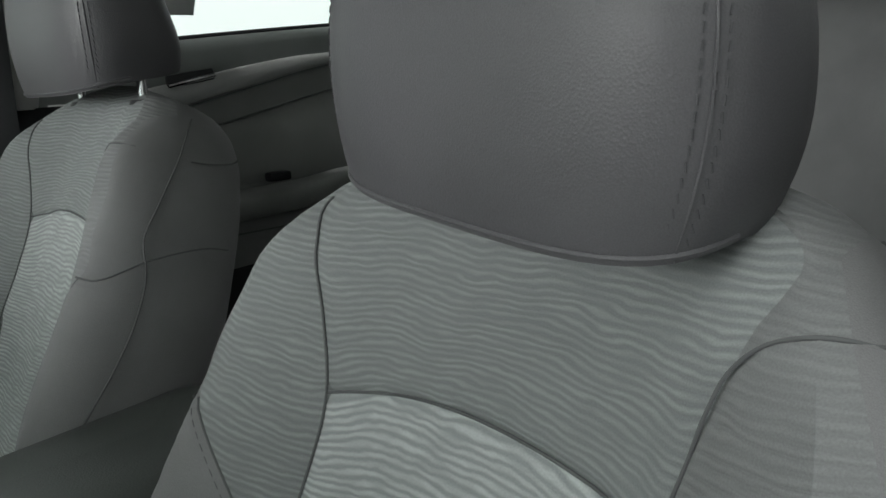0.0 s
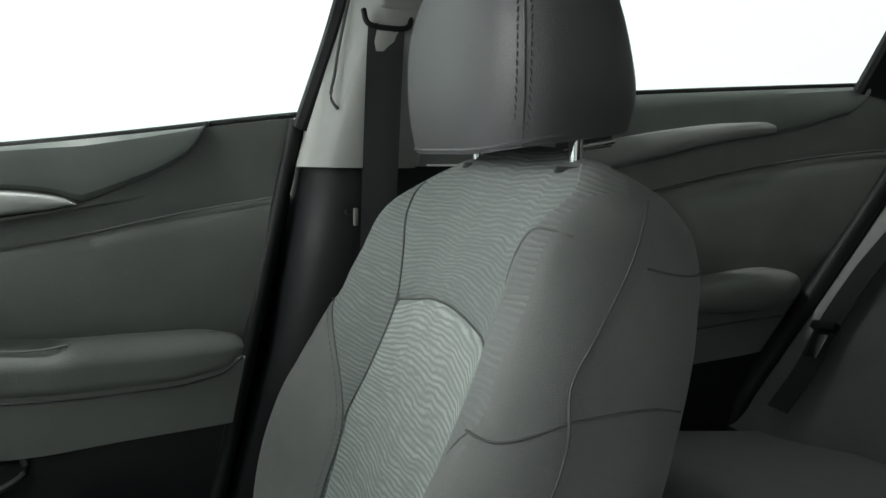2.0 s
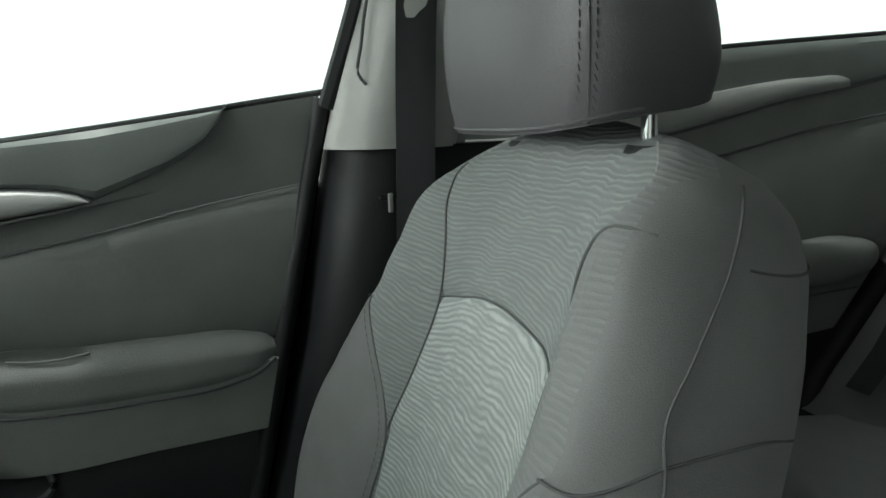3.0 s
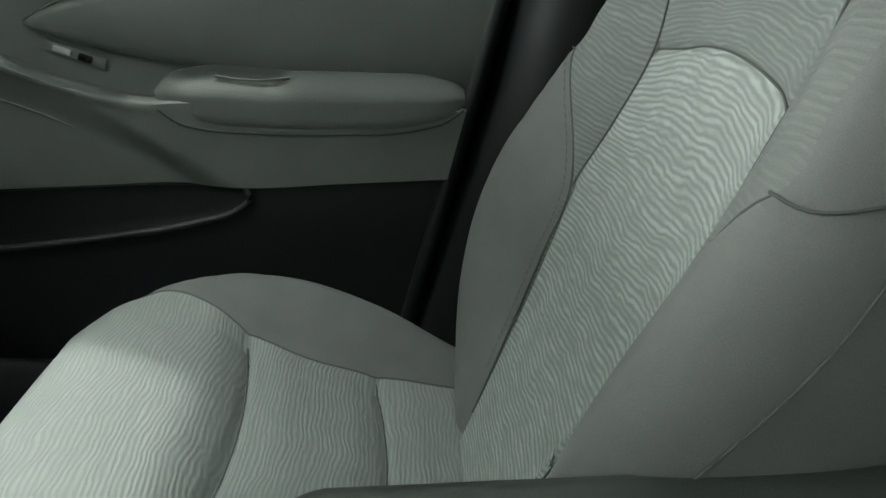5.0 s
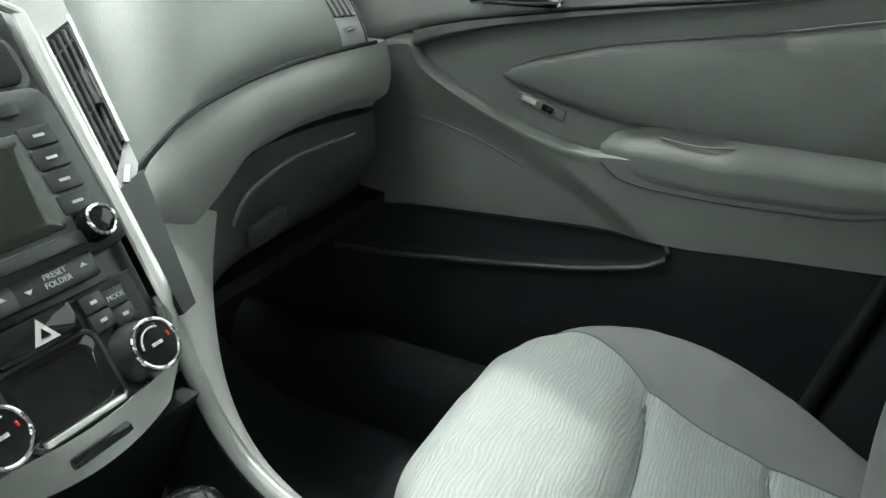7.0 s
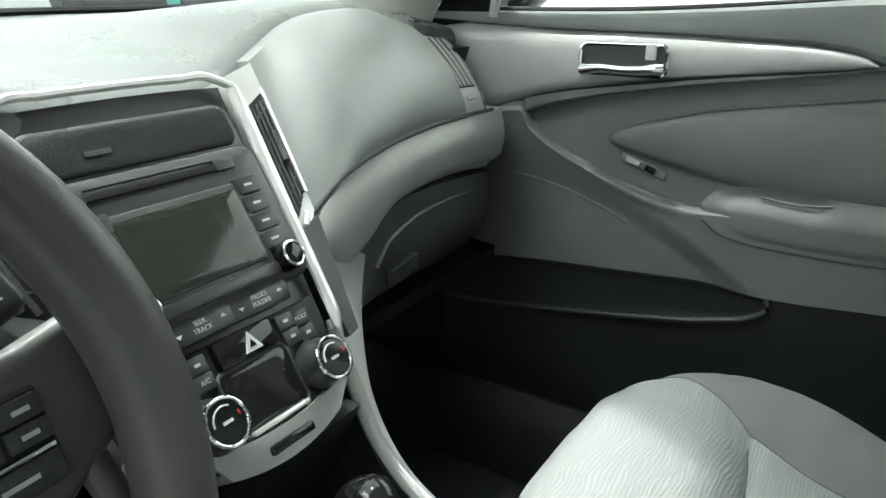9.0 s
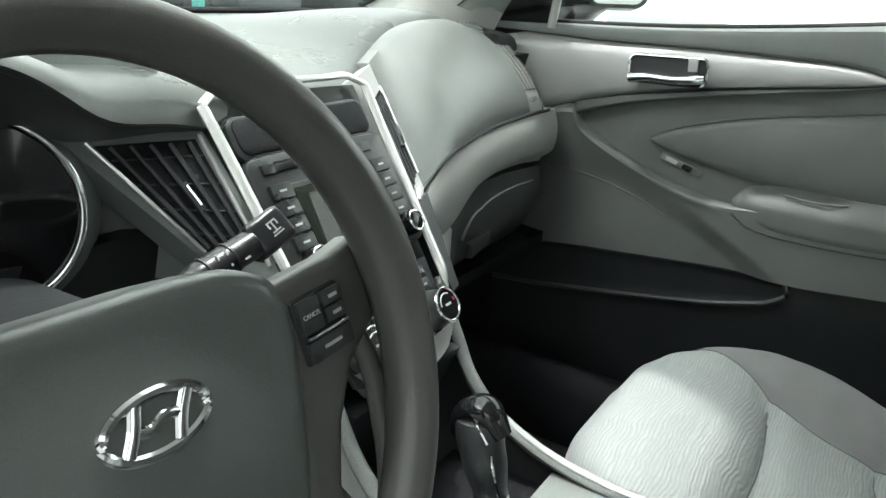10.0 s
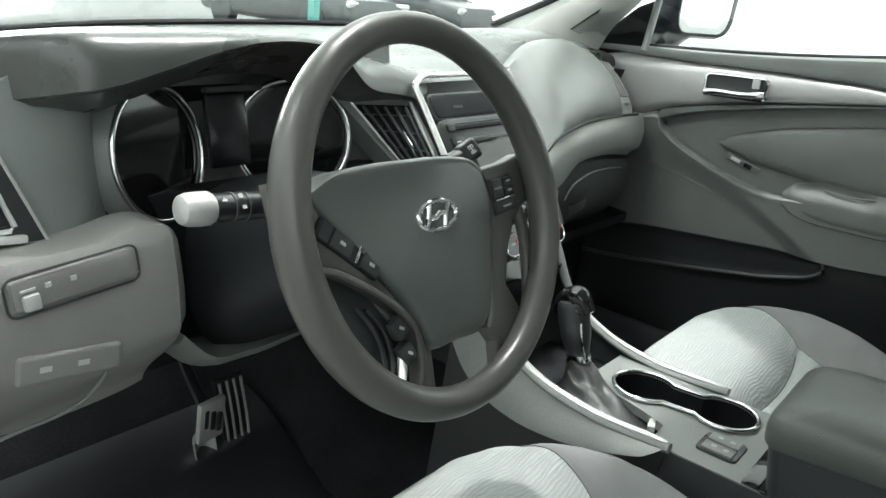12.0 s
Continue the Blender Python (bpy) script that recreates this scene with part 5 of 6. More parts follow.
# vents each side of the stack
def stack_vent(sgn, label):
    v = thing("centre_vent", label, "air vent", on(sgn * 0.14, 0.2), "vents beside the stack")
    if sgn > 0:
        quad = [(0.020 + HW(0.262), 0.275), (0.058 + HW(0.262), 0.292), (0.030 + HW(0.10), 0.118), (0.010 + HW(0.10), 0.100)]
        q = [on(quad[0][0] - 0.012, quad[0][1], 0), Vector((0.192, 0.326, 1.018)), Vector((0.152, 0.214, 0.897)), on(HW(0.09) + 0.006, 0.09, 0.0)]
    else:
        q = [Vector((-0.095, 0.292, 1.000)), Vector((-0.225, 0.318, 1.000)), Vector((-0.135, 0.236, 0.880)), on(-HW(0.09) - 0.006, 0.09, 0.0)]

    def f(a, b, h=0.0):
        p = (q[0] * (1 - b) + q[3] * b) * (1 - a) + (q[1] * (1 - b) + q[2] * b) * a
        n = (q[1] - q[0]).cross(q[3] - q[0]).normalized()
        if n.y > 0:
            n = -n
        return p + n * h
    n0 = f(0.5, 0.5, -1) - f(0.5, 0.5, 0)
    part("surround", slab(lambda a, b: f(a, b, 0.0), lin(0, 1, 8), lin(0, 1, 14), n0 * 0.03), METALGREY if sgn > 0 else PAD, v, "satin grey vent surround")
    a0, a1, b0, b1 = (0.24, 0.86, 0.20, 0.84) if sgn > 0 else (0.14, 0.84, 0.16, 0.86)
    part("mouth", slab(lambda a, b: f(a, b, 0.0015), lin(a0, a1, 6), lin(b0, b1, 8), n0 * 0.01), SILL, v, "black vent mouth")
    for k in range(4):
        b = b0 + (b1 - b0) * (k + 0.6) / 4.4
        part("vane", tube([f(a, b, 0.0022) for a in lin(a0 + 0.01, a1 - 0.01, 5)], 0.0009, 5), SHADE, v)
    m = 5 if sgn < 0 else 4
    for k in range(m):
        a = a0 + (a1 - a0) * (k + 0.5) / m
        part("slat", tube([f(a, b, 0.003) for b in lin(b0 + 0.02, b1 - 0.02, 8)], 0.0024 if sgn < 0 else 0.002, 6, 0.9), SHADE, v)
    for a, b in (((a0 - 0.04, b0 - 0.02), (a0 - 0.04, b1 + 0.02)), ((a1 + 0.04, b0 - 0.02), (a1 + 0.04, b1 + 0.02))):
        part("rim", tube([f(*a, 0.002), f(*b, 0.002)], 0.0022, 8), SILVER, v, "silver vent edge")
    mid = (a0 + a1) / 2
    part("vane_tab", tube([f(mid, 0.42, 0.006), f(mid, 0.58, 0.006)], 0.0042, 8, 0.8), SHADE, v, "vane tab")
    part("tab_inlay", tube([f(mid, 0.44, 0.0095), f(mid, 0.56, 0.0095)], 0.0016, 6), CHROME, v, "bright tab inlay")
    if sgn > 0:
        part("thumb_wheel", tube([f(0.40, 0.905, 0.003), f(0.62, 0.895, 0.003)], 0.0030, 10, 0.6), METALGREY, v, "grey thumb wheel")
    return v


stack_vent(1, "slim vent with dark slats beside the stack")
stack_vent(-1, "wedge-shaped vent with dark slats and silver edges")

# ---------------------------------------------------------------- instruments
cl = thing("instrument_cluster", "twin round gauges with chrome rings under a hood", "gauges", (-0.367, 0.32, 0.95))
CY = curve([-0.72, -0.655, -0.60, -0.565, -0.54, -0.50, -0.46, -0.37, -0.27, -0.19, -0.12], [0.275, 0.272, 0.278, 0.290, 0.316, 0.362, 0.380, 0.380, 0.380, 0.362, 0.31])
part("cluster_wall", slab(lambda x, v: (x, CY(x) - 0.03 + 0.035 * v, 0.855 + (0.20 - 0.036 * step(-0.58, -0.65, x)) * v), lin(-0.72, -0.12, 40), lin(0, 1, 12), (0, 0.02, 0)), PAD, cl, "dark grey cluster housing")
for gx, gz in ((-0.464, 0.939), (-0.279, 0.940)):
    GM = Matrix.Translation((gx, 0.318, gz)) @ Matrix(((1, 0, 0, 0), (0, 0.20, -0.98, 0), (0, 0.98, 0.20, 0), (0, 0, 0, 1))) @ pose(0, 0, 0, 0, -24 if gx > -0.36 else 21, 0)
    g = part("gauge", lathe([(0.090, -0.034), (0.083, -0.014), (0.074, 0.0), (0.0705, 0.004), (0.068, -0.002), (0.062, -0.030)], GM, 48), PAD, cl, "dark grey gauge cone")
    part("gauge_ring", tube([GM @ Vector((0.0715 * math.cos(a), 0.0715 * math.sin(a), 0.0045)) for a in lin(0, 2 * math.pi, 72)[:-1]], 0.0034, 12, close=True), CHROME, g, "chrome gauge ring")
    part("gauge_lens", lathe([(0.068, 0.0), (0.068, 0.001), (0.0, 0.002)], GM @ Matrix.Translation((0, 0, -0.0005)), 40), GLOSS, g, "black unlit gauge face")
part("warning_lamp", lathe([(0.0045, 0.0), (0.004, 0.001)], GM @ Matrix.Translation((-0.003, -0.044, 0.004)), 14), RED_LIGHT, cl, "red glowing warning lamp")
part("trip_display", block(pose(-0.367, 0.330, 0.955, -12, 0, 0), 0.055, 0.008, 0.085, 0.004), DARKSCREEN, cl, "dark trip display")
part("display_brow", block(pose(-0.367, 0.322, 1.004, -12, 0, 0), 0.075, 0.012, 0.006, 0.002), SHADE, cl)
# hood over the gauges: underside and its left flank
under = lambda x: 0.018 + 0.064 * step(-0.61, -0.53, x) * (1 - step(-0.20, -0.10, x))
part("hood_underside", slab(lambda x, v: (x, BROW_Y(x) + 0.006 + under(x) * v, BROW_Z(x) - DROP(x) - 0.004 - 0.50 * under(x) * v), lin(-0.612, -0.03, 60), lin(0, 1, 10), (0, 0.006, 0.006)), TOPPAD, cl, "dark underside of the hood")
# ---------------------------------------------------------------- lower dash on the driver side
def lower_l(x, v):
    top = curve([-0.72, -0.60, -0.52, -0.495], [0.895, 0.898, 0.902, 0.885])(x)
    low = curve([-0.72, -0.60, -0.55, -0.495], [0.712, 0.708, 0.712, 0.722])(x)
    y = 0.200 - 0.015 * math.sin(math.pi * v) + 0.06 * step(0.5, 1, v) + 0.035 * step(-0.525, -0.495, x)
    return (x, y + 0.006 * (1 - step(0, 0.05, v)), top - 0.004 + (low - top) * v)


part("knee_panel", slab(lower_l, lin(-0.72, -0.495, 26), lin(0, 1, 22), (0, 0.05, 0.0)), KNEE_SHADED, dash, "pale grey lower driver panel, darkened for shade")
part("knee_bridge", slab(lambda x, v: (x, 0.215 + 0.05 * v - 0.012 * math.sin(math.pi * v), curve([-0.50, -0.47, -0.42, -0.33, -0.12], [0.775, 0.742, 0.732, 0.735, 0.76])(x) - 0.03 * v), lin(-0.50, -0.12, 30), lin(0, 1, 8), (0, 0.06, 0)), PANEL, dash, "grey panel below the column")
# black sheet in place of the deep shade behind the column
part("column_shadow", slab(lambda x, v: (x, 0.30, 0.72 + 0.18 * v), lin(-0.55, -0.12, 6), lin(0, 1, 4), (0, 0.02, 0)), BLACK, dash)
swp = part("switch_panel", block(pose(-0.619, 0.1915, 0.873, -4, -5.2, 0), 0.104, 0.010, 0.026, 0.004), KNEE_SHADED, dash, "switch panel with dimmer wheel")
part("panel_groove", tube([pose(-0.619, 0.1890, 0.873, 86, 0, 0) @ pose(0, 0, 0, 0, 0, 5.2) @ Vector((x, y, 0)) for x, y in rounded(0.114, 0.034, 0.008)], 0.0012, 6, close=True), SHADE, swp)
part("dimmer_wheel", block(pose(-0.657, 0.1855, 0.864, -4, -5, 0), 0.014, 0.008, 0.014, 0.003), METALGREY, swp)
for k, dx in enumerate((-0.659, -0.643, -0.622)):
    part("switch_mark", block(pose(dx, 0.1862, 0.8745 + 0.0012 * k, -4, -5, 0), 0.012 if not k else 0.005, 0.0016, 0.004 if k else 0.002, 0), PRINT, swp)
rel = part("release_handle", block(pose(-0.630, 0.1865, 0.800, 2, 7, 0), 0.090, 0.010, 0.026, 0.004, 3), KNEE_SHADED, dash, "grey release lever")
for dx in (-0.652, -0.620):
    part("lever_mark", block(pose(dx, 0.1815, 0.800 - 0.12 * (dx + 0.630), 2, 7, 0), 0.010, 0.0016, 0.005, 0), PRINT, rel)
part("panel_crease", ring([(-0.585, 0.196, 0.80), (-0.592, 0.20, 0.77), (-0.605, 0.208, 0.748), (-0.68, 0.218, 0.728)], 24, 0.002), PANEL, dash)
LQ = [Vector((-0.715, 0.262, 0.985)), Vector((-0.647, 0.256, 0.972)), Vector((-0.612, 0.244, 0.884)), Vector((-0.700, 0.244, 0.884))]
lq = lambda a, b, h=0.0: (LQ[0] * (1 - a) + LQ[1] * a) * (1 - b) + (LQ[3] * (1 - a) + LQ[2] * a) * b + Vector((0, -h, 0))
lv = part("left_vent", slab(lq, lin(0, 1, 6), lin(0, 1, 8), (0, 0.02, 0)), STACK, dash, "dark end vent")
part("vent_edge", tube([lq(1.0, b, 0.001) for b in lin(0, 1, 8)], 0.0016, 6), METALGREY, lv)
part("vent_mouth", slab(lambda a, b: lq(a, b, 0.002), lin(0.12, 0.72, 4), lin(0.12, 0.72, 5), (0, 0.004, 0)), GLOSS, lv)
part("mouth_rim", tube([lq(0.76, 0.10, 0.003), lq(0.76, 0.72, 0.003), lq(0.70, 0.76, 0.003), lq(0.12, 0.78, 0.003)], 0.0024, 6), SILVER, lv, "silver vent edge")
for k in range(4):
    part("vent_slat", tube([lq(0.18 + 0.14 * k, 0.14, 0.004), lq(0.18 + 0.14 * k, 0.70, 0.004)], 0.0016, 6), SHADE, lv)
part("vent_wheel", block(pose(-0.648, 0.243, 0.899, -8, 6, 0), 0.030, 0.008, 0.008, 0.003), SILVER, lv)

# ---------------------------------------------------------------- steering wheel
TILT = 20.9
WM = Matrix.Translation((-0.367, 0.004, 0.938)) @ Matrix(((1, 0, 0, 0), (0, math.sin(radians(TILT)), -math.cos(radians(TILT)), 0), (0, math.cos(radians(TILT)), math.sin(radians(TILT)), 0), (0, 0, 0, 1)))
wheel = thing("steering_wheel", "dark grey leather steering wheel with buttons on its spokes", "steering wheel", WM.translation)
wp = lambda x, y, z=0.0: WM @ Vector((x, y, z))
WI = WM @ Matrix.Translation((-0.002, 0, -0.033))
wi = lambda x, y, z=0.0: WI @ Vector((x, y, z))
part("rim", tube([wp(0.1725 * math.cos(a), 0.1725 * math.sin(a), 0.0) for a in lin(0, 2 * math.pi, 97)[:-1]], [0.0160 + 0.0015 * math.cos(2 * (a - 0.2)) for a in lin(0, 2 * math.pi, 97)[:-1]], 16, 1.0, up=tuple(WM.to_3x3() @ Vector((0, 0, 1))), close=True), WHEEL, wheel, "dark grey leather rim")
hubo = [(-0.138, 0.040), (-0.104, 0.053), (-0.060, 0.057), (-0.010, 0.056), (0.040, 0.054), (0.082, 0.047), (0.097, 0.038), (0.103, 0.022), (0.097, -0.020), (0.082, -0.080), (0.070, -0.112), (0.056, -0.123), (0.010, -0.124), (-0.024, -0.122), (-0.040, -0.090), (-0.067, -0.050), (-0.093, -0.022), (-0.117, 0.008)]
hub_outline = [tuple(p) for p in spline(hubo + [hubo[0]], 60)[:-1]]
part("horn_pad", dome(hub_outline, WI @ Matrix.Translation((0, 0, 0.004)), 0.014, 0.014), HUB, wheel, "smooth dark grey horn pad")
em = part("emblem_ring", tube([wi(0.0265 * math.cos(a), 0.0132 * math.sin(a) + 0.0, 0.0315) for a in lin(0, 2 * math.pi, 41)[:-1]], 0.0027, 8, close=True), CHROME, wheel, "chrome oval emblem")
for pts, r in (([(-0.0175, -0.0085), (-0.0120, 0.0010), (-0.0085, 0.0110)], 0.0034), ([(0.0085, -0.0110), (0.0120, -0.0010), (0.0175, 0.0085)], 0.0034), ([(-0.0125, 0.0002), (-0.0040, -0.0018), (0.0040, 0.0018), (0.0125, -0.0002)], 0.0028)):
    part("emblem_bar", tube(spline([wi(x, y, 0.0325) for x, y in pts], 12), r, 8, 0.5, up=tuple(WM.to_3x3() @ Vector((0, 0, 1)))), CHROME, em)



# Y-shaped spokes: out to the rim at the side and down to it below
part("left_recess", cut([(-0.152, -0.016), (-0.126, -0.013), (-0.079, -0.054), (-0.050, -0.099), (-0.056, -0.150), (-0.089, -0.122), (-0.140, -0.066)], WI @ Matrix.Translation((0, 0, -0.006)), 0.008, 0.002), SHADE, wheel, "dark recessed spoke panel")
LS = [(-0.168, 0.054), (-0.138, 0.046), (-0.117, 0.006), (-0.093, -0.024), (-0.067, -0.052), (-0.040, -0.092), (-0.026, -0.122), (-0.030, -0.166), (-0.052, -0.164), (-0.044, -0.130), (-0.046, -0.096), (-0.062, -0.074), (-0.082, -0.056), (-0.104, -0.040), (-0.128, -0.026), (-0.166, -0.016)]
RS = [(0.168, 0.044), (0.140, 0.038), (0.112, 0.036), (0.090, 0.034), (0.084, 0.010), (0.086, -0.024), (0.079, -0.080), (0.067, -0.114), (0.060, -0.124), (0.072, -0.142), (0.068, -0.166), (0.118, -0.152), (0.130, -0.134), (0.117, -0.110), (0.105, -0.088), (0.118, -0.055), (0.138, -0.027), (0.168, -0.008)]
part("left_spoke", cut(LS, WI @ Matrix.Translation((0, 0, 0.002)), 0.018, 0.007), WHEEL, wheel, "dark grey left spoke")
part("right_spoke", cut(RS, WI @ Matrix.Translation((0, 0, 0.002)), 0.018, 0.007), WHEEL, wheel, "dark grey right spoke")
part("left_bezel", tube(spline([wi(-0.156, -0.018, 0.020), wi(-0.128, -0.026, 0.022), wi(-0.104, -0.040, 0.022), wi(-0.082, -0.056, 0.022), wi(-0.062, -0.074, 0.021), wi(-0.046, -0.096, 0.020), wi(-0.043, -0.130, 0.018), wi(-0.052, -0.158, 0.014)], 40), 0.0042, 10, 0.8), WHEEL, wheel, "rolled lip of the spoke")
part("spoke_ribs", merge(*[tube(spline([wi(-0.098 + k, -0.062 - 0.5 * k, 0.006), wi(-0.084 + k, -0.088, 0.008), wi(-0.080 + k, -0.118, 0.009), wi(-0.088 + k, -0.140, 0.010)], 16), 0.0026, 8, 0.8) for k in (0.0, 0.010)]), SHADE, wheel, "curved ribs in the spoke recess")
part("right_bezel", tube(spline([wi(0.152, -0.012, 0.012), wi(0.158, -0.040, 0.012), wi(0.156, -0.078, 0.012), wi(0.146, -0.110, 0.014), wi(0.130, -0.134, 0.016)], 30), 0.0085, 12, 0.8), WHEEL, wheel, "satin inner bezel of the spoke")
part("spoke_glint", tube(spline([wi(-0.062, -0.112, 0.014), wi(-0.066, -0.128, 0.015), wi(-0.074, -0.142, 0.016)], 12), 0.0045, 8, 0.7), SILVER, wheel, "satin spoke tip")
# audio buttons along the pad's edge
AM = WI @ Matrix.Translation((-0.1065, -0.011, 0.0195)) @ pose(0, 0, 0, 0, 0, -41)
ap = part("audio_pad", block(AM, 0.078, 0.019, 0.006, 0.003), BLACK, wheel, "black audio button strip")
for k, (bx, bw) in enumerate(((-0.030, 0.012), (-0.010, 0.024), (0.026, 0.022))):
    b_ = part("audio_button", block(AM @ Matrix.Translation((bx, 0, 0.003)), bw, 0.016, 0.004, 0.0015), SHADE, ap)
    if k:
        part("button_mark", block(AM @ Matrix.Translation((bx, 0, 0.0053)), 0.006, 0.003, 0.0005, 0), PRINT, b_)
part("pad_strip", block(AM @ Matrix.Translation((0.0085, 0, 0.0045)), 0.0035, 0.016, 0.003, 0.001), CHROME, ap)
# cruise buttons
BM = WI @ Matrix.Translation((0.1195, 0.004, 0.0190)) @ pose(0, 0, 0, 0, 0, 3) @ Matrix.Diagonal((0.86, 0.88, 1, 1))
bp = part("cruise_pad", block(BM, 0.046, 0.044, 0.007, 0.004, 3), BLACK, wheel, "black cruise button panel")
for i, (bx, by, bw, bh) in enumerate(((-0.011, 0.009, 0.020, 0.022), (0.0115, 0.0145, 0.020, 0.010), (0.0115, 0.0035, 0.020, 0.010), (0.0, -0.0135, 0.042, 0.014))):
    b_ = part("wheel_button", block(BM @ Matrix.Translation((bx, by, 0.0035)), bw, bh, 0.005, 0.0015), SHADE, bp)
    if i:
        part("button_mark", block(BM @ Matrix.Translation((bx, by, 0.0062)), bw * 0.4, 0.0022, 0.0005, 0), PRINT, b_)
part("pad_strip", block(BM @ Matrix.Translation((0, -0.0045, 0.005)), 0.040, 0.0022, 0.003, 0.0008), CHROME, bp)
words("CANCEL", BM @ Matrix.Translation((-0.011, 0.009, 0.0062)), 0.0042, PRINT, bp)
# telephone buttons on the lower spoke
for k, (bx, by) in enumerate(((-0.064, -0.090), (-0.059, -0.114))):
    b_ = part("phone_button", block(WI @ Matrix.Translation((bx, by, 0.016)) @ pose(0, 0, 0, 0, 0, -65), 0.020, 0.016, 0.012, 0.004), SHADE, wheel)
    part("button_mark", block(WI @ Matrix.Translation((bx, by, 0.0223)) @ pose(0, 0, 0, 0, 0, -30), 0.006, 0.0025, 0.0006, 0), PRINT, b_)

column = thing("steering_column", "black steering column shroud with control stalks", "steering column", (-0.37, 0.12, 0.9))
rows = []
for a in lin(0, 1, 16):
    c = Vector((-0.367, 0.05 + 0.20 * a, 0.915 - 0.055 * a))
    rr = 0.052 + 0.035 * a
    rows.append([c + Vector((rr * 1.25 * math.copysign(abs(math.cos(t)) ** 0.7, math.cos(t)), 0, (rr * (1.0 + 0.7 * a * (math.sin(t) < 0))) * math.copysign(abs(math.sin(t)) ** 0.7, math.sin(t)) * (0.72 if math.sin(t) > 0 else 1.0))) for t in lin(0, 2 * math.pi, 33)[:-1]])
part("shroud", grid(rows, close_u=True, caps=True), BLACK, column, "black plastic column shroud")


def stalk(p0, p1, label, body, rings):
    """A control stalk: thin stem, thicker body, ribbed collars across it."""
    p0, p1 = Vector(p0), Vector(p1)
    st = part("stalk", tube([p0 + (p1 - p0) * a for a in lin(0, 1, 30)], [0.0072 + (body - 0.0072) * step(0.30, 0.46, a) - 0.004 * (a > 0.985) for a in lin(0, 1, 30)], 18, 0.88), STALK, column, label)
    for a in rings:
        part("collar", tube([p0 + (p1 - p0) * b for b in (a - 0.012, a - 0.008, a + 0.008, a + 0.012)], [body, body + 0.0012, body + 0.0012, body], 18, 0.88), SHADE, st, "ribbed collar")
    return st, lambda a, up=0.0: p0 + (p1 - p0) * a + Vector((0, -0.8, 0.6)) * up


def dab(f, a, up, w, h, side=0.0, tilt=0.0):
    """A small printed mark on a stalk."""
    return block(Matrix.Translation(f(a, up) + Vector((0, -0.6, -0.8)) * side) @ pose(0, 0, 0, 53, tilt, 0), w, h, 0.0006, 0)


ls, lf = stalk((-0.43, 0.105, 0.935), (-0.562, 0.112, 0.946), "black indicator stalk with a grey tip", 0.0140, (0.60, 0.70))
part("stalk_tip", tube([lf(0.84), lf(0.86), lf(0.92), lf(0.99), lf(1.04), lf(1.06)], [0.0142, 0.0158, 0.0160, 0.0155, 0.0130, 0.008], 18, 0.92), METALGREY, ls, "grey rotary tip")
part("stalk_marks", merge(dab(lf, 0.78, 0.0128, 0.005, 0.005), dab(lf, 0.655, 0.0128, 0.004, 0.004, -0.005), dab(lf, 0.655, 0.0128, 0.004, 0.004, 0.005), dab(lf, 0.50, 0.0128, 0.0014, 0.008), dab(lf, 0.44, 0.0120, 0.004, 0.002, 0.004), dab(lf, 0.78, 0.0126, 0.0014, 0.009), dab(lf, 0.78, 0.0126, 0.009, 0.0014)), PRINT, ls, "white lamp symbols")
rs, rf = stalk((-0.30, 0.105, 0.934), (-0.218, 0.100, 0.957), "black wiper stalk", 0.0108, (0.52, 0.74))
PM = Matrix.Translation((-0.208, 0.099, 0.9605)) @ pose(0, 0, 0, 50, -20, 0)
part("stalk_paddle", block(PM, 0.031, 0.025, 0.016, 0.006, 4), STALK, rs, "flat wiper paddle")
mk = lambda x, y, w, h: block(PM @ Matrix.Translation((x, y, 0.0082)), w, h, 0.0006, 0)
part("stalk_marks", merge(mk(0.002, 0.0045, 0.008, 0.0010), mk(-0.0015, 0.0025, 0.0010, 0.004), mk(0.0055, 0.0025, 0.0010, 0.004), mk(0.002, 0.001, 0.0011, 0.006), mk(0.002, -0.0025, 0.007, 0.0010), mk(0.002, -0.0045, 0.009, 0.0010), *[dab(rf, a, 0.0098, 0.0014, 0.0045, q, -16) for a in (0.58, 0.66) for q in (-0.004, 0.003)], *[dab(rf, a, 0.0098, 0.004, 0.0012, 0.006, -16) for a in (0.60, 0.80)]), PRINT, rs, "white wiper symbols")

# ---------------------------------------------------------------- pedals and mat
ped = thing("brake_pedal", "polished metal-faced brake pedal on a dark arm", "pedal", (-0.29, 0.55, 0.35))
part("pad", block(pose(-0.280, 0.492, 0.455, -84, 0, 6), 0.050, 0.075, 0.012, 0.006), SILVER, ped, "polished pedal face")
for k in range(3):
    part("grip_stud", block(pose(-0.292 + 0.012 * k, 0.485, 0.462 - 0.006 * k, -84, 0, 6), 0.008, 0.034, 0.006, 0.003), RUBBER, ped)
part("arm", tube(spline([(-0.280, 0.50, 0.46), (-0.282, 0.57, 0.54), (-0.29, 0.62, 0.66)], 12), 0.010, 8, 0.5), BLACK, ped)
part("foot_guard", slab(lambda a, v: (-0.304 + 0.040 * a + 0.022 * v, 0.500 + 0.02 * math.sin(3 * a) + 0.01 * v, 0.415 - 0.11 * v), lin(0, 1, 8), lin(0, 1, 8), (0, 0.006, 0)), SILVER, ped, "bright curved metal guard")
gas = thing("accelerator_pedal", "ribbed metal accelerator pedal hinged at the floor", "pedal", (-0.20, 0.55, 0.33))
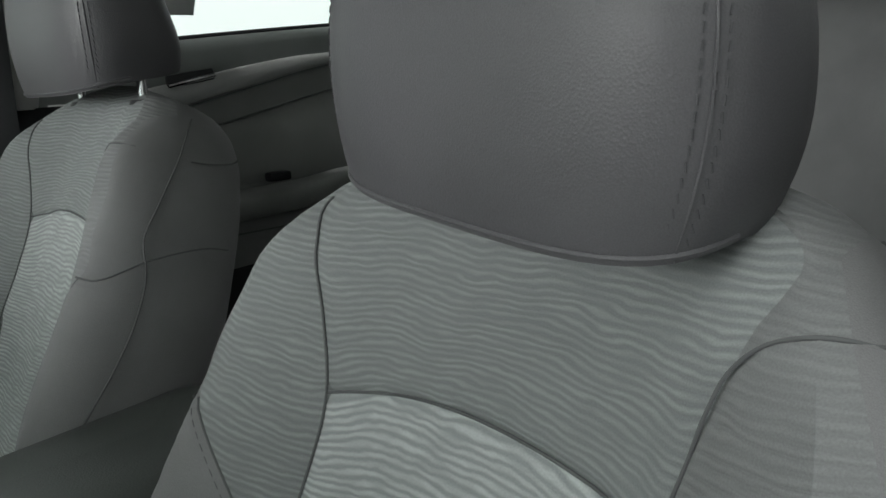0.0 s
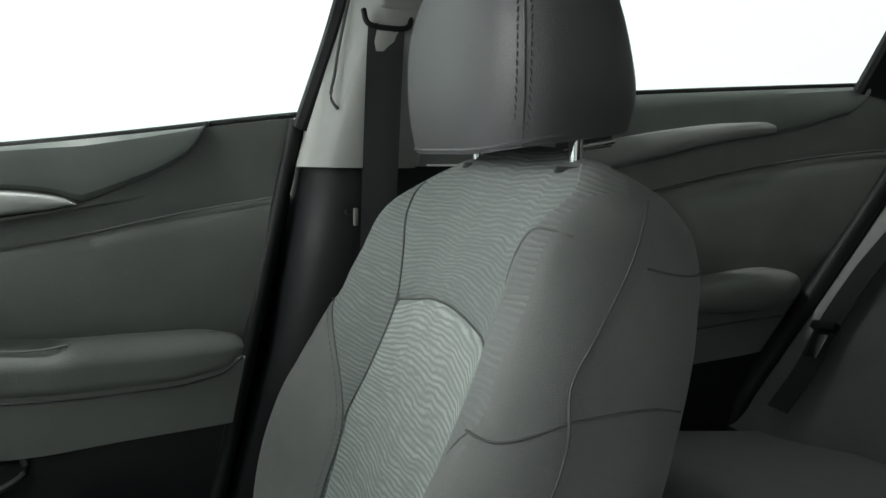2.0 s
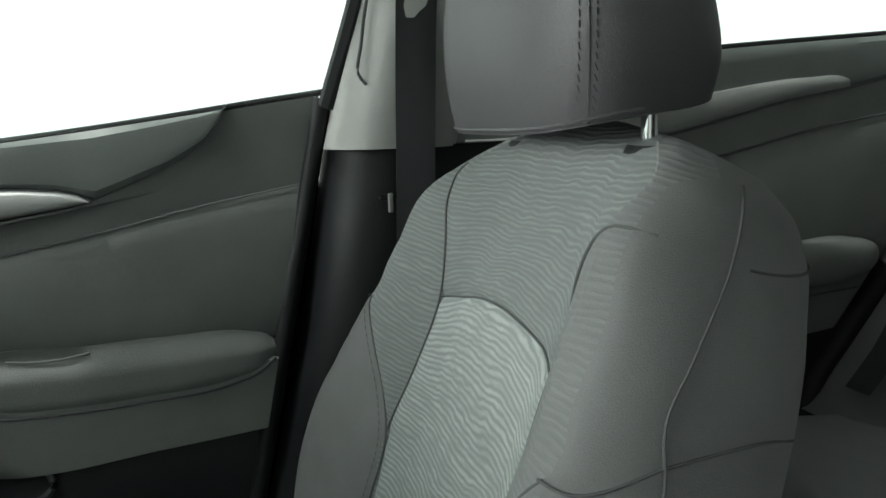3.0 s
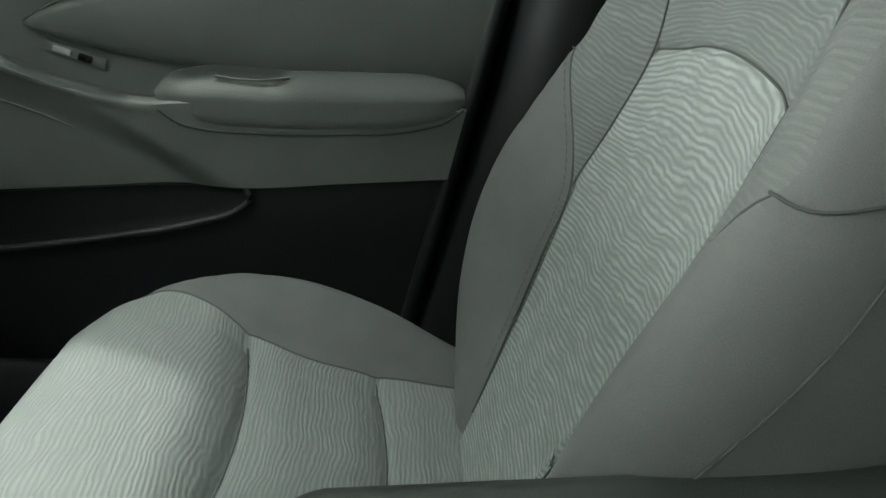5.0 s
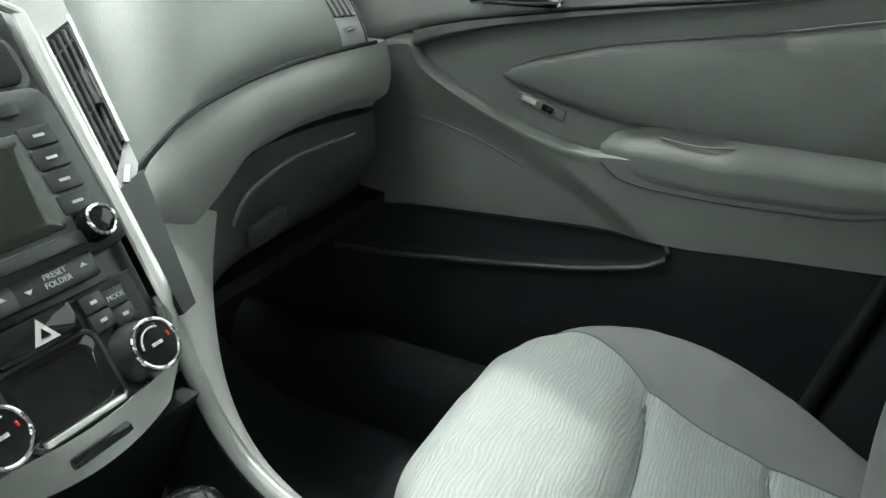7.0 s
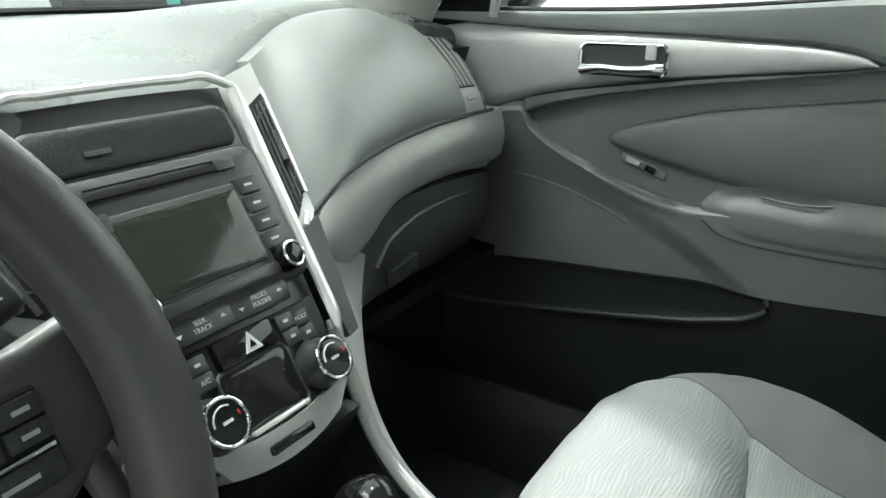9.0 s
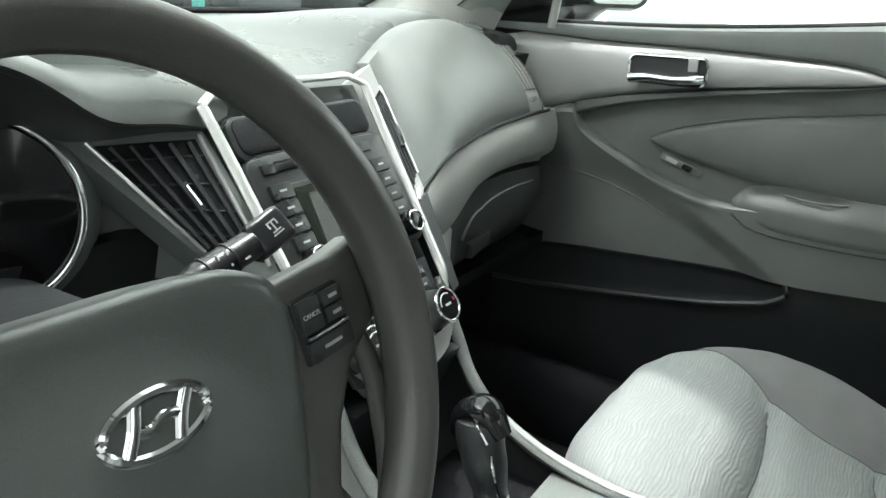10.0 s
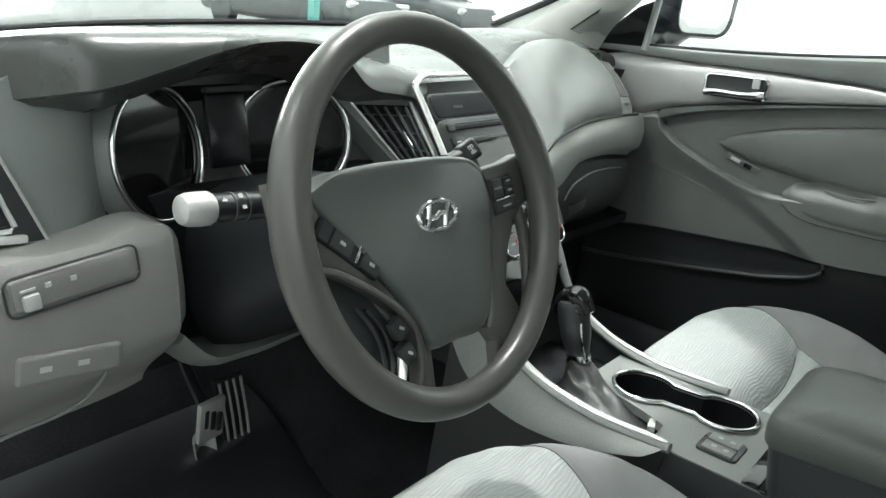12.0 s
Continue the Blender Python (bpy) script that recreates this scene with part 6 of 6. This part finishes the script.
part("pad", slab(lambda a, v: (-0.262 + 0.052 * a + 0.038 * v, 0.506 + 0.02 * v * v, 0.508 - 0.185 * v), lin(0, 1, 5), lin(0, 1, 10), (0, 0.012, 0)), BLACK, gas)
for k in range(4):
    part("grip_rib", tube([(-0.256 + 0.0135 * k + 0.038 * v, 0.503 + 0.02 * v * v, 0.504 - 0.178 * v) for v in lin(0, 1, 8)], 0.0026, 6), SILVER, gas, "bright grip rib")
mat_d = single("floor_mat", slab(lambda x, v: (x, -0.02 + 0.62 * v, 0.316 + 0.10 * step(0.62, 1, v)), lin(-0.66, -0.13, 10), lin(0, 1, 12), (0, 0, -0.01)), RUBBER, "black floor mat in the driver footwell", "floor mat")
mat_p = single("floor_mat", slab(lambda x, v: (x, 0.02 + 0.66 * v, 0.316 + 0.13 * step(0.62, 1, v)), lin(0.14, 0.62, 10), lin(0, 1, 12), (0, 0, -0.01)), RUBBER, "black floor mat in the passenger footwell", "floor mat")

# ---------------------------------------------------------------- centre console
con = thing("centre_console", "grey centre console with silver rails and cup holders", "console", (0.0, -0.1, 0.35))
CT = 0.640
# side walls that rise towards the stack
for s in (-1, 1):
    RAIL = spline([(C0 + s * 0.100, 0.160, 0.818), (C0 + s * 0.100, 0.136, 0.770), (C0 + s * 0.099, 0.110, 0.722), (C0 + s * 0.099, 0.078, 0.690), (C0 + s * 0.099, 0.031, 0.666), (C0 + s * 0.099, -0.047, 0.650), (C0 + s * 0.099, -0.160, 0.652)], 40)
    part("rail", tube(RAIL, [0.0052] * 36 + [0.0050, 0.0046, 0.004, 0.002], 10, 0.62, up=(0, 0.3, 1)), SILVER, con, "bright silver rail")
    part("rail_base", tube([p - np.array((0, 0.003, 0.007)) for p in RAIL], 0.0082, 10, 0.8, up=(0, 0.3, 1)), CONSOLE, con)
    if s < 0:
        part("flank", slab(lambda k, v: (RAIL[int(k)][0] - 0.004 - 0.022 * math.sin(1.4 * v), RAIL[int(k)][1] + 0.02 * v, RAIL[int(k)][2] - 0.006 - (0.012 + 0.085 * (1 - k / 39) ** 0.8) * v), range(40), lin(0, 1, 8), (0.012, 0, 0)), CONSOLE, con, "pale grey console flank")
    part("side_wall", slab(lambda k, v: (RAIL[int(k)][0] + s * (0.004 + 0.012 * v), RAIL[int(k)][1] + 0.03 * v, (RAIL[int(k)][2] - 0.010) + (0.34 - RAIL[int(k)][2]) * v), range(40), lin(0, 1, 10), (-s * 0.012, 0, 0)), SHADE, con, "dark console side")
part("body", slab(lambda y, v: (C0 + 0.112, y, 0.565 - 0.23 * v), lin(-0.15, -0.62, 12), lin(0, 1, 6), (-0.224, 0, 0)), SHADE, con, "dark console body")
for s in (-1, 1):
    part("side_trim", slab(lambda y, v: (C0 + s * (0.098 + 0.014 * v), y, CT - 0.001 - 0.085 * v), lin(-0.14, -0.62, 16), lin(0, 1, 5), (-s * 0.006, 0, 0)), SHADE, con, "dark console side trim")


def holed(outer, inner, z, thick):
    """A flat plate with a hole in it, closed by walls round both rims."""
    bm = bmesh.new()
    loops = [[bm.verts.new((x, y, z)) for x, y in pts] for pts in (outer, inner)]
    es = [bm.edges.new((lp[i], lp[(i + 1) % len(lp)])) for lp in loops for i in range(len(lp))]
    bmesh.ops.triangle_fill(bm, edges=es, use_beauty=True, use_dissolve=False)
    for lp in loops:
        low = [bm.verts.new(v.co - Vector((0, 0, thick))) for v in lp]
        for i in range(len(lp)):
            k = (i + 1) % len(lp)
            bm.faces.new((lp[i], lp[k], low[k], low[i]))
    return bm


CUPS = ((0.031, -0.072, 0.043), (0.046, -0.178, 0.043))
phi = math.degrees(math.atan2(-0.106, 0.015))
EIGHT = []
for (cx, cy, r), base in zip(CUPS, (phi, phi + 180)):
    EIGHT += [(cx + r * math.cos(radians(base + a)), cy + r * math.sin(radians(base + a))) for a in lin(42, 318, 34)]
edge_x = lambda y: C0 + 0.096 - 0.118 - 0.02 * step(-0.06, -0.132, y)
part("top_plate", holed([(C0 + 0.096, 0.0), (C0 + 0.096, -0.27), (C0 - 0.096, -0.27), (C0 - 0.096, -0.136), (edge_x(-0.132) - 0.004, -0.132), (edge_x(-0.10), -0.10), (edge_x(-0.06), -0.06), (edge_x(0.0) + 0.012, 0.0)], EIGHT, CT, 0.012), CONSOLE, con, "grey console top plate")
part("lever_well", slab(lambda a, y: (C0 - 0.096 + (0.192 if y > 0.004 else 0.078) * a, y, CT - 0.022), lin(0, 1, 6), [0.12, 0.06, 0.01, 0.0, -0.05, -0.14], (0, 0, -0.01)), SILL, con, "black lever well")
part("rear_top", slab(lambda x, y: (C0 + x, y, CT - 0.018), lin(-0.105, 0.105, 8), lin(-0.268, -0.62, 10), (0, 0, -0.02)), CONSOLE, con)
# cup holders
mid8 = (0.0385, -0.125)
rows8 = [[(mid8[0] + (x - mid8[0]) * k, mid8[1] + (y - mid8[1]) * k, CT - d) for x, y in EIGHT] for k, d in ((0.995, 0.001), (0.985, 0.02), (0.95, 0.062), (0.60, 0.063), (0.02, 0.063))]
well = part("cup_holder", grid(rows8, close_u=True), SILL, con, "deep black double cup holder")
part("cup_ring", tube([(x, y, CT + 0.004) for x, y in EIGHT], 0.0032, 10, close=True), CHROME, well, "chrome figure-eight ring")
hs = part("heater_switch", plate(rounded(0.052, 0.050, 0.008), Matrix.Translation((-0.034, -0.205, CT)), 0.0025, 0.001), STACK, con, "seat heater switches")
for dx in (-0.012, 0.012):
    b = part("heater_rocker", block(pose(-0.034 + dx, -0.205, CT + 0.0035), 0.020, 0.038, 0.004, 0.0018), CONSOLE, hs)
    part("switch_marks", merge(*[block(pose(-0.034 + dx, -0.205 + k, CT + 0.0057), 0.006, 0.006, 0.0006, 0) for k in (-0.009, 0.006)]), PRINT, b)
part("cubby", block(pose(-0.035, -0.262, CT - 0.004), 0.11, 0.030, 0.012, 0.003), GLOSS, con, "open dark cubby")
# armrest box
box = thing("console_box", "padded dark grey armrest box between the seats", "armrest", (0.0, -0.4, 0.6))


rows = []
for a, hgt in ((0.0, 0.0), (0.55, 0.0), (0.80, -0.001), (0.92, -0.005), (0.98, -0.012), (1.0, -0.024), (0.99, -0.040), (0.975, -0.044)):
    pts = rounded(0.196 * a + 0.0001 if a else 0.002, 0.36 - 0.196 + 0.196 * max(a, 0.02), 0.028 * max(a, 0.02), 8)
    rows.append([(C0 - 0.008 + x, -0.435 + y, 0.742 + hgt + 0.026 * step(-0.25, -0.40, -0.435 + y)) for x, y in pts])
part("lid", grid(rows, close_u=True, caps=True), LID, box, "padded dark grey lid")
rows = []
for k, hgt in ((0.97, 0.712), (0.965, 0.69), (0.94, 0.60), (0.93, 0.50)):
    pts = rounded(0.196 * k, 0.36 * k, 0.026, 8)
    rows.append([(C0 - 0.008 + x, -0.435 + y - 0.012 * (0.7 - hgt) / 0.1, hgt) for x, y in pts])
part("bin", grid(rows, close_u=True, caps=True), SHADE, box, "dark plastic bin")

# shifter
gear = thing("gear_lever", "gear lever with gloss black and chrome knob and leather boot", "gear lever", (0.0, 0.02, 0.64))
GP = spline([(-0.002, 0.020, 0.668), (-0.004, 0.028, 0.70), (-0.002, 0.036, 0.725), (0.0, 0.040, 0.748)], 24)
part("knob", tube(GP, [0.0150 + 0.0050 * math.sin(math.pi * min(a * 1.05, 1)) ** 1.2 + 0.005 * step(0.5, 0.9, a) - 0.014 * step(0.9, 1.0, a) for a in lin(0, 1, 24)], 18, 1.1, up=(0, 1, 0.2)), SHADE, gear, "dark leather knob")
part("knob_cap", tube(spline([(-0.002, 0.012, 0.733), (0.0, 0.034, 0.752), (0.004, 0.056, 0.738), (0.004, 0.064, 0.715)], 18), [0.010 + 0.008 * math.sin(math.pi * a) for a in lin(0, 1, 18)], 14, 0.75, up=(0, 0.4, 1)), GLOSS, gear, "gloss black knob cap")
part("cap_rim", tube(spline([(-0.018, 0.020, 0.730), (-0.016, 0.036, 0.747), (-0.006, 0.052, 0.751), (0.008, 0.060, 0.738), (0.014, 0.062, 0.716)], 24), 0.0018, 6), CHROME, gear)
part("inlay", tube(spline([(-0.020, 0.014, 0.722), (-0.021, 0.010, 0.705), (-0.018, 0.006, 0.685), (-0.012, 0.002, 0.668)], 16), 0.0016, 6), CHROME, gear, "chrome inlay line")
part("collar", tube([(-0.003, 0.017, 0.660), (-0.003, 0.019, 0.670)], 0.0175, 18), CHROME, gear, "chrome collar")
rows = []
for a in lin(0, 1, 22):
    cx, cy, cz = -0.003 - 0.030 * a ** 1.3, 0.017 - 0.062 * a ** 1.25, 0.666 - 0.045 * a ** 0.75
    rx, ry = 0.0165 + 0.020 * a ** 1.2, 0.0165 + 0.064 * a ** 1.5
    fold = 0.0022 * math.sin(math.pi * min(1, a * 1.2))
    rows.append([(cx + rx * math.cos(t) + 0.25 * ry * math.sin(t) * a, cy + ry * math.sin(t), cz + fold * math.sin(5 * t + 4 * a) + 0.003 * math.sin(16 * a + 2 * math.sin(t)) * (1 - a)) for t in lin(0, 2 * math.pi, 41)[:-1]])
part("boot", grid(rows, close_u=True), BOOT, gear, "black pleated leather boot")
part("shift_lock", block(pose(-0.060, -0.124, CT + 0.001, 0, 0, 20), 0.024, 0.010, 0.016, 0.004), SILVER, gear)

# ---------------------------------------------------------------- rear seat
bench = thing("bench_seat", "plain grey cloth rear bench seat", "rear seat", (0, -1.2, 0.35))


def bench_top(x, v):
    y = -0.93 - 0.42 * v
    z = 0.662 - 0.045 * v + 0.012 * math.cos(3.2 * (abs(x) - 0.36) * 3) - 0.10 * (1 - math.sqrt(1 - max(0, 1 - v / 0.16) ** 2)) - 0.03 * step(0.70, 0.76, abs(x))
    return (x, y, z)


part("cushion", slab(bench_top, lin(-0.75, 0.75, 60), lin(0, 1, 22), (0, 0, -0.2)), CLOTH, bench, "plain grey cloth bench cushion")


def rear_back(x, v):
    z = 0.60 + 0.60 * v
    ax = abs(x)
    main = -1.36 - 0.20 * v - 0.10 * (1 - math.sqrt(max(0, 1 - max(0, (v - 0.86) / 0.14) ** 2)))
    side = -1.262 - 0.44 * v
    y = main + (side - main) * step(0.52, 0.70, ax)
    return (x, y + 0.012 * math.cos(9 * (ax - 0.36)) * (1 - step(0.5, 0.7, ax)), z - 0.05 * step(0.45, 0.66, ax) * v)


for s in (-1, 1):
    part("side_bolster", slab(lambda a, v: rear_back(s * (0.47 + 0.30 * a), v), lin(0, 1, 18), lin(0, 1, 30), (0, -0.10, 0)), CLOTH, bench, "plain grey cloth side bolster")
    bm = slab(lambda a, v: rear_back(s * (0.13 + 0.34 * a), v), lin(0, 1, 20), lin(0, 1, 30), (0, -0.10, 0))
    part("back_panel", bm, CLOTH, bench)
    part("seam", tube([Vector(rear_back(s * 0.47, v)) + Vector((0, 0.001, 0)) for v in lin(0, 0.95, 24)], 0.002, 6), SEAM, bench)
    rows = []
    for z in lin(0, 1, 14):
        w, d = 0.13 * (1 - 0.25 * z * z - 0.75 * step(0.9, 1, z) * 0.5), 0.05 * (1 - 0.4 * step(0.85, 1, z))
        rows.append([(s * 0.36 + w * math.copysign(abs(math.cos(t)) ** 0.6, math.cos(t)), -1.60 + d * math.copysign(abs(math.sin(t)) ** 0.6, math.sin(t)), 1.20 + 0.10 * z) for t in lin(0, 2 * math.pi, 33)[:-1]])
    part("headrest", grid(rows, close_u=True, caps=True), CLOTH, bench, "low grey cloth rear headrest")
bm = slab(lambda a, v: rear_back(-0.13 + 0.26 * a, v), lin(0, 1, 14), lin(0, 1, 30), (0, -0.10, 0))
part("centre_panel", bm, CLOTH, bench, "plain grey cloth centre back")

rbelt = thing("rear_belt", "black rear seat belt with metal tongue", "seat belt", (0.55, -1.4, 0.9))
bp = spline([(0.640, -1.668, 1.185), (0.650, -1.632, 1.132), (0.652, -1.535, 1.000), (0.674, -1.454, 0.890), (0.678, -1.392, 0.804), (0.668, -1.332, 0.723), (0.674, -1.286, 0.660)], 36)
part("webbing", grid([[p + np.array((-0.023, 0.004, 0.0)), p + np.array((0.023, 0.004, 0.0)), p + np.array((0.023, 0.002, -0.001)), p + np.array((-0.023, 0.002, -0.001))] for p in bp], close_u=True, caps=True), WEB, rbelt, "black belt webbing")
part("tongue_body", block(pose(0.672, -1.372, 0.800, 36, 6, 0), 0.052, 0.016, 0.016, 0.004), BLACK, rbelt, "black tongue grip")
tg = part("tongue", block(pose(0.668, -1.352, 0.768, 36, 6, 0), 0.026, 0.004, 0.048, 0.002), CHROME, rbelt, "metal tongue")
part("tongue_slot", block(pose(0.668, -1.349, 0.757, 36, 6, 0), 0.013, 0.003, 0.012, 0.001), BLACK, tg)
# parcel shelf, rear pillar, rear window
single("parcel_shelf", slab(lambda x, v: (x, -1.62 - 0.40 * v, 1.185 + 0.02 * v), lin(-0.70, 0.70, 8), lin(0, 1, 4), (0, 0, -0.02)), PANEL_REAR_LIT, "grey parcel shelf behind the rear seat", "shelf", "structure")
single("rear_pillar", slab(lambda a, v: (0.80 - 0.10 * a - 0.20 * v, -1.61 - 0.38 * a, 1.15 + 0.34 * v), lin(0, 1, 8), lin(0, 1, 8), (0.03, 0, 0)), PANEL_LIGHT, "pale grey rear roof pillar trim", "pillar", "structure")
single("rear_pillar", slab(lambda a, v: (-0.80 + 0.10 * a + 0.20 * v, -1.70 - 0.30 * a + 0.06 * v, 1.15 + 0.30 * v), lin(0, 1, 8), lin(0, 1, 8), (-0.03, 0, 0)), PANEL_LIGHT, "pale grey rear roof pillar trim", "pillar", "structure")
rw = single("window_1", slab(lambda x, v: (x, -2.06 + 0.30 * v, 1.20 + 0.27 * v), lin(-0.60, 0.60, 6), lin(0, 1, 4), (0, -0.005, 0), True), GLASS, "sloping rear window", "window", "structure")
rw.visible_shadow = False
ws = single("windscreen", slab(lambda x, v: (x * (1 - 0.18 * v), 0.97 - 0.32 * abs(x / 0.72) ** 2.2 - 0.84 * v, 1.000 + 0.03 * x + 0.40 * v), lin(-0.72, 0.72, 16), lin(0, 1, 8), (0, 0.005, 0.003), True), GLASS, "clear raked windscreen", "windscreen", "structure")
ws.visible_shadow = False
# front pillars; the unseen upper ends bend inward to shape the cushion's shadow edge
WE = spline([(0.66, 0.70, 1.06), (0.62, 0.52, 1.13), (0.585, 0.36, 1.20), (0.500, 0.165, 1.285), (0.455, 0.055, 1.345), (0.420, -0.03, 1.395)], 24)
DE = spline([(0.752, 0.475, 1.015), (0.748, 0.437, 1.083), (0.72, 0.375, 1.135), (0.66, 0.24, 1.25), (0.60, 0.03, 1.375)], 24)
for s in (-1, 1):
    flip = Vector((s, 1, 1))
    single("front_pillar", slab(lambda k, v: (Vector(WE[int(k)]).lerp(Vector(DE[int(k)]), v) + Vector((-0.030, -0.030, -0.012)) * math.sin(math.pi * v) ** 0.8) * flip, range(24), lin(0, 1, 10), Vector((0.02, 0.03, 0.02)) * flip), LINER, "pale grey windscreen pillar trim", "pillar", "structure")
    single("windscreen_seal", tube([(Vector(p) + Vector((-0.004, 0.006, 0.004))) * flip for p in WE], 0.008, 8), SILL, "black seal along the windscreen edge", "seal", "structure")
    single("roof_rail", tube(spline([(s * 0.585, 0.05, 1.395), (s * 0.575, -0.5, 1.485), (s * 0.575, -1.2, 1.49), (s * 0.58, -1.75, 1.46)], 24), 0.035, 10), LINER, "pale roof rail", "trim", "structure")
YZ = Matrix(((0, 0, -1, 0), (1, 0, 0, 0), (0, 1, 0, 0), (0, 0, 0, 1)))
sail = part("sail_panel", plate([(0.470, 1.022), (0.358, 1.044), (0.338, 1.156), (0.385, 1.136), (0.442, 1.088)], Matrix.Translation((0.764, 0, 0)) @ YZ, 0.010, 0.002), SILL, door, "black mirror sail panel")
part("sail_edge", tube([(0.752, 0.352, 1.046), (0.750, 0.344, 1.10), (0.742, 0.332, 1.165)], 0.008, 8), METALGREY, sail, "grey window channel")
# black cowl and wiper line at the foot of the windscreen
single("cowl", tube([(x, 0.908 - 0.32 * abs(x / 0.72) ** 2.2, 1.029 + 0.03 * x) for x in lin(-0.70, 0.70, 40)], 0.010, 8, 0.8), SILL, "black strip along the windscreen foot", "trim", "structure")
# driver side: closing rear door
single("wall_west", slab(lambda y, v: (-0.785, y, 0.40 + (belt_r(y) - 0.40) * v), lin(-0.62, -1.72, 10), lin(0, 1, 5), (-0.08, 0, 0)), PANEL, "grey rear door on the driver side", "car door", "structure")
single("pillar_west", slab(lambda a, v: (-0.70 + 0.10 * v, -0.60 - 0.14 * a, 0.40 + 1.0 * v), lin(0, 1, 4), lin(0, 1, 6), (-0.05, 0, 0)), PANEL_LIGHT, "pale door pillar on the driver side", "pillar", "structure")
single("firewall", slab(lambda x, v: (x, 0.98, 0.30 + 0.68 * v), lin(-0.78, 0.78, 4), lin(0, 1, 4), (0, 0.03, 0)), BLACK, "black bulkhead", "panel", "structure")

# ---------------------------------------------------------------- outside mirror
mir = thing("door_mirror", "black door mirror with bright glass outside the window", "mirror", (0.95, 0.34, 1.1))
MM = Matrix.Translation((0.945, 0.295, 1.150)) @ Matrix(((0.96, 0, -0.28, 0), (-0.28, 0, -0.96, 0), (0, 1, 0, 0), (0, 0, 0, 1)))
part("housing", plate(rounded(0.225, 0.145, 0.050, 8, 0.10), MM @ Matrix.Translation((0, 0, -0.07)), 0.070, 0.02), PAINT, mir, "gloss black housing")
part("glass", plate(rounded(0.180, 0.118, 0.035, 8, 0.08), MM @ Matrix.Translation((-0.014, 0, 0.0)), 0.003, 0.001), MIRROR, mir, "mirror glass")
part("arm", tube([(0.80, 0.42, 1.06), (0.88, 0.39, 1.085)], 0.03, 10), PAINT, mir)

# ---------------------------------------------------------------- paper sheet on the rear side window
single("window_sticker", slab(lambda y, z: (RX + 0.004 - 0.13 * (z - belt_r(y)) / (1.41 - belt_r(y)), y, z), lin(-0.66, -0.965, 8), lin(1.225, 1.46, 6), (0.001, 0, 0)), PAPER, "pale paper sheet stuck on the rear side window", "paper sheet", "")
# ---------------------------------------------------------------- hall in front of the car
CARGREY = plain("grey_car_paint", (0.06, 0.065, 0.07), 0.2, 0.3)
CARDARK = plain("dark_car_glass", (0.02, 0.022, 0.025), 0.1)


def parked_car(x0, y0, paint, label):
    car = thing("parked_car", label, "car", (x0, y0, 0.0), "cars parked in the hall")
    prof = [(0.0, 0.35, 0.62, 0.74), (0.12, 0.22, 0.78, 0.84), (0.9, 0.20, 0.90, 0.88), (1.3, 0.20, 0.96, 0.90), (3.4, 0.20, 0.98, 0.90), (4.3, 0.22, 0.96, 0.86), (4.5, 0.36, 0.80, 0.74)]
    rows = []
    for d, lo, hi, w in prof:
        rows.append([(x0 + w * math.copysign(abs(math.cos(t)) ** 0.4, math.cos(t)), y0 + d, (lo + hi) / 2 + (hi - lo) / 2 * math.copysign(abs(math.sin(t)) ** 0.5, math.sin(t))) for t in lin(0, 2 * math.pi, 29)[:-1]])
    part("body", grid(rows, close_u=True, caps=True), paint, car)
    rows = []
    for d, hi, w in ((0.95, 0.92, 0.74), (1.5, 1.30, 0.62), (2.0, 1.45, 0.58), (3.0, 1.45, 0.58), (3.5, 1.30, 0.62), (4.1, 0.95, 0.72)):
        rows.append([(x0 + w * a, y0 + d, z) for a, z in ((-1.18, 0.90), (-1.0, hi - 0.06), (-0.85, hi), (0.0, hi + 0.02), (0.85, hi), (1.0, hi - 0.06), (1.18, 0.90))])
    part("cabin", grid(rows, close_u=True, caps=True), paint, car)
    part("windscreen", slab(lambda a, v: (x0 + a * (0.74 - 0.14 * v), y0 + 1.02 + 0.44 * v, 0.955 + 0.31 * v), lin(-1, 1, 6), lin(0, 1, 4), (0, 0.02, -0.01)), CARDARK, car, "dark windscreen")
    for sx in (-1, 1):
        part("headlight", block(pose(x0 + sx * 0.62, y0 + 0.10, 0.70, 20, 0, -sx * 18), 0.34, 0.10, 0.12, 0.04, 3), SILVER, car, "clear headlight")
        for dy in (0.85, 3.55):
            w = part("wheel", lathe([(0.20, -0.10), (0.32, -0.10), (0.335, -0.07), (0.335, 0.07), (0.32, 0.10), (0.20, 0.10)], Matrix.Translation((x0 + sx * 0.80, y0 + dy, 0.335)) @ pose(0, 0, 0, 0, 90, 0), 28), RUBBER, car, "black tyre")
            part("rim", lathe([(0.205, -0.06), (0.20, 0.085), (0.03, 0.05), (0.0, 0.06)], Matrix.Translation((x0 + sx * 0.80, y0 + dy, 0.335)) @ pose(0, 0, 0, 0, 90 * sx, 0), 20), SILVER, w, "silver rim")
    return car


parked_car(9.5, 9.6, CARGREY, "grey car parked on the floor of the hall")
parked_car(12.6, 9.6, CARGREY, "dark grey car parked beside the other")
single("post", block(pose(8.0, 9.7, 1.6), 0.14, 0.14, 3.2, 0.01), TEAL, "teal painted steel post standing in the hall", "post")
